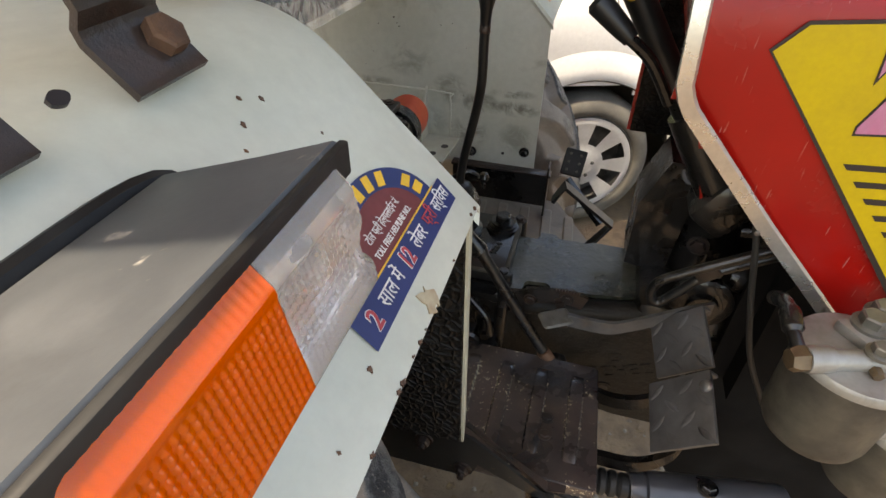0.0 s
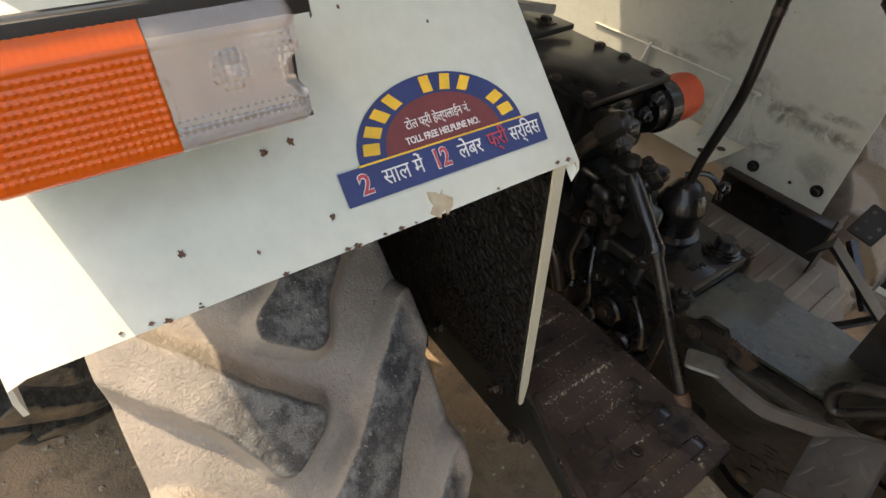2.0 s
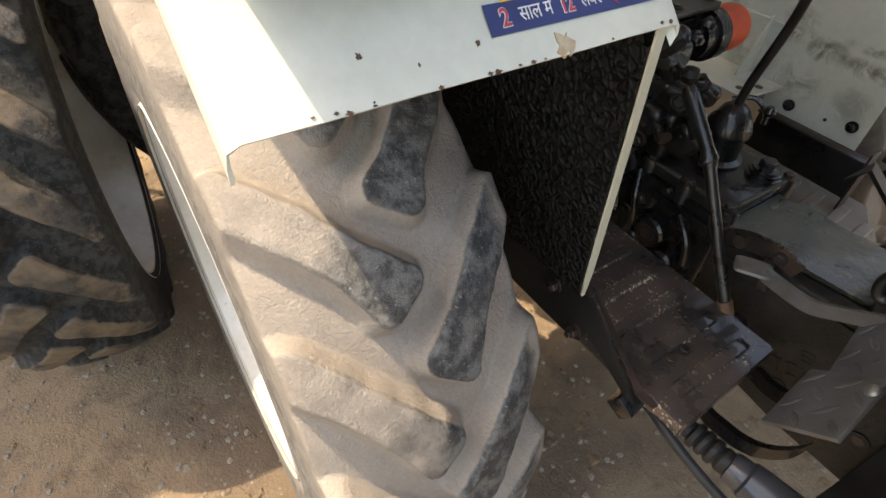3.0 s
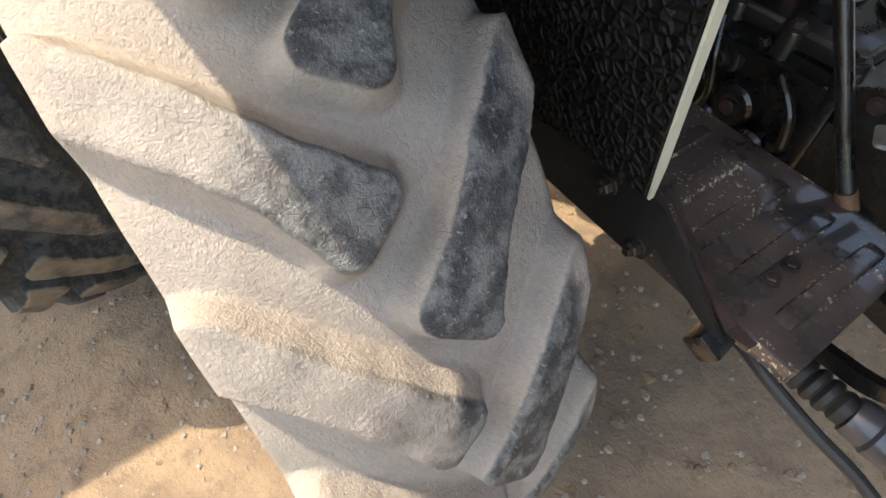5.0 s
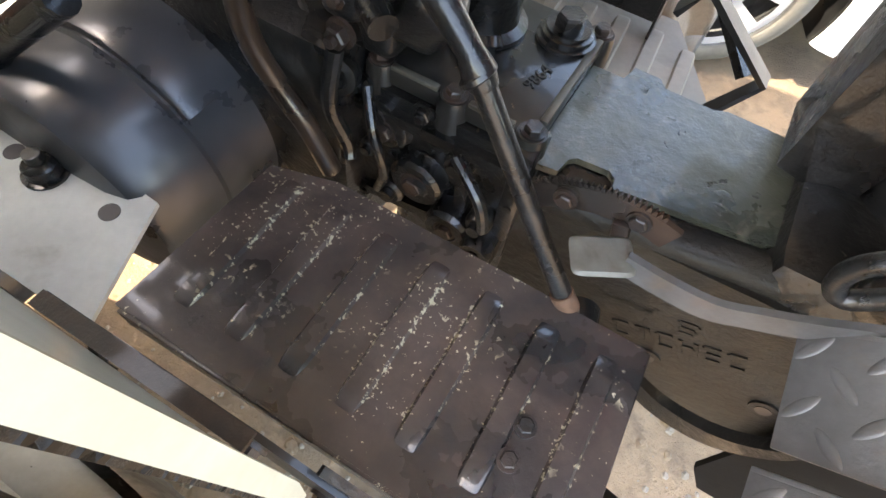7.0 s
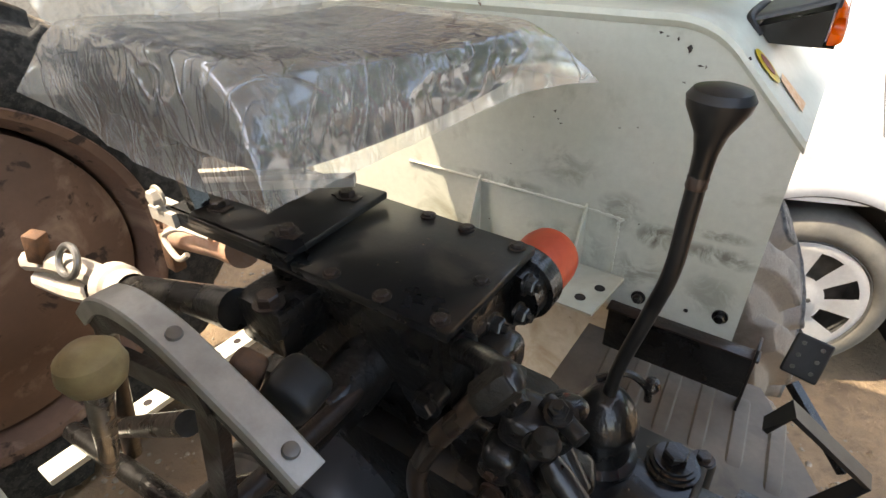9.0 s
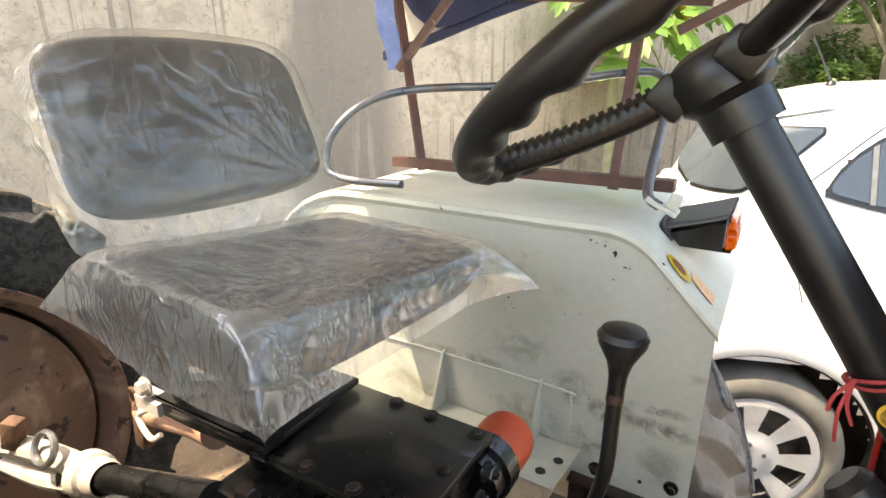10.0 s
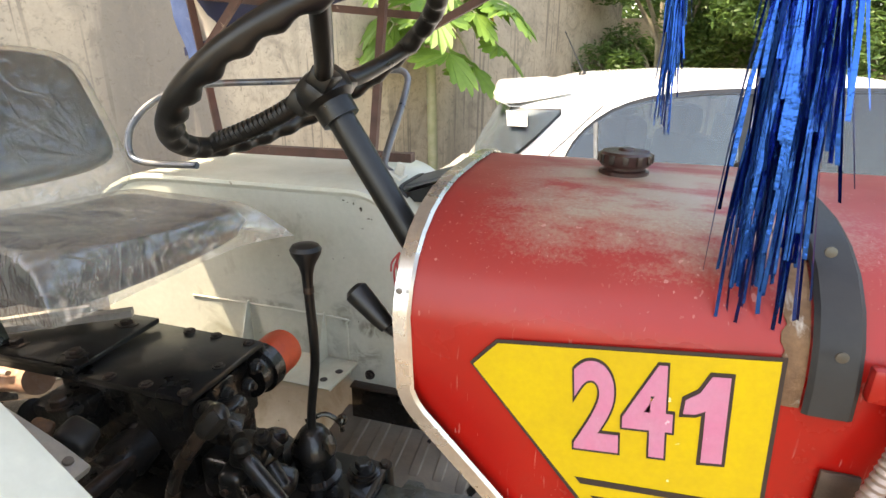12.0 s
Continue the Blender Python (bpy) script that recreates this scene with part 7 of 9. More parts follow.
def bush_tree(base, h, spread, n, seed, label, low=0.5, leaf=0.085):
    rnd = random.Random(seed)
    tr = thing("tree", base, label, "tree", "trees behind the car")
    bm = BM()
    base = Vector(base)
    clumps = []
    tube(bm, smooth_path([base, base + Vector((0.1, 0.05, h * 0.3)), base + Vector((0.02, 0.1, h * 0.6))], 4), [0.11, 0.10, 0.10, 0.10, 0.09, 0.08, 0.07, 0.06, 0.05], 10)
    for k in range(22):
        a = rnd.uniform(0, 6.28)
        z = h * rnd.uniform(low, 1.0)
        q = base + Vector((spread * math.cos(a) * rnd.uniform(0.3, 1), spread * math.sin(a) * rnd.uniform(0.3, 1), z))
        s = base + Vector((0.05, 0.07, min(z, h * rnd.uniform(0.2, 0.55))))
        tube(bm, smooth_path([s, s.lerp(q, 0.5) + Vector((0, 0, 0.15)), q], 4), [0.030 - 0.003 * i for i in range(9)], 6)
        clumps.append((*q, spread * rnd.uniform(0.22, 0.42)))
        clumps.append((*(s.lerp(q, 0.7)), spread * rnd.uniform(0.18, 0.32)))
    part("trunk", bm, BARK, tr)
    leaf_cloud("crown", clumps, n, leaf, FOLIAGE, tr, seed)
    return tr


TL = "leafy green tree behind the parked car, dense small leaves"
bush_tree((1.9, 7.0, 0), 3.6, 1.3, 38000, 1, TL, 0.42, 0.038)
bush_tree((3.3, 6.6, 0), 4.0, 1.4, 42000, 2, TL, 0.42, 0.038)
bush_tree((4.9, 6.3, 0), 3.8, 1.5, 38000, 3, TL, 0.42, 0.038)
bush_tree((6.6, 6.6, 0), 4.4, 1.7, 12000, 4, TL, 0.3)
bush_tree((0.75, 6.9, 0), 3.4, 1.0, 24000, 7, TL, 0.45, 0.038)
bush_tree((1.2, 9.6, 0), 5.2, 1.7, 12000, 5, "tall leafy green tree behind the car", 0.35)
bush_tree((4.0, 9.9, 0), 5.6, 1.9, 12000, 6, "tall leafy green tree behind the car", 0.35)


def papaya(base, top_z):
    tr = thing("papaya_tree", base, "young papaya tree with large lobed green leaves, some yellow", "tree")
    base = Vector(base)
    bm = BM()
    pts = smooth_path([base, base + Vector((0.02, 0, 0.8)), base + Vector((-0.02, 0.02, top_z))], 6)
    tube(bm, pts, [0.05 - 0.0014 * i for i in range(len(pts))], 12)
    part("trunk", bm, PAPBARK, tr)
    rnd = random.Random(8)
    for k in range(34):
        a = k * 2.4 + rnd.uniform(-0.3, 0.3)
        drop = rnd.uniform(-0.45, 0.15)
        s = base + Vector((-0.02, 0.02, top_z - rnd.uniform(0, 0.25)))
        e = s + Vector((math.cos(a) * rnd.uniform(0.3, 0.6), math.sin(a) * rnd.uniform(0.3, 0.6), drop + 0.05))
        bm = BM()
        tube(bm, smooth_path([s, s.lerp(e, 0.55) + Vector((0, 0, 0.08)), e], 4), 0.006, 6)
        stalk = part("leaf_stalk", bm, PAPBARK, tr)
        # lobed blade
        bm = BM()
        out = Vector((math.cos(a), math.sin(a), -0.55)).normalized()
        side = out.cross(Vector((0, 0, 1))).normalized()
        nrm = side.cross(out).normalized()
        R = rnd.uniform(0.24, 0.34)
        ring = []
        n = 63
        for i in range(n):
            t = -2.6 + 5.2 * i / (n - 1)
            lobe = abs(math.cos(t * 3.5 / 2.6 * 1.35))
            r = R * (0.28 + 0.72 * lobe ** 0.8) * (0.78 + 0.22 * math.cos(t * 0.6)) * (1 + 0.10 * math.sin(i * 2.1))
            p = e + out * (r * math.cos(t)) + side * (r * math.sin(t)) - nrm * (0.35 * r * r / R) + Vector((0, 0, 0.01 * math.sin(i)))
            ring.append(bm.verts.new(p))
        c = bm.verts.new(e)
        for i in range(n - 1):
            bm.faces.new((c, ring[i], ring[i + 1]))
        part("leaf", bm, PAPAYAYEL if k in (3, 9, 17) else PAPAYA, tr, "yellowing lobed leaf" if k in (3, 9) else "")


papaya((-0.96, 4.40, 0), 2.18)


# ---------------- tinsel ----------------
def tinsel(name, x, y, z0, z1, n, w, spread, seed, label):
    rnd = random.Random(seed)
    tg = thing(name, (x, y, z0), label, "decoration", "hanging tinsel")
    for k in range(n):
        bm = BM()
        a = rnd.uniform(0, 6.28)
        r = spread * rnd.uniform(0, 1) ** 0.5
        px, py = x + r * math.cos(a) * 0.6, y + r * math.sin(a) * 0.6
        L = (z0 - z1) * (1 - 0.40 * rnd.random() ** 0.9)
        rot, twist = rnd.uniform(0, 3.14), rnd.uniform(-5, 5)
        dx, dy = r * math.cos(a) * 0.5 + rnd.gauss(0.012, 0.009), r * math.sin(a) * 0.5 + rnd.gauss(0, 0.009)
        rows = []
        for i in range(8):
            t = i / 7
            tw = rot + twist * t
            c = Vector((px + dx * t * t + 0.003 * math.sin(t * 9 + k), py + dy * t * t, z0 - L * t))
            h = Vector((math.cos(tw), math.sin(tw), 0)) * w / 2
            rows.append([c - h, c + h])
        grid(bm, rows)
        part("strand", bm, FOIL, tg, "", 60)
    return tg


tinsel("tinsel_garland", 0.517, 0.80, 2.05, 1.478, 250, 0.0033, 0.026, 3, "thick bunch of shiny blue foil tinsel hanging from the canopy")
tinsel("tinsel_garland", 0.488, 1.60, 2.12, 1.515, 80, 0.0032, 0.015, 4, "thin strand of shiny blue foil tinsel hanging from the canopy")


# ---------------- decal on the near mudguard ----------------
def slope_frame(prof, y, d, h):
    """Matrix of a flat decal frame on the slope: local x to +y, local y up the slope, local z off it."""
    o = on_slope(prof, y, d, h)
    m = Matrix((Vector((0, 1, 0)), SL_U, SL_N)).transposed().to_4x4()
    return Matrix.Translation(o) @ m


def slope_poly(name, pts, mat, h, parent, label=""):
    b = BM()
    prism(b, pts, on_slope(near_prof, 0.0, 0.0, h), (0, 1, 0), SL_U, 0.0004)
    return part(name, b, mat, parent, label)


SC = Vector((0.467, 0.050))
def arc_pts(r, n=40, squash=1.0, lo=0.0, hi=math.pi):
    return [(SC.x + r * math.cos(hi - (hi - lo) * k / n), SC.y + r * squash * math.sin(hi - (hi - lo) * k / n)) for k in range(n + 1)]


slope_poly("decal_arch", arc_pts(0.0725, 40, 0.72), DBLUE, 0.0008, near_fender, "navy and maroon helpline sticker, slightly scuffed")
slope_poly("decal_arch", arc_pts(0.0505, 40, 0.72), DRED, 0.0013, near_fender, "maroon half disc of the sticker")
slope_poly("decal_line", [(0.393, 0.0500), (0.541, 0.0488), (0.541, 0.0500), (0.393, 0.0514)], DORANGE, 0.0018, near_fender)
slope_poly("decal_band", [(0.376, 0.026), (0.556, 0.025), (0.557, 0.0485), (0.3765, 0.0505)], DBLUE, 0.0013, near_fender, "navy band of the sticker")
for k in range(11):
    if k in (4, 8):
        continue
    a = math.pi * (0.93 - 0.86 * k / 10.0)
    c = Vector((SC.x + 0.0615 * math.cos(a), SC.y + 0.0615 * 0.72 * math.sin(a)))
    t = Vector((-math.sin(a), math.cos(a) * 0.72)).normalized() * 0.0042
    r = Vector((math.cos(a), math.sin(a) * 0.72)).normalized() * 0.0062
    slope_poly("number_bar", [tuple(c - t - r), tuple(c + t - r), tuple(c + t + r), tuple(c - t + r)][::-1], DORANGE, 0.0014, near_fender)


def slope_text(body, y, d, size, mat, sx=1.0, bold=0.0, lift=0.0):
    me = text_mesh(body, size, mat, 0.0002, 1.0, bold)
    m = slope_frame(near_prof, y, d, 0.0021 + lift)
    ob = new("lettering", me)
    ob.parent = near_fender
    ob.matrix_basis = m @ Matrix.Diagonal((sx, 1, 1, 1))
    return ob


slope_text("TOLL FREE HELPLINE NO.", 0.467, 0.0572, 0.0072, DWHITE, 0.80, 0.00012)
slope_text("टोल फ्री हेल्पलाईन नं.", 0.467, 0.0685, 0.0096, DWHITE, 0.72, 0.0)
slope_text("2", 0.393, 0.0375, 0.0200, DWHITE, 0.9, 0.0009)
slope_text("2", 0.393, 0.0375, 0.0200, DREDPRINT, 0.9, 0.0003, 0.0005)
slope_text("साल में", 0.424, 0.0380, 0.0168, DWHITE, 0.80, 0.0)
slope_text("12", 0.456, 0.0380, 0.0200, DWHITE, 0.75, 0.0009)
slope_text("12", 0.456, 0.0380, 0.0200, DREDPRINT, 0.75, 0.0003, 0.0005)
slope_text("लेबर", 0.483, 0.0380, 0.0168, DWHITE, 0.78, 0.0)
slope_text("फ्री", 0.509, 0.0385, 0.0172, DREDPRINT, 0.75, 0.0, 0.0005)
slope_text("सर्िवस", 0.537, 0.0380, 0.0168, DWHITE, 0.70, 0.0)


# chips and holes in the near mudguard
def slope_disc(name, y, d, r, mat, prof, parent, sq=1.0, h=0.0009):
    b = BM()
    o = on_slope(prof, y, d, h)
    n = 14
    wob = 0.05 if name == "drilled_hole" else 0.45
    vs = [b.verts.new(o + Vector((0, 1, 0)) * (r * math.cos(2 * math.pi * k / n) * (1 + wob * math.sin(k * 2.3 + y * 900))) + SL_U * (sq * r * math.sin(2 * math.pi * k / n) * (1 + wob * math.sin(k * 1.7 + d * 700)))) for k in range(n)]
    lo = [b.verts.new(v.co - SL_N * 0.003) for v in vs]
    b.faces.new(vs)
    for k in range(n):
        b.faces.new((vs[k], lo[k], lo[(k + 1) % n], vs[(k + 1) % n]))
    return part(name, b, mat, parent)


for y, d, r in ((0.269, 0.035, 0.0026), (0.363, 0.025, 0.0024), (0.356, 0.081, 0.003), (0.337, 0.079, 0.0028), (0.44, 0.176, 0.0022), (0.47, 0.182, 0.002), (0.455, 0.19, 0.0016), (0.425, 0.163, 0.0014), (0.372, 0.178, 0.0014), (0.49, 0.14, 0.0012), (0.31, 0.02, 0.0014)):
    slope_disc("rust_chip", y, d, 0.7 * r, RUST, near_prof, near_fender, 1.3)
slope_disc("drilled_hole", 0.364, 0.236, 0.0062, DBLACK, near_prof, near_fender, 0.7)
slope_disc("rust_patch", 0.442, 0.008, 0.008, surface("bare_tan_primer", (0.42, 0.36, 0.24), (0.3, 0.2, 0.12), 60.0, (0.5, 0.7), 0, 120, 0.2), near_prof, near_fender, 1.2)


rnd = random.Random(21)
for k in range(15):
    slope_disc("edge_chip", 0.175 + 0.395 * rnd.random(), 0.001 + 0.004 * rnd.random() ** 2, 0.0008 + 0.0022 * rnd.random() ** 2, RUST, near_prof, near_fender, 0.6)


def fender_foot(y0, y1, bolt_y, bracket):
    """Foot of the bracket: flat on the slope, turned up at its rear into the bar."""
    b = BM()
    rows = []
    for y in (y0, (y0 + y1) / 2, y1):
        rows.append([on_slope(near_prof, y, 0.216, 0.0025), on_slope(near_prof, y, 0.252, 0.003), on_slope(near_prof, y, 0.260, 0.008), on_slope(near_prof, y, 0.263, 0.018), on_slope(near_prof, y, 0.263, 0.022) + Vector((-0.008, 0, 0.012))])
    grid(b, rows, -0.005)
    foot = part("bracket_foot", b, RUSTY, bracket, "rusty black foot of the bracket")
    b = BM()
    hexbolt(b, on_slope(near_prof, bolt_y, 0.238, 0.007), SL_N, 0.0125, 0.010, False)
    part("bracket_bolt", b, RUST, foot, "rusty hexagon bolt head")


b = BM()
rows = []
for y in (0.205, 0.262, 0.34, 0.40, 0.452):
    rows.append([on_slope(near_prof, y, 0.263, 0.022) + Vector((-0.007, 0, 0.011)), on_slope(near_prof, y, 0.263, 0.025) + Vector((-0.014, 0, 0.035)), on_slope(near_prof, y, 0.263, 0.03) + Vector((-0.022, 0, 0.095))])
grid(b, rows, -0.005)
fbracket = part("mounting_bracket", b, RUSTY, near_fender, "rusty black steel bracket bar on two bolted feet")
fender_foot(0.394, 0.452, 0.438, fbracket)
fender_foot(0.262, 0.331, 0.284, fbracket)

# support plate under the near inner wall, bolts and brackets
bm = BM()
prism(bm, [(-0.20, 0.802), (0.05, 0.806), (0.066, 0.815), (0.075, 0.845), (0.172, 0.795), (0.185, 0.802), (0.066, 0.905), (0.003, 0.921), (-0.157, 0.903), (-0.20, 0.898)], (0, 0.602, 0), (1, 0, 0), (0, 0, 1), 0.005)
plate = part("support_plate", bm, BLACKTOP, tractor, "black support plate with rusty bolts")
bm = BM()
rows = [[Vector((0.0565, 0.600, 0.93)), Vector((0.0565, 0.607, 0.93))], [Vector((0.12, 0.605, 0.868)), Vector((0.12, 0.612, 0.866))], [Vector((0.178, 0.608, 0.806)), Vector((0.180, 0.622, 0.806))], [Vector((0.205, 0.614, 0.803)), Vector((0.207, 0.632, 0.803))]]
grid(bm, rows, 0.004)
part("plate_flange", bm, RUSTY, plate)
bm = BM()
bar(bm, (-0.20, 0.594, 0.900), (0.006, 0.594, 0.9215), 0.014, 0.004)
part("plate_lip", bm, RUSTY, plate)
for p in ((-0.006, 0.597, 0.878), (0.053, 0.597, 0.828), (-0.15, 0.597, 0.868)):
    bm = BM()
    hexbolt(bm, p, (0, -1, 0), 0.010, 0.012, True, 0.006)
    part("plate_bolt", bm, RUSTY, plate)
bm = BM()
box(bm, (0.172, 0.602, 0.782), (0.034, 0.036, 0.03), eul(0, 30, 8), 0.003)
part("step_block", bm, BLACK, plate)
bm = BM()
tube(bm, smooth_path([(0.170, 0.640, 0.765), (0.20, 0.632, 0.772), (0.24, 0.622, 0.773), (0.30, 0.625, 0.755), (0.36, 0.64, 0.725), (0.44, 0.66, 0.66), (0.50, 0.68, 0.58)], 5), 0.0075, 10)
part("hose", bm, RUBBER, tractor, "black rubber hose")
bm = BM()
lathe(bm, [(0.0, 0.0), (0.024, 0.002), (0.026, 0.010), (0.026, 0.026), (0.030, 0.030), (0.031, 0.24), (0.028, 0.250), (0.0, 0.252)], (0.31, 0.705, 0.712), (1.0, 0.17, -0.01), 28)
cylob = part("hydraulic_cylinder", bm, DARKBLUE, tractor, "black hydraulic cylinder with a corrugated boot")
bm = BM()
lathe(bm, [(0.0, 0.0), (0.016, 0.001), (0.016, 0.046), (0.022, 0.050), (0.022, 0.058), (0.017, 0.061), (0.022, 0.066), (0.022, 0.073), (0.017, 0.077), (0.022, 0.082), (0.022, 0.090), (0.017, 0.094), (0.021, 0.100), (0.020, 0.112)], (0.20, 0.70, 0.712), (1.0, 0.05, 0.0), 22)
part("corrugated_boot", bm, RUBBER, cylob, "black corrugated rubber boot")
bm = BM()
hexbolt(bm, (0.43, 0.72, 0.742), (0, 0, 1), 0.012, 0.012)
part("cylinder_union", bm, BLACK, cylob)

# ---------------- gearbox side detail ----------------
bm = BM()
prism(bm, [(-0.15, 0.70), (0.045, 0.70), (0.045, 0.89), (-0.15, 0.89)], (0, 0.945, 0), (1, 0, 0), (0, 0, 1), 0.010)
side = part("gearbox_side", bm, BLACK, gearbox, "oily black side cover")
for (x, z, r, l) in ((-0.12, 0.86, 0.020, 0.016), (-0.02, 0.845, 0.017, 0.022), (-0.06, 0.79, 0.024, 0.028), (0.02, 0.78, 0.016, 0.035), (-0.10, 0.75, 0.018, 0.03), (0.03, 0.865, 0.013, 0.012), (-0.135, 0.80, 0.012, 0.02), (-0.02, 0.74, 0.020, 0.018)):
    bm = BM()
    lathe(bm, [(r, 0), (r, l * 0.6), (r * 0.8, l * 0.75), (r * 0.55, l * 0.75), (r * 0.5, l), (0, l)], (x, 0.936, z), (0, -1, 0), 20)
    part("boss", bm, BLACK, side)
for (x, z) in ((-0.145, 0.885), (-0.07, 0.885), (-0.145, 0.71), (0.035, 0.71), (0.045, 0.82), (-0.04, 0.71)):
    bm = BM()
    hexbolt(bm, (x, 0.935, z), (0, -1, 0), 0.010, 0.010, True, 0.004)
    part("side_bolt", bm, BLACK, side)
for pts, r in (([(-0.13, 0.92, 0.90), (-0.11, 0.90, 0.86), (-0.10, 0.905, 0.80), (-0.12, 0.92, 0.74)], 0.006), ([(-0.02, 0.915, 0.87), (0.02, 0.90, 0.84), (0.03, 0.905, 0.79)], 0.007),
               ([(-0.15, 0.90, 0.95), (-0.16, 0.895, 0.88), (-0.15, 0.905, 0.82), (-0.145, 0.90, 0.80)], 0.009)):
    bm = BM()
    tube(bm, smooth_path(pts, 6), r, 10)
    part("oil_pipe", bm, BLACK, gearbox)
# flat lever brackets with an eye, round side covers and webs
for x, top in ((-0.205, 0.895), (-0.168, 0.905)):
    bm = BM()
    box(bm, (x, 0.918, top - 0.11), (0.012, 0.026, 0.22), eul(0, 6, 0), 0.002)
    br = part("lever_bracket", bm, BLACK, gearbox, "flat black lever bracket")
    bm = BM()
    lathe(bm, [(0.020, -0.008), (0.020, 0.008), (0.012, 0.010), (0.010, 0.004), (0.0, 0.004)], (x + 0.01, 0.914, top), (0.2, -1, 0.2), 20)
    part("bracket_eye", bm, BLACK, br)
for x, z, r, l in ((-0.066, 0.790, 0.034, 0.020), (-0.015, 0.748, 0.030, 0.030), (-0.110, 0.845, 0.026, 0.012), (0.030, 0.745, 0.022, 0.040)):
    bm = BM()
    lathe(bm, [(r * 1.1, 0), (r, l * 0.3), (r, l * 0.8), (r * 0.85, l), (r * 0.55, l), (r * 0.5, l * 0.85), (0, l * 0.85)], (x, 0.934, z), (0, -1, 0), 24)
    sc = part("side_cap", bm, BLACK, gearbox, "round oily side cap")
    bm = BM()
    hexbolt(bm, (x, 0.934 - l * 0.85, z), (0, -1, 0), r * 0.38, 0.010)
    part("cap_bolt", bm, RUSTY, sc)
for x0, z0, x1, z1 in ((-0.15, 0.865, 0.03, 0.870), (-0.14, 0.72, -0.02, 0.735), (-0.015, 0.86, -0.005, 0.72)):
    bm = BM()
    bar(bm, (x0, 0.930, z0), (x1, 0.930, z1), 0.014, 0.014)
    part("casting_web", bm, BLACK, gearbox)
for x, z in ((-0.100, 0.800), (-0.012, 0.858), (-0.002, 0.857)):
    bm = BM()
    tube(bm, [Vector((x, 0.9335, z)) + Vector((0.011 * math.cos(q), -0.0005, 0.008 * math.sin(q))) for q in [2 * math.pi * k / 16 for k in range(16)]], 0.0018, 6, True)
    part("cast_ring", bm, CAST, gearbox)
# flange between gearbox and clutch housing, with lettering bars in relief
bm = BM()
box(bm, (0.045, 0.946, 0.80), (0.022, 0.045, 0.21), None, 0.004)
part("flange", bm, BLACK, gearbox)
def cast_bars(x0, z0, x1, z1, n, h, shapes):
    """A row of n raised cast marks between two points of the housing side, each of a few plain bars."""
    a, b = Vector((x0, 0.9315, z0)), Vector((x1, 0.9315, z1))
    d = (b - a).normalized()
    up = Vector((-d.z, 0, d.x))
    w = (b - a).length / n * 0.66
    for k in range(n):
        o = a.lerp(b, (k + 0.5) / n)
        bm = BM()
        for u0, v0, u1, v1 in shapes[k % len(shapes)]:
            bar(bm, o + d * (u0 * w) + up * (v0 * h), o + d * (u1 * w) + up * (v1 * h), h * 0.2, 0.005)
        part("cast_bar", bm, CAST, clutch_side)


LEFT, RIGHT, LOW, HIGH, MID = (-0.5, 0, -0.5, 1), (0.5, 0, 0.5, 1), (-0.5, 0, 0.5, 0), (-0.5, 1, 0.5, 1), (-0.5, 0.5, 0.5, 0.5)
cast_bars(0.186, 0.750, 0.243, 0.764, 6, 0.010, [(LEFT, MID), (LEFT, RIGHT, MID), (LEFT, HIGH)])
cast_bars(0.214, 0.692, 0.352, 0.752, 6, 0.024, [(LEFT, LOW, HIGH), (HIGH, (0, 0, 0, 1)), (LEFT, LOW, HIGH), (LEFT, RIGHT, MID), (LEFT, LOW, HIGH, MID)])
cast_bars(0.262, 0.756, 0.290, 0.764, 1, 0.020, [(LEFT, RIGHT, LOW, HIGH, MID)])
for x, z in ((0.267, 0.678), (0.40, 0.70), (0.50, 0.72)):
    bm = BM()
    cyl(bm, (x, 0.9325, z), (x, 0.928, z), 0.016, seg=20)
    part("housing_boss", bm, CAST, clutch_side)
    bm = BM()
    cyl(bm, (x, 0.928, z), (x, 0.9272, z), 0.009, seg=16)
    part("bolt_hole", bm, DBLACK, clutch_side)
bm = BM()
lathe(bm, [(0.05, 0), (0.05, 0.012), (0.044, 0.016), (0.026, 0.017), (0.024, 0.028), (0, 0.028)], (0.374, 0.925, 0.958), (0, -1, 0), 28)
part("shaft_cover", bm, BLACK, clutch_side, "round greasy shaft cover")
bm = BM()
tube(bm, smooth_path([(0.06, 0.945, 0.852), (0.15, 0.950, 0.857), (0.22, 0.955, 0.860), (0.31, 0.962, 0.868)], 5), 0.022, 16)
part("cross_tube", bm, CAST, clutch_side)
# hand-brake sector with fine teeth, pawl, foot lever and hook rod
bm = BM()
SEC = Vector((0.155, 0.905, 0.800))
for k in range(27):
    a = radians(80 + 2.1 * k)
    prism(bm, [(-0.0024, 0.0), (0.0024, 0.0), (0.0007, 0.0058), (-0.0010, 0.0058)], SEC + Vector((math.cos(a), 0, math.sin(a))) * 0.1355 + Vector((0, 0.0025, 0)), (math.sin(a), 0, -math.cos(a)), (math.cos(a), 0, math.sin(a)), 0.005)
rows = []
for k in range(21):
    a = radians(72 + 66 * k / 20)
    d = Vector((math.cos(a), 0, math.sin(a)))
    rows.append([SEC + d * r + Vector((0, y, 0)) for r, y in ((0.108, -0.003), (0.136, -0.003), (0.136, 0.003), (0.108, 0.003))])
grid(bm, rows, 0.0, True)
sector = part("toothed_sector", bm, DARKPIPE, tractor, "rusty toothed sector of the hand brake")
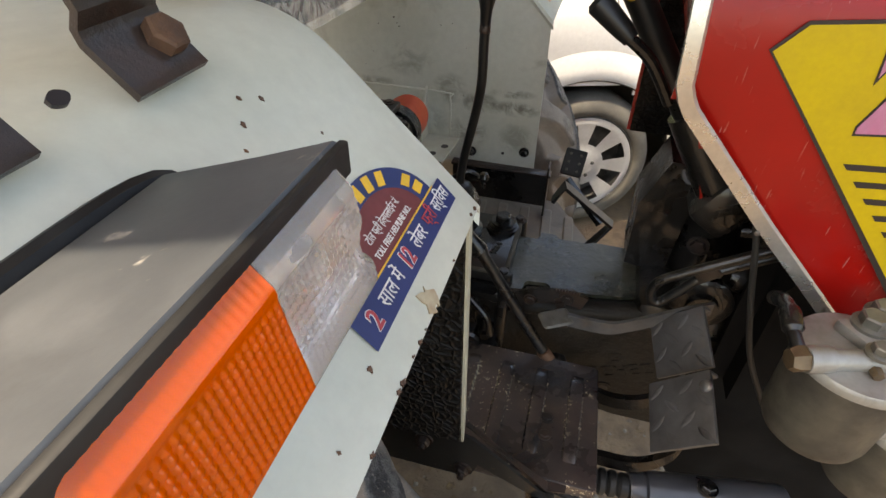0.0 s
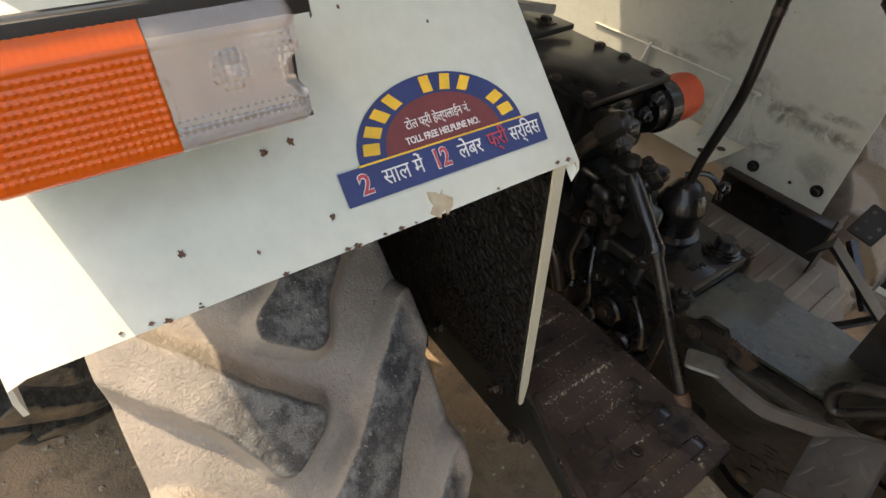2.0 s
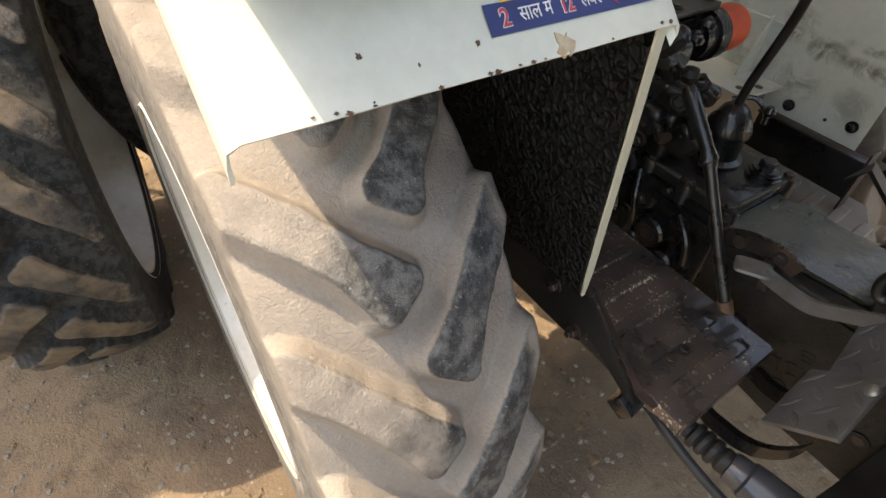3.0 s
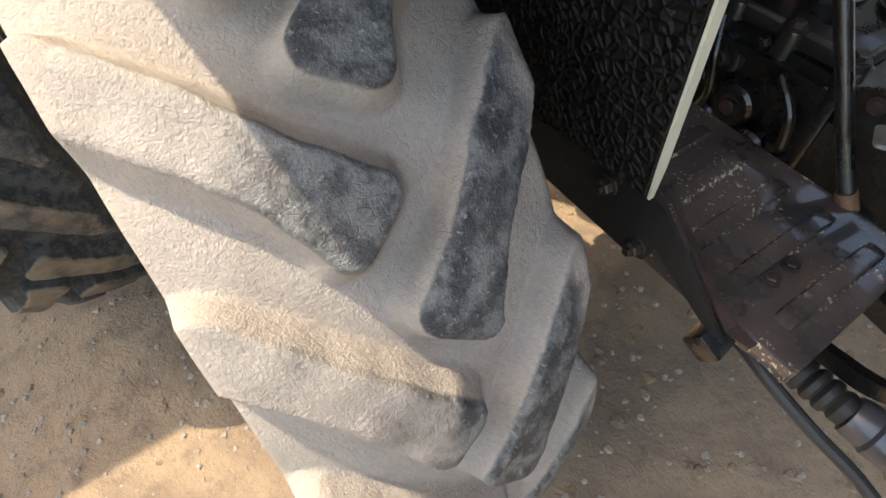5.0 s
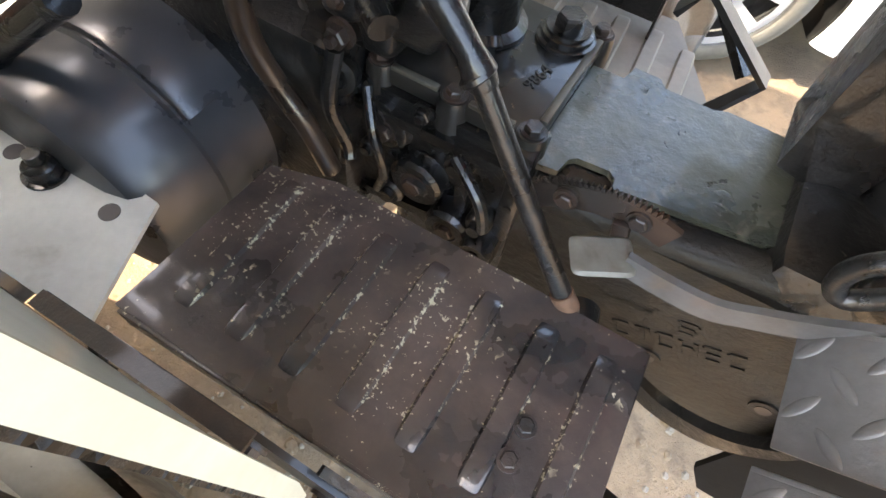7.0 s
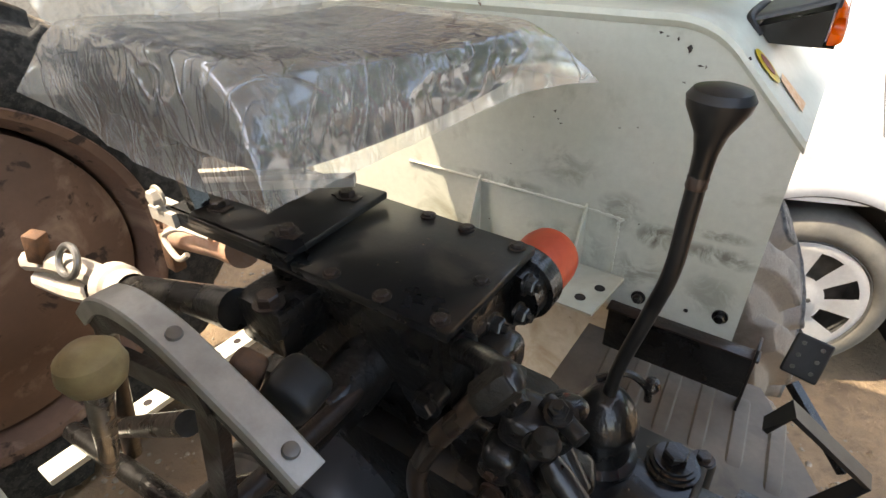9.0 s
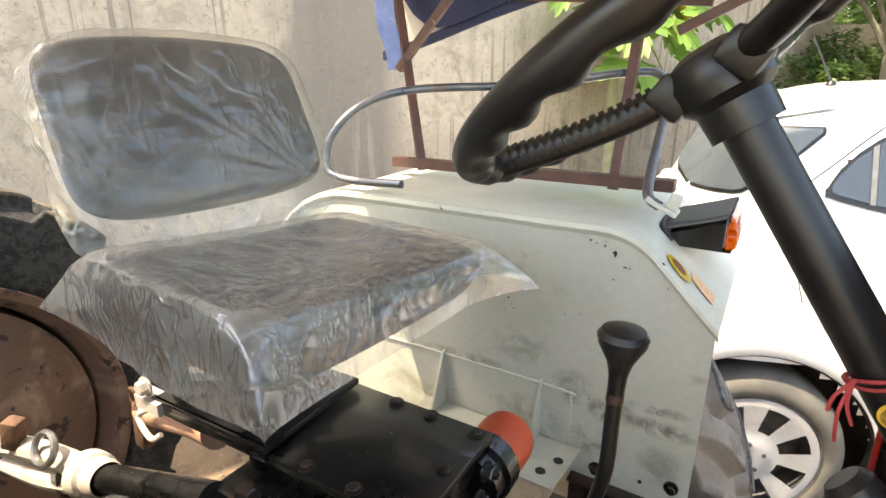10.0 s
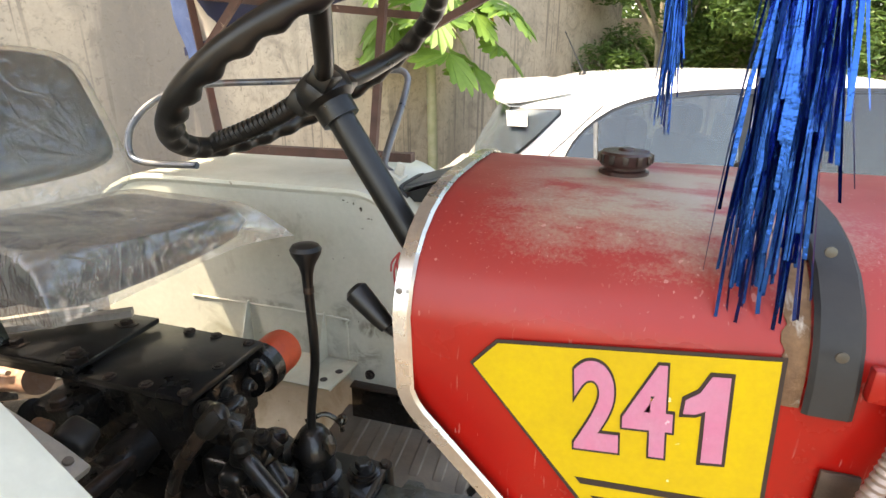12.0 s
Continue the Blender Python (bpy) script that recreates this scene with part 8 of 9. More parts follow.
for x, z in ((0.162, 0.922), (0.098, 0.905)):
    bm = BM()
    hexbolt(bm, (x, 0.902, z), (0, -1, 0), 0.0085, 0.007)
    part("sector_bolt", bm, RUSTY, sector)
bm = BM()
box(bm, (0.158, 0.898, 0.885), (0.016, 0.008, 0.060), eul(0, -14, 0), 0.002)
part("pawl", bm, RUSTY, sector)
bm = BM()
cushion(bm, (0.148, 0.857, 0.914), (0.054, 0.038, 0.006), 0.001, eul(4, -3, 29), (12, 12))
handle = part("brake_lever", bm, WORNSTEEL, tractor, "worn steel foot lever")
bm = BM()
pts = smooth_path([(0.166, 0.864, 0.912), (0.20, 0.862, 0.911), (0.240, 0.860, 0.915), (0.268, 0.860, 0.930), (0.296, 0.860, 0.948), (0.34, 0.866, 0.972), (0.38, 0.875, 0.985)], 5)
grid(bm, [[q + Vector((0, -0.0035, -0.013)), q + Vector((0, 0.0035, -0.013)), q + Vector((0, 0.0035, 0.012)), q + Vector((0, -0.0035, 0.012))] for q in pts], 0.0, True)
part("lever_arm", bm, PEDAL, handle, "flat worn steel arm")
bm = BM()
tube(bm, smooth_path([(0.46, 0.872, 1.137), (0.40, 0.87, 1.100), (0.343, 0.868, 1.064), (0.318, 0.868, 1.047), (0.293, 0.869, 1.027), (0.284, 0.870, 1.006), (0.287, 0.870, 0.988), (0.296, 0.870, 0.981), (0.306, 0.870, 0.988), (0.326, 0.870, 1.016), (0.352, 0.872, 1.050), (0.40, 0.878, 1.078), (0.46, 0.884, 1.112)], 5), 0.0078, 12)
hook = part("hook_rod", bm, BLACK, tractor, "bent black hook rod")
bm = BM()
box(bm, (0.352, 0.866, 1.056), (0.034, 0.006, 0.022), eul(0, -42, 0), 0.002)
part("weld_tab", bm, RUSTY, hook)

# ---------------- valve, pipes on the lift housing ----------------
bm = BM()
box(bm, (-0.165, 0.945, 1.090), (0.05, 0.05, 0.035), eul(0, 20, 25), 0.004)
valve = part("valve_block", bm, BLACK, tractor, "oily black hydraulic valve block")
rnd = random.Random(11)
for c, s, r in (((-0.13, 0.955, 1.045), (0.06, 0.06, 0.05), 15), ((-0.105, 0.985, 1.055), (0.05, 0.045, 0.03), -20), ((-0.15, 0.93, 1.0), (0.045, 0.05, 0.06), 10), ((-0.19, 0.985, 1.09), (0.05, 0.06, 0.05), 0), ((-0.09, 0.96, 0.98), (0.06, 0.05, 0.07), 30), ((-0.17, 0.98, 0.97), (0.12, 0.09, 0.10), 0)):
    bm = BM()
    box(bm, c, s, eul(r * 0.5, r, r), 0.016, 4)
    part("valve_casting", bm, BLACK, valve)
for p, n in (((-0.215, 0.955, 1.115), (0.9, -0.5, 0.2)), ((-0.205, 1.0, 1.115), (1, 0, 0.1)), ((-0.20, 1.05, 1.10), (1, 0, 0)), ((-0.21, 1.09, 1.115), (1, 0, 0)), ((-0.15, 0.92, 0.995), (0, -1, 0)), ((-0.11, 0.93, 1.05), (0.4, -1, 0.3)), ((-0.145, 0.905, 0.965), (0, -1, 0)), ((-0.10, 0.955, 1.078), (0, -0.3, 1))):
    bm = BM()
    hexbolt(bm, p, n, 0.0115, 0.014, True, 0.006)
    part("valve_bolt", bm, RUSTY if p[2] < 1.0 else BLACK, valve)
for k, (a, b, r) in enumerate((((-0.19, 0.96, 1.098), (-0.13, 0.93, 1.09), 0.013), ((-0.12, 0.97, 1.07), (-0.07, 0.95, 1.062), 0.012), ((-0.15, 0.94, 1.0), (-0.10, 0.905, 0.99), 0.016), ((-0.09, 0.95, 1.03), (-0.06, 0.94, 1.0), 0.014))):
    bm = BM()
    cyl(bm, a, b, r, r * 0.9, 16)
    part("valve_union", bm, BLACK, valve)
bm = BM()
tube(bm, smooth_path([(-0.214, 0.948, 1.112), (-0.178, 0.926, 1.138), (-0.150, 0.908, 1.154), (-0.134, 0.900, 1.160), (-0.128, 0.896, 1.152)], 5), 0.0145, 16)
elbow = part("pipe_elbow", bm, BLACK, valve, "oily black elbow")
bm = BM()
tube(bm, [(-0.128, 0.898, 1.163), (-0.131, 0.896, 1.160), (-0.150, 0.882, 1.136), (-0.153, 0.880, 1.133)], [0.0165, 0.0190, 0.0190, 0.0165], 6)
part("union_nut", bm, CAST, elbow, "worn hexagon union nut")
bm = BM()
tube(bm, smooth_path([(-0.150, 0.882, 1.137), (-0.168, 0.868, 1.108), (-0.190, 0.860, 1.069), (-0.212, 0.858, 1.010), (-0.214, 0.860, 0.955), (-0.198, 0.866, 0.905), (-0.172, 0.870, 0.86), (-0.150, 0.874, 0.80)], 6), 0.0118, 14)
part("steel_pipe", bm, DARKPIPE, tractor, "brown bent steel hydraulic pipe")
bm = BM()
tube(bm, smooth_path([(-0.10, 1.08, 1.02), (-0.07, 1.10, 1.03), (-0.045, 1.11, 1.01), (-0.04, 1.11, 0.99)], 5), 0.005, 8)
lathe(bm, [(0, -0.011), (0.008, -0.008), (0.011, 0), (0.008, 0.008), (0, 0.011)], (-0.04, 1.112, 0.985 + 0.03), (0, 0, 1), 14)
part("selector_stub", bm, BLACK, tractor)

# ---------------- quadrant and levers by the seat ----------------
bm = BM()
arc = smooth_path([(-0.195, 0.72, 1.180), (-0.235, 0.72, 1.203), (-0.277, 0.72, 1.222), (-0.335, 0.72, 1.245), (-0.39, 0.72, 1.252), (-0.44, 0.72, 1.240), (-0.486, 0.72, 1.205)], 5)
rows = []
for i, p in enumerate(arc):
    d = (arc[min(i + 1, len(arc) - 1)] - arc[max(i - 1, 0)]).normalized()
    n = Vector((0, 1, 0)).cross(d).normalized()
    if n.z < 0:
        n = -n
    rows.append([p + Vector((0, -0.014, 0)) - n * 0.012, p + Vector((0, -0.014, 0)) + n * 0.002, p + Vector((0, -0.012, 0)) + n * 0.004, p + Vector((0, 0.012, 0)) + n * 0.004, p + Vector((0, 0.014, 0)) + n * 0.002, p + Vector((0, 0.014, 0)) - n * 0.012])
grid(bm, rows, 0.0, True)
bm.faces.new([bm.verts.new(v) for v in rows[0]])
quadrant = part("lever_quadrant", bm, ALU, tractor, "worn steel control quadrant strip")
bm = BM()
web = []
for i, p in enumerate(arc):
    d = (arc[min(i + 1, len(arc) - 1)] - arc[max(i - 1, 0)]).normalized()
    n = Vector((-d.z, 0, d.x)) if d.x > 0 else Vector((d.z, 0, -d.x))
    web.append([p + Vector((0, -0.010, 0)) - n * 0.034, p + Vector((0, -0.010, 0)) - n * 0.0125, p + Vector((0, 0.008, 0)) - n * 0.0125, p + Vector((0, 0.008, 0)) - n * 0.034])
grid(bm, web, 0.0, True)
part("quadrant_web", bm, RUSTY, quadrant, "brown steel web under the strip")
for p in ((-0.212, 0.72, 1.196), (-0.33, 0.72, 1.248)):
    bm = BM()
    lathe(bm, [(0.007, 0), (0.006, 0.003), (0, 0.004)], p, (0.45, 0, 1), 14)
    part("rivet", bm, STEEL, quadrant)
bm = BM()
cyl(bm, (-0.335, 0.70, 1.02), (-0.335, 0.945, 1.02), 0.013, seg=14)
bar(bm, (-0.43, 0.712, 1.172), (-0.296, 0.712, 1.204), 0.010, 0.026)
bar(bm, (-0.298, 0.716, 1.206), (-0.345, 0.716, 1.03), 0.012, 0.028)
part("quadrant_bracket", bm, RUSTY, quadrant)
bm = BM()
tube(bm, smooth_path([(-0.63, 0.695, 0.87), (-0.52, 0.682, 1.00), (-0.40, 0.668, 1.155), (-0.345, 0.663, 1.228), (-0.328, 0.661, 1.252)], 5), 0.0105, 12)
l1 = part("lift_lever", bm, DARKPIPE, tractor, "rusty brown lever with a yellowed ball knob")
bm = BM()
lathe(bm, [(0, -0.021), (0.011, -0.019), (0.019, -0.011), (0.0225, 0.000), (0.020, 0.011), (0.012, 0.018), (0, 0.021)], (-0.320, 0.660, 1.268), (0, 0, 1), 24)
part("knob", bm, YELLOWKNOB, l1, "yellowed plastic ball knob")
bm = BM()
tube(bm, [(-0.33, 0.76, 1.02), (-0.30, 0.77, 1.10), (-0.278, 0.775, 1.155)], 0.007, 8)
l2 = part("draft_lever", bm, BLACK, tractor, "black lever with a square rubber knob")
bm = BM()
box(bm, (-0.273, 0.775, 1.171), (0.050, 0.045, 0.055), eul(10, 35, 12), 0.013, 3)
part("knob", bm, RUBBER, l2, "square black rubber knob")
bm = BM()
box(bm, (-0.312, 0.757, 1.185), (0.030, 0.024, 0.045), eul(0, 25, 20), 0.008, 3)
part("rusty_knob", bm, RUST, l2, "rusty knob")

# cream plate with bolts beside the axle
bm = BM()
prism(bm, [(-0.575, 0.60), (-0.22, 0.60), (-0.27, 0.735), (-0.52, 0.752), (-0.565, 0.735)], (0, 0, 0.796), (1, 0, 0), (0, 1, 0), 0.006)
wplate = part("fender_bracket", bm, OFFWHITE, near_fender, "dirty cream bracket plate with black nuts")
for x, y in ((-0.502, 0.708), (-0.506, 0.646), (-0.39, 0.700)):
    bm = BM()
    lathe(bm, [(0.024, 0.0), (0.024, 0.003), (0.019, 0.004), (0.018, 0.016), (0.014, 0.020), (0.010, 0.021), (0.009, 0.032), (0.0, 0.033)], (x, y, 0.802), (0, 0, 1), 18)
    part("bracket_nut", bm, BLACK, wplate)
for x, y in ((-0.44, 0.701), (-0.44, 0.645), (-0.30, 0.70)):
    bm = BM()
    cyl(bm, (x, y, 0.802), (x, y, 0.8028), 0.011, seg=18)
    part("drilled_hole", bm, DBLACK, wplate)
bm = BM()
tube(bm, [(-0.33, 0.78, 0.99), (-0.45, 0.755, 0.90), (-0.50, 0.72, 0.83)], 0.016, 12)
part("check_rod", bm, BLACK, wplate)

# ---------------- lift arms and linkage at the rear ----------------
bm = BM()
tube(bm, [(-0.50, 0.868, 1.095), (-0.60, 0.862, 1.075), (-0.72, 0.852, 1.045), (-0.76, 0.848, 1.03)], [0.028, 0.022, 0.021, 0.021], 18)
arm = part("lift_arm", bm, BLACK, tractor, "black cast lift arm")
bm = BM()
hexbolt(bm, (-0.455, 0.885, 1.112), (0, 0, 1), 0.015, 0.016)
part("arm_bolt", bm, RUSTY, arm)
bm = BM()
lathe(bm, [(0.026, 0), (0.030, 0.012), (0.030, 0.03), (0.036, 0.035), (0.038, 0.06), (0.030, 0.075), (0.02, 0.09), (0, 0.09)], (-0.745, 0.849, 1.035), (-0.95, -0.04, -0.2), 22)
part("arm_collar", bm, WHITESTEEL, arm, "dusty bright collar")
for pts, r, m in (([(-0.83, 0.85, 1.02), (-0.90, 0.84, 1.02), (-0.98, 0.83, 1.01), (-1.06, 0.82, 0.99)], 0.020, WHITESTEEL), ([(-0.84, 0.84, 0.99), (-0.94, 0.83, 0.965), (-1.05, 0.82, 0.955)], 0.018, WHITESTEEL)):
    bm = BM()
    tube(bm, smooth_path(pts, 4), r, 10)
    part("clevis", bm, m, arm, "dusty white clevis")
bm = BM()
box(bm, (-0.985, 0.82, 1.045), (0.028, 0.028, 0.055), eul(0, 12, 30), 0.004)
part("clevis_pin", bm, RUST, arm, "rusty square-headed pin")
bm = BM()
tube(bm, [Vector((-0.885, 0.825, 1.05)) + Vector((math.cos(a) * 0.03, math.sin(a) * 0.012, math.sin(a) * 0.022)) for a in [2 * math.pi * k / 20 for k in range(20)]], 0.006, 8, True)
part("linch_ring", bm, STEEL, arm, "steel ring of the linch pin")
bm = BM()
tube(bm, [(-0.72, 1.03, 1.02), (-0.80, 1.04, 1.0), (-1.0, 1.05, 0.95), (-1.02, 1.05, 0.945)], [0.034, 0.030, 0.028, 0.02], 16)
arm2 = part("lift_arm", bm, PINKSTEEL, tractor, "pinkish primed lift arm with rust")
bm = BM()
tube(bm, smooth_path([(-0.76, 1.0, 1.045), (-0.88, 1.01, 1.02), (-0.93, 1.0, 0.99), (-0.88, 0.99, 0.965), (-0.86, 1.0, 0.975)], 5), 0.006, 8)
part("wire_clip", bm, WHITESTEEL, arm2)
bm = BM()
tube(bm, [Vector((-1.0, 1.03, 0.99)) + Vector((math.cos(a) * 0.012, 0, 0.02 * math.sin(a) + 0.005)) for a in [2 * math.pi * k / 16 for k in range(16)]], 0.004, 6, True)
box(bm, (-1.0, 1.04, 0.92), (0.035, 0.03, 0.11), eul(0, 8, 0), 0.006)
part("hanger", bm, RUST, arm2)
for a, b, r, m in (((-0.62, 0.78, 0.60), (-1.15, 0.76, 0.52), 0.022, BLACK), ((-0.60, 0.80, 0.88), (-0.92, 0.79, 0.66), 0.02, BLACK), ((-0.86, 0.84, 1.0), (-0.95, 0.80, 0.55), 0.018, RUSTY)):
    bm = BM()
    cyl(bm, a, b, r, seg=14)
    part("link_rod", bm, m, tractor, "dark steel linkage rod")
bm = BM()
box(bm, (-1.105, 1.02, 0.493), (0.058, 0.70, 0.018), None, 0.003)
drawbar = part("drawbar", bm, OFFWHITE, tractor, "dusty cream drilled drawbar across the rear")
for k in range(9):
    bm = BM()
    cyl(bm, (-1.105, 0.777 + 0.066 * k, 0.5022), (-1.105, 0.777 + 0.066 * k, 0.503), 0.0105, seg=16)
    part("drilled_hole", bm, DBLACK, drawbar)

# seat carriage
for a, b, w, h, m in (((-0.66, 0.945, 1.16), (-0.72, 0.955, 1.33), 0.026, 0.018, BLACK), ((-0.66, 1.10, 1.16), (-0.72, 1.10, 1.33), 0.026, 0.018, BLACK), ((-0.76, 0.93, 1.30), (-0.40, 0.95, 1.325), 0.03, 0.02, BLACK),
                      ((-0.76, 1.10, 1.30), (-0.40, 1.10, 1.325), 0.03, 0.02, BLACK), ((-0.74, 0.925, 1.145), (-0.68, 0.925, 1.145), 0.03, 0.022, WHITESTEEL), ((-0.71, 0.96, 1.175), (-0.50, 1.10, 1.182), 0.02, 0.014, WHITESTEEL), ((-0.73, 0.99, 1.175), (-0.60, 1.09, 1.18), 0.014, 0.012, WHITESTEEL), ((-0.70, 0.93, 1.24), (-0.56, 1.13, 1.24), 0.024, 0.024, BLACK)):
    bm = BM()
    bar(bm, a, b, w, h)
    part("seat_bracket", bm, m, tractor, "seat bracket bar")
bm = BM()
hexbolt(bm, (-0.715, 0.918, 1.175), (0, -1, 0), 0.012, 0.014)
part("bracket_bolt", bm, WHITESTEEL, tractor)

# ---------------- fuel filters and pipes ----------------
FILTERALU = surface("stained_cast_aluminium", (0.33, 0.325, 0.30), (0.22, 0.21, 0.185), 26.0, (0.34, 0.52), 0.45, 130, 0.35, 0.0012,
                    stain=((0.12, 0.10, 0.07), 30.0, 0.58, 0.55))


def fuel_filter(c, r, h, label):
    """Paper-element filter: flat cast lid with a cross pipe, banjo bolts and a hanging bowl."""
    c = Vector(c)
    bm = BM()
    lathe(bm, [(r * 0.97, 0), (r * 1.03, 0.003), (r * 1.03, 0.011), (r * 0.99, 0.015), (r * 0.6, 0.017), (0, 0.018)], c, (0, 0, 1), 44)
    box(bm, c + Vector((0.022, 0.034, 0.022)), (0.075, 0.050, 0.018), eul(0, 0, 35), 0.006)
    f = part("fuel_filter", bm, FILTERALU, tractor, label)
    bm = BM()
    tube(bm, [c + Vector(p) for p in ((-0.066, -0.034, 0.022), (-0.040, -0.027, 0.022), (-0.038, -0.0265, 0.022), (0.0, -0.018, 0.022), (0.048, -0.006, 0.022))], [0.0150, 0.0150, 0.0122, 0.0122, 0.0115], 18)
    part("cross_pipe", bm, FILTERALU, f, "cast pipe across the lid")
    bm = BM()
    lathe(bm, [(r * 0.50, -h), (r * 0.76, -h * 0.985), (r * 0.88, -h * 0.92), (r * 0.93, -h * 0.82), (r * 0.97, -0.004), (r * 0.97, 0)], c, (0, 0, 1), 44)
    part("filter_bowl", bm, DIRTYALU, f, "stained grey filter bowl")
    for dx, dy, q in ((0.011, 0.030, 0.0150), (0.030, 0.052, 0.0150), (0.004, -0.018, 0.0105)):
        bm = BM()
        p = c + Vector((dx, dy, 0.031 if q > 0.012 else 0.034))
        lathe(bm, [(q * 1.35, 0.0), (q * 1.35, 0.004), (q * 1.15, 0.005), (0, 0.005)], p, (0, 0, 1), 22)
        hexbolt(bm, p + Vector((0, 0, 0.005)), (0, 0, 1), q, q * 0.8, False)
        part("banjo_bolt", bm, WORNSTEEL, f, "dull steel banjo bolt")
    bm = BM()
    hexbolt(bm, c + Vector((0.002, -0.030, 0.022)), (0.1, -1, 0), 0.0065, 0.010, False)
    part("bleed_screw", bm, BRASS, f, "small brass bleed screw")
    return f


BRASS = surface("dull_brass", (0.15, 0.105, 0.06), (0.08, 0.055, 0.035), 40.0, (0.35, 0.55), 0.5, 140, 0.2, 0.0008)
f1 = fuel_filter((0.474, 0.684, 1.108), 0.064, 0.125, "dull aluminium fuel filter with a stained bowl")
fuel_filter((0.585, 0.705, 1.000), 0.060, 0.12, "dirty aluminium fuel filter")
bm = BM()
tube(bm, [(0.414, 0.652, 1.130), (0.408, 0.6505, 1.130), (0.398, 0.648, 1.129), (0.392, 0.6465, 1.129)], [0.0125, 0.0150, 0.0150, 0.0115], 6)
un = part("pipe_union", bm, BRASS, f1, "brassy hexagon pipe union")
bm = BM()
tube(bm, smooth_path([(0.404, 0.652, 1.132), (0.399, 0.672, 1.140), (0.398, 0.700, 1.146), (0.398, 0.730, 1.140), (0.404, 0.765, 1.115)], 6), [0.0075] * 8 + [0.0115] * 6 + [0.0095] * 30, 12)
part("pipe", bm, BLACK, un, "short black pipe to the union")
bm = BM()
tube(bm, smooth_path([(0.350, 0.82, 1.235), (0.366, 0.80, 1.180), (0.396, 0.80, 1.07), (0.428, 0.80, 0.972), (0.477, 0.80, 0.878), (0.505, 0.79, 0.838)], 8), 0.0042, 10)
part("fuel_hose", bm, RUBBER, tractor, "thin braided black fuel hose")
# engine block in the dark under the hood
bm = BM()
box(bm, (1.10, 1.03, 0.98), (0.95, 0.30, 0.62), None, 0.03)
eng = part("engine_block", bm, BLACK, tractor, "black engine block under the hood")
for k in range(7):
    bm = BM()
    box(bm, (0.66 + 0.03 * (k % 3), 0.87 + 0.012 * k, 0.82 + 0.06 * k), (0.06, 0.05, 0.05), eul(10 * k, 25 * k, 5 * k), 0.008)
    part("engine_fitting", bm, BLACK, eng)
# flat black sheets put the shade of the gap behind the pedals into colour
bm = BM()
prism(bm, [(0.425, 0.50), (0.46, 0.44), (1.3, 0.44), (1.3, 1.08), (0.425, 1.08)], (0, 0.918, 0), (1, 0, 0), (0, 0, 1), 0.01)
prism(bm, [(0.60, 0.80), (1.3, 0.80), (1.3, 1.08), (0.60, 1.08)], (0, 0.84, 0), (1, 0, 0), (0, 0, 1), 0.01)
part("shaded_gap_sheet", bm, GAPBLACK, eng, "flat black sheets in place of the shaded gap beside the engine")
bm = BM()
box(bm, (0.40, 1.03, 1.28), (0.10, 0.34, 0.20), None, 0.02)
dash = part("dash_panel", bm, BLACK, tractor, "black dash panel behind the cowl")
# plain black sheet added to close off the dark space below the cowl
bm = BM()
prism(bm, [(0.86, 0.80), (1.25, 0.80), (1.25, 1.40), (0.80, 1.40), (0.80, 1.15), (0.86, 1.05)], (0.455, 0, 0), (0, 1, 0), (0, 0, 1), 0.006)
part("bulkhead", bm, GAPBLACK, dash, "plain black sheet closing the dark space before the engine")
for k, (y, z, r) in enumerate(((0.92, 1.12, 0.03), (1.02, 1.22, 0.04), (1.12, 1.05, 0.035), (1.17, 1.20, 0.025), (0.97, 0.98, 0.03))):
    bm = BM()
    lathe(bm, [(r, 0), (r, 0.03), (r * 0.8, 0.045), (r * 0.4, 0.05), (r * 0.35, 0.07), (0, 0.07)], (0.455, y, z), (-1, 0, 0.1 * k - 0.2), 18)
    part("bulkhead_fitting", bm, BLACK, dash)
bm = BM()
box(bm, (0.50, 0.775, 1.075), (0.05, 0.03, 0.035), None, 0.005)
part("filter_hanger", bm, RUSTY, tractor)
# flexible conduits on the side of the hood
for x in (0.622, 0.640):
    bm = BM()
    pts = smooth_path([(x + 0.014, 0.758, 1.445), (x + 0.012, 0.748, 1.41), (x, 0.744, 1.36), (x - 0.012, 0.744, 1.30)], 16)
    tube(bm, pts, [0.0085 if i % 2 else 0.007 for i in range(len(pts))], 10)
    part("conduit", bm, surface("grey_conduit", (0.24, 0.19, 0.17), (0.33, 0.28, 0.25), 30.0, (0.4, 0.6), 0.4, 120, 0.1), tractor, "ribbed grey conduit")
bm = BM()
box(bm, (0.632, 0.766, 1.452), (0.045, 0.012, 0.03), None, 0.004)
part("conduit_clip", bm, RED, cowl, "red clip plate")
bm = BM()
box(bm, (0.612, 0.768, 1.340), (0.030, 0.005, 0.050), None, 0.002)
part("conduit_clip", bm, RUSTY, cowl, "dark rusty clip plate")

# emblem and thread on the steering column
e_c = Vector((0.173, 0.998, 1.407))
bm = BM()
o = col_a + cdir * ((e_c - col_a).dot(cdir))
nrm = Vector((-0.35, -1, 0.15))
nrm = (nrm - cdir * nrm.dot(cdir)).normalized()
lathe(bm, [(0.0105, 0), (0.0105, 0.0016), (0.0085, 0.0022), (0.0085, 0.0016), (0, 0.0016)], o + nrm * 0.0228, nrm, 28)
emb = part("emblem", bm, DORANGE, column, "round yellow emblem sticker")
bm = BM()
lathe(bm, [(0.0080, 0.0018), (0.0080, 0.0028), (0, 0.0028)], o + nrm * 0.0228, nrm, 24)
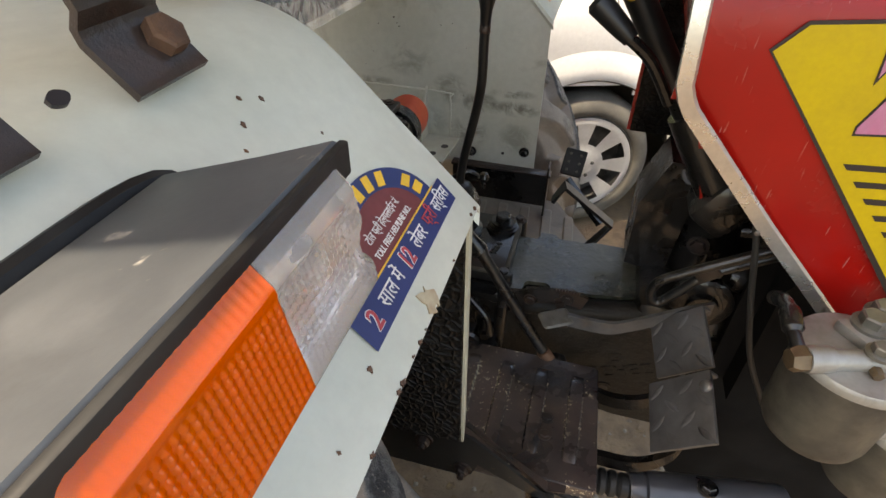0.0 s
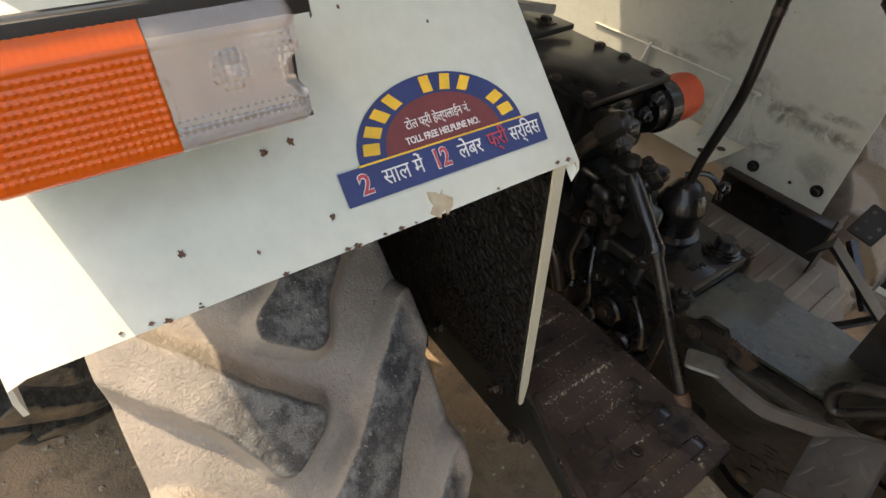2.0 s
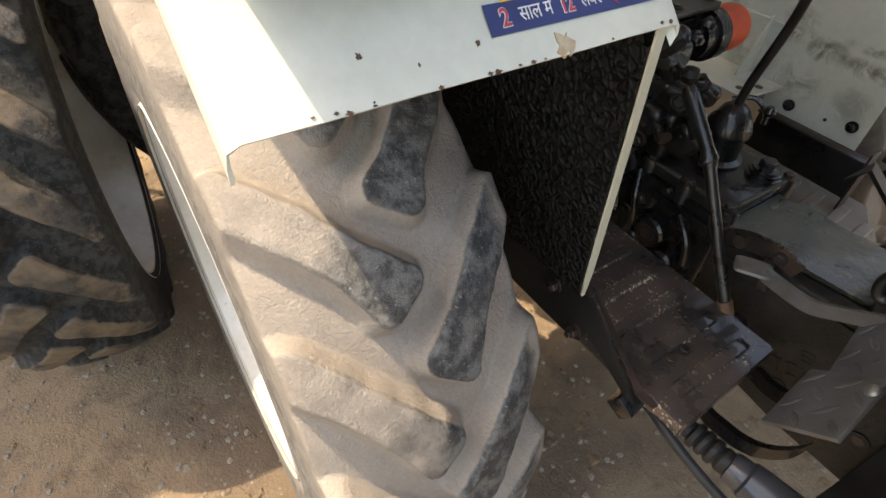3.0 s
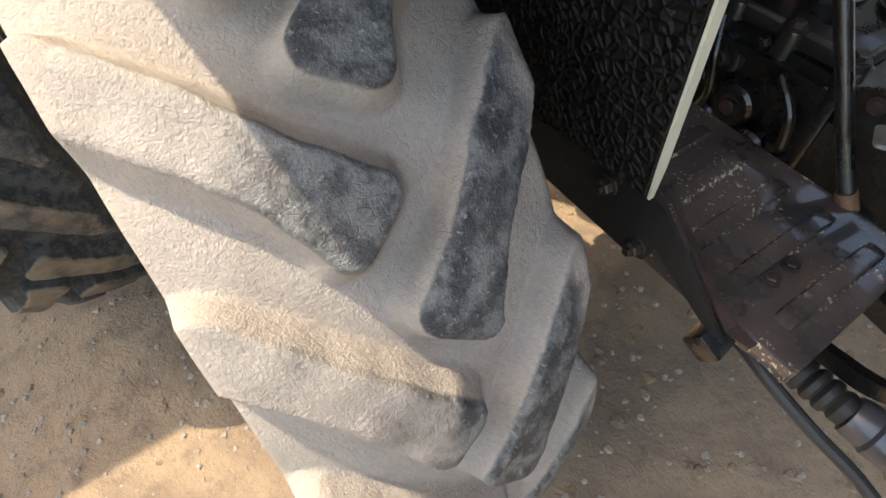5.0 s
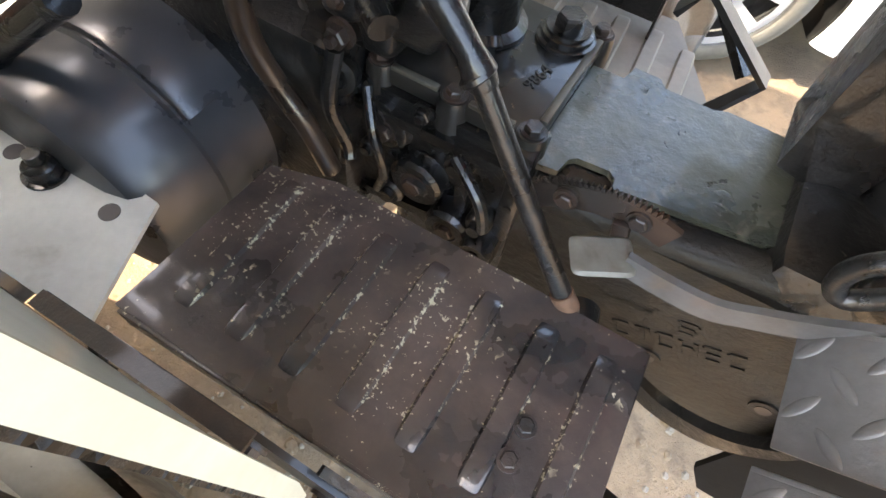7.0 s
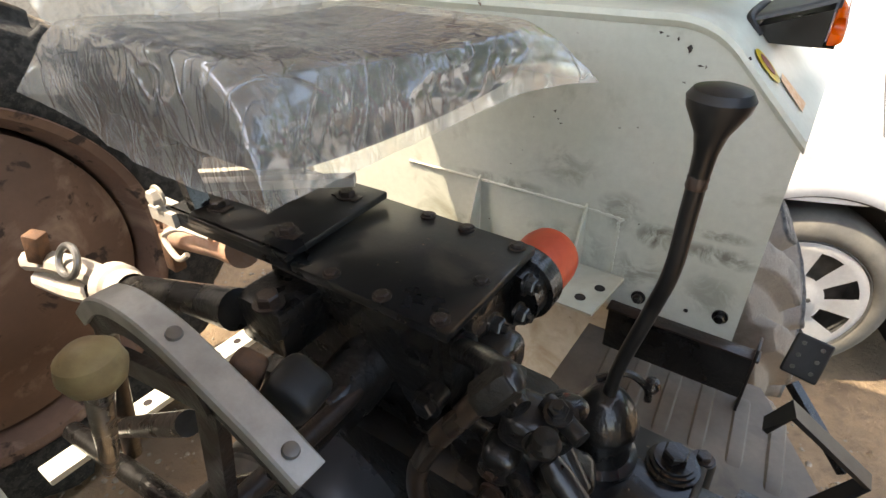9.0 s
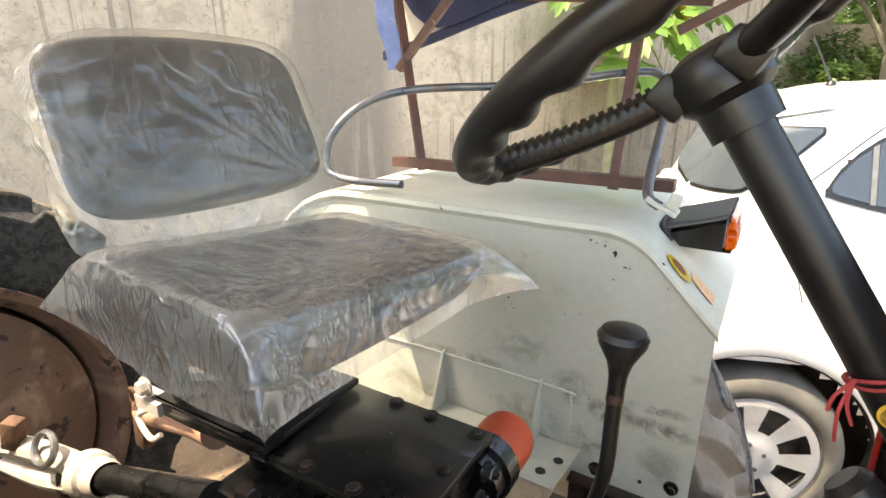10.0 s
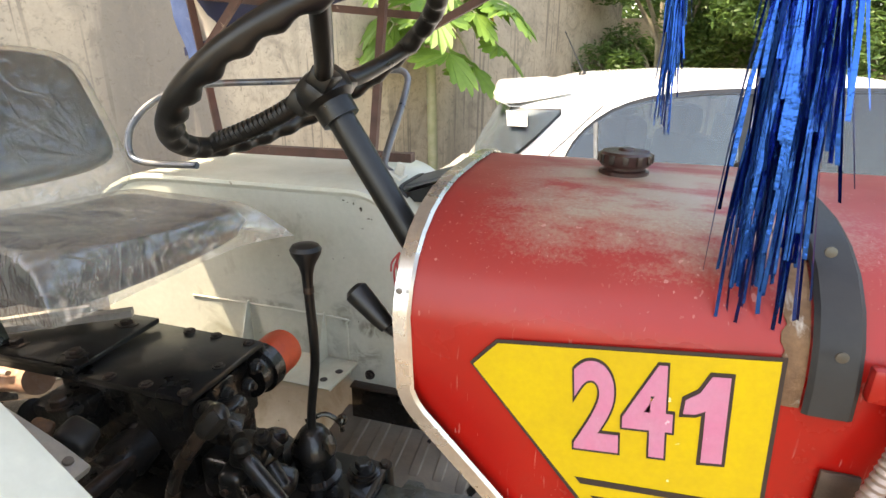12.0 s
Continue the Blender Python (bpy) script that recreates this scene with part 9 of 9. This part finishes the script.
part("emblem_field", bm, surface("emblem_dark", (0.16, 0.07, 0.02), (0.4, 0.25, 0.04), 160.0, (0.4, 0.5), 0, 200, 0.1), emb)
THREAD = plain("red_thread", (0.45, 0.05, 0.05), 0.8)
bm = BM()
u_, v_ = frame_of(cdir)
q = o - cdir * 0.028
for k in range(2):
    tube(bm, [q + cdir * 0.004 * k + 0.0242 * (math.cos(a) * u_ + math.sin(a) * v_) + cdir * 0.003 * math.sin(2 * a + k) for a in [2 * math.pi * i / 28 for i in range(28)]], 0.0016, 6, True)
kn = q + nrm * 0.026 + Vector((-0.012, 0, 0))
for d in ((-0.012, -0.004, -0.028), (0.004, -0.006, -0.034), (-0.004, -0.008, -0.05)):
    tube(bm, smooth_path([kn, kn + Vector(d) * 0.5 + Vector((-0.004, -0.003, 0)), kn + Vector(d)], 4), 0.0015, 6)
part("red_thread", bm, THREAD, column, "red thread tied round the column")

# ---------------- far mudguard detail ----------------
FW = 1.465
bm = BM()
wp = smooth_path([(-0.69, FW - 0.001, 1.034), (-0.45, FW - 0.001, 1.035), (-0.222, FW - 0.001, 1.033), (-0.208, FW - 0.001, 1.02), (-0.207, FW - 0.001, 0.94), (-0.207, FW - 0.001, 0.855)], 30)
tube(bm, wp, [0.0028 + 0.0008 * math.sin(i * 1.3) for i in range(len(wp))], 6)
part("weld_seam", bm, CREAM, far_fender)
for x in (-0.505, -0.272):
    bm = BM()
    prism(bm, [(0, 0.0), (-0.060, 0.0), (-0.008, 0.128), (0, 0.132)], (x, FW - 0.002, 0.914), (0, 1, 0), (0, 0, 1), 0.004)
    part("gusset", bm, CREAM, far_fender, "welded cream gusset")
bm = BM()
prism(bm, [(-0.55, 1.325), (-0.19, 1.325), (-0.178, FW - 0.002), (-0.55, FW - 0.002)], (0, 0, 0.906), (1, 0, 0), (0, 1, 0), 0.006)
shelf = part("wall_shelf", bm, CREAM, far_fender, "cream bracket shelf with drilled holes")
for x, y in ((-0.225, 1.36), (-0.205, 1.405)):
    bm = BM()
    cyl(bm, (x, y, 0.9125), (x, y, 0.913), 0.010, seg=16)
    part("drilled_hole", bm, DBLACK, shelf)
for x, z in ((-0.146, 0.879), (-0.004, 0.896), (-0.06, 0.885)):
    bm = BM()
    if x == -0.06:
        cyl(bm, (x, FW - 0.001, z), (x, FW - 0.0022, z), 0.004, seg=16)
        part("drilled_hole", bm, DBLACK, far_fender)
    else:
        hexbolt(bm, (x, FW - 0.001, z), (0, -1, 0), 0.010, 0.012, True, 0.004)
        part("wall_bolt", bm, BLACK, far_fender, "black bolt head")
for x, z, w, h in ((-0.151, 1.335, 0.011, 0.013), (-0.197, 1.354, 0.008, 0.006), (-0.186, 1.350, 0.006, 0.003), (-0.170, 1.348, 0.004, 0.008), (-0.132, 1.313, 0.010, 0.004), (-0.124, 1.312, 0.002, 0.008),
                   (-0.149, 1.287, 0.007, 0.003), (-0.352, 1.207, 0.006, 0.007), (-0.340, 1.187, 0.008, 0.003), (-0.345, 1.194, 0.004, 0.004), (-0.393, 1.189, 0.004, 0.003), (-0.234, 1.199, 0.007, 0.003),
                   (-0.172, 1.032, 0.003, 0.006), (-0.434, 1.087, 0.003, 0.003), (-0.205, 1.205, 0.003, 0.003), (-0.058, 1.289, 0.003, 0.004), (-0.07, 1.33, 0.008, 0.008)):
    bm = BM()
    n = 7
    prism(bm, [(w * (0.32 + 0.26 * math.sin(k * 2.7 + 90 * x)) * math.cos(2 * math.pi * k / n), h * (0.34 + 0.24 * math.cos(k * 3.9 + 70 * z)) * math.sin(2 * math.pi * k / n)) for k in range(n)], (x, FW - 0.0007, z), (1, 0, 0), (0, 0, 1), 0.0012)
    part("paint_chip", bm, RUSTY, far_fender)
# stickers on its slope
def far_slope_poly(name, pts, mat, h, label=""):
    b = BM()
    prism(b, pts, on_slope(far_prof, 0.0, 0.0, h), (0, 1, 0), SL_U, 0.0004)
    return part(name, b, mat, far_fender, label)


far_slope_poly("sticker", [(1.505 + 0.022 * math.cos(a), 0.115 + 0.030 * math.sin(a)) for a in [2 * math.pi * k / 20 for k in range(20)]], YELLOW, 0.0028, "torn yellow and red sticker")
far_slope_poly("sticker", [(1.507 + 0.012 * math.cos(a), 0.117 + 0.018 * math.sin(a)) for a in [2 * math.pi * k / 20 for k in range(20)]], DRED, 0.0036)
far_slope_poly("sticker", [(1.515, 0.03), (1.56, 0.03), (1.548, 0.09), (1.52, 0.085)], surface("torn_label", (0.72, 0.5, 0.3), (0.6, 0.3, 0.15), 90.0, (0.5, 0.7), 0, 150, 0.1), 0.0028, "torn faded label")
bm = BM()
box(bm, (-0.095, 1.535, 1.415), (0.06, 0.05, 0.006), eul(0, 25, 0), 0.002)
box(bm, (-0.075, 1.53, 1.425), (0.02, 0.016, 0.03), eul(0, 15, 0), 0.003)
part("rail_clamp", bm, OFFWHITE, far_fender, "cream clamp of the grab rail")
# step panel and far footboard
bm = BM()
box(bm, (-0.06, 1.44, 0.802), (0.26, 0.006, 0.092), None, 0.001)
part("step_panel", bm, BLACK, far_fender, "dark rusty panel below the wall")
bm = BM()
box(bm, (0.068, 1.455, 0.80), (0.005, 0.04, 0.15), None, 0.001)
part("panel_end", bm, RUSTY, far_fender)
bm = BM()
box(bm, (-0.06, 1.452, 0.848), (0.27, 0.03, 0.006), None, 0.001)
part("panel_ledge", bm, RUSTY, far_fender)
bm = BM()
prism(bm, [(-0.25, 1.16), (0.235, 1.16), (0.215, 1.335), (0.10, 1.53), (-0.25, 1.53)], (0, 0, 0.712), (1, 0, 0), (0, 1, 0), 0.006)
farfoot = part("footboard", bm, FARFOOT, tractor, "dusty brown ribbed footboard")
for k in range(6):
    t = BM()
    x = 0.155 - 0.062 * k
    cushion(t, (x - 0.01, 1.40 - 0.02 * (k < 1), 0.718), (0.028, 0.17, 0.010), 0.0, eul(0, 0, 4), (8, 14))
    part("pressed_rib", t, FARFOOT, farfoot)
# clutch pedal
bm = BM()
cp = [Vector(v) for v in ((0.098, 1.24, 0.905), (0.119, 1.245, 0.945), (0.240, 1.29, 0.832), (0.185, 1.245, 0.775))]
rows = []
for i, v in enumerate(cp):
    d = (cp[min(i + 1, 3)] - cp[max(i - 1, 0)]).normalized()
    w = Vector((0, 1, 0)) - d * d.y
    w = w.normalized() * 0.015
    n = d.cross(w).normalized() * 0.004
    rows.append([v + w + n, v + w - n, v - w - n, v - w + n])
grid(bm, rows, 0.0, True)
clutch = part("clutch_pedal", bm, PLASTIC, tractor, "bent black clutch pedal bar")
bm = BM()
box(bm, (0.128, 1.392, 0.925), (0.052, 0.010, 0.066), eul(-32, 8, 0), 0.004, 3)
cpad = part("pedal_pad", bm, RUBBER, clutch, "worn black pedal pad with dimples")
for i in range(6):
    bm = BM()
    lathe(bm, [(0.0035, 0), (0.0030, 0.0012), (0, 0.0014)], Vector((0.128, 1.392, 0.925)) + eul(-32, 8, 0) @ Vector((-0.013 + 0.026 * (i % 2), -0.005, -0.02 + 0.02 * (i // 2))), eul(-32, 8, 0) @ Vector((0, -1, 0)), 10)
    part("dimple", bm, DIRTYALU, cpad)
bm = BM()
bar(bm, (0.12, 1.36, 0.895), (0.215, 1.30, 0.82), 0.014, 0.014)
part("pedal_stem", bm, BLACK, clutch)


# ---------------- litter on the ground ----------------
def scatter(name, n, seed, area, size, mat, label, flat=0.6):
    rnd = np.random.RandomState(seed)
    vs, fs = [], []
    for k in range(n):
        x, y = rnd.uniform(area[0], area[1]), rnd.uniform(area[2], area[3])
        r = size * rnd.uniform(0.35, 1.0) ** 2 + 0.002
        base = len(vs)
        p = Vector((x, y, 0))
        z0 = 0.012 * noise.noise(p * 1.7) + 0.006 * noise.noise(p * 6.0) - 0.009
        for j in range(6):
            a = j * math.pi / 3 + rnd.uniform(-0.3, 0.3)
            q = r * rnd.uniform(0.7, 1.15)
            vs.append((x + q * math.cos(a), y + q * math.sin(a), z0))
        for j in range(6):
            a = j * math.pi / 3 + rnd.uniform(-0.3, 0.3)
            q = r * rnd.uniform(0.35, 0.7)
            vs.append((x + q * math.cos(a), y + q * math.sin(a), z0 + r * flat * rnd.uniform(0.7, 1.2)))
        for j in range(6):
            fs.append((base + j, base + (j + 1) % 6, base + 6 + (j + 1) % 6, base + 6 + j))
        fs.append(tuple(base + 6 + j for j in range(6)))
    me = bpy.data.meshes.new(name)
    me.from_pydata(vs, [], fs)
    me.materials.append(mat)
    return tagged(new(name, me), label, "gravel", "", "stuff")


scatter("gravel", 3600, 7, (-2.2, 1.2, -0.9, 2.3), 0.011, STONE, "loose pebbles and crumbs of earth")
scatter("dirt_clods", 900, 8, (-2.2, 1.2, -0.9, 2.3), 0.02, GROUND, "small clods of dry earth", 0.4)
scatter("dry_leaves", 420, 9, (-2.4, 0.8, -0.9, 1.8), 0.022, surface("dry_leaf", (0.10, 0.06, 0.03), (0.22, 0.15, 0.07), 50.0, (0.7, 0.9), 0, 120, 0.2), "dry brown leaves and chips", 0.12)
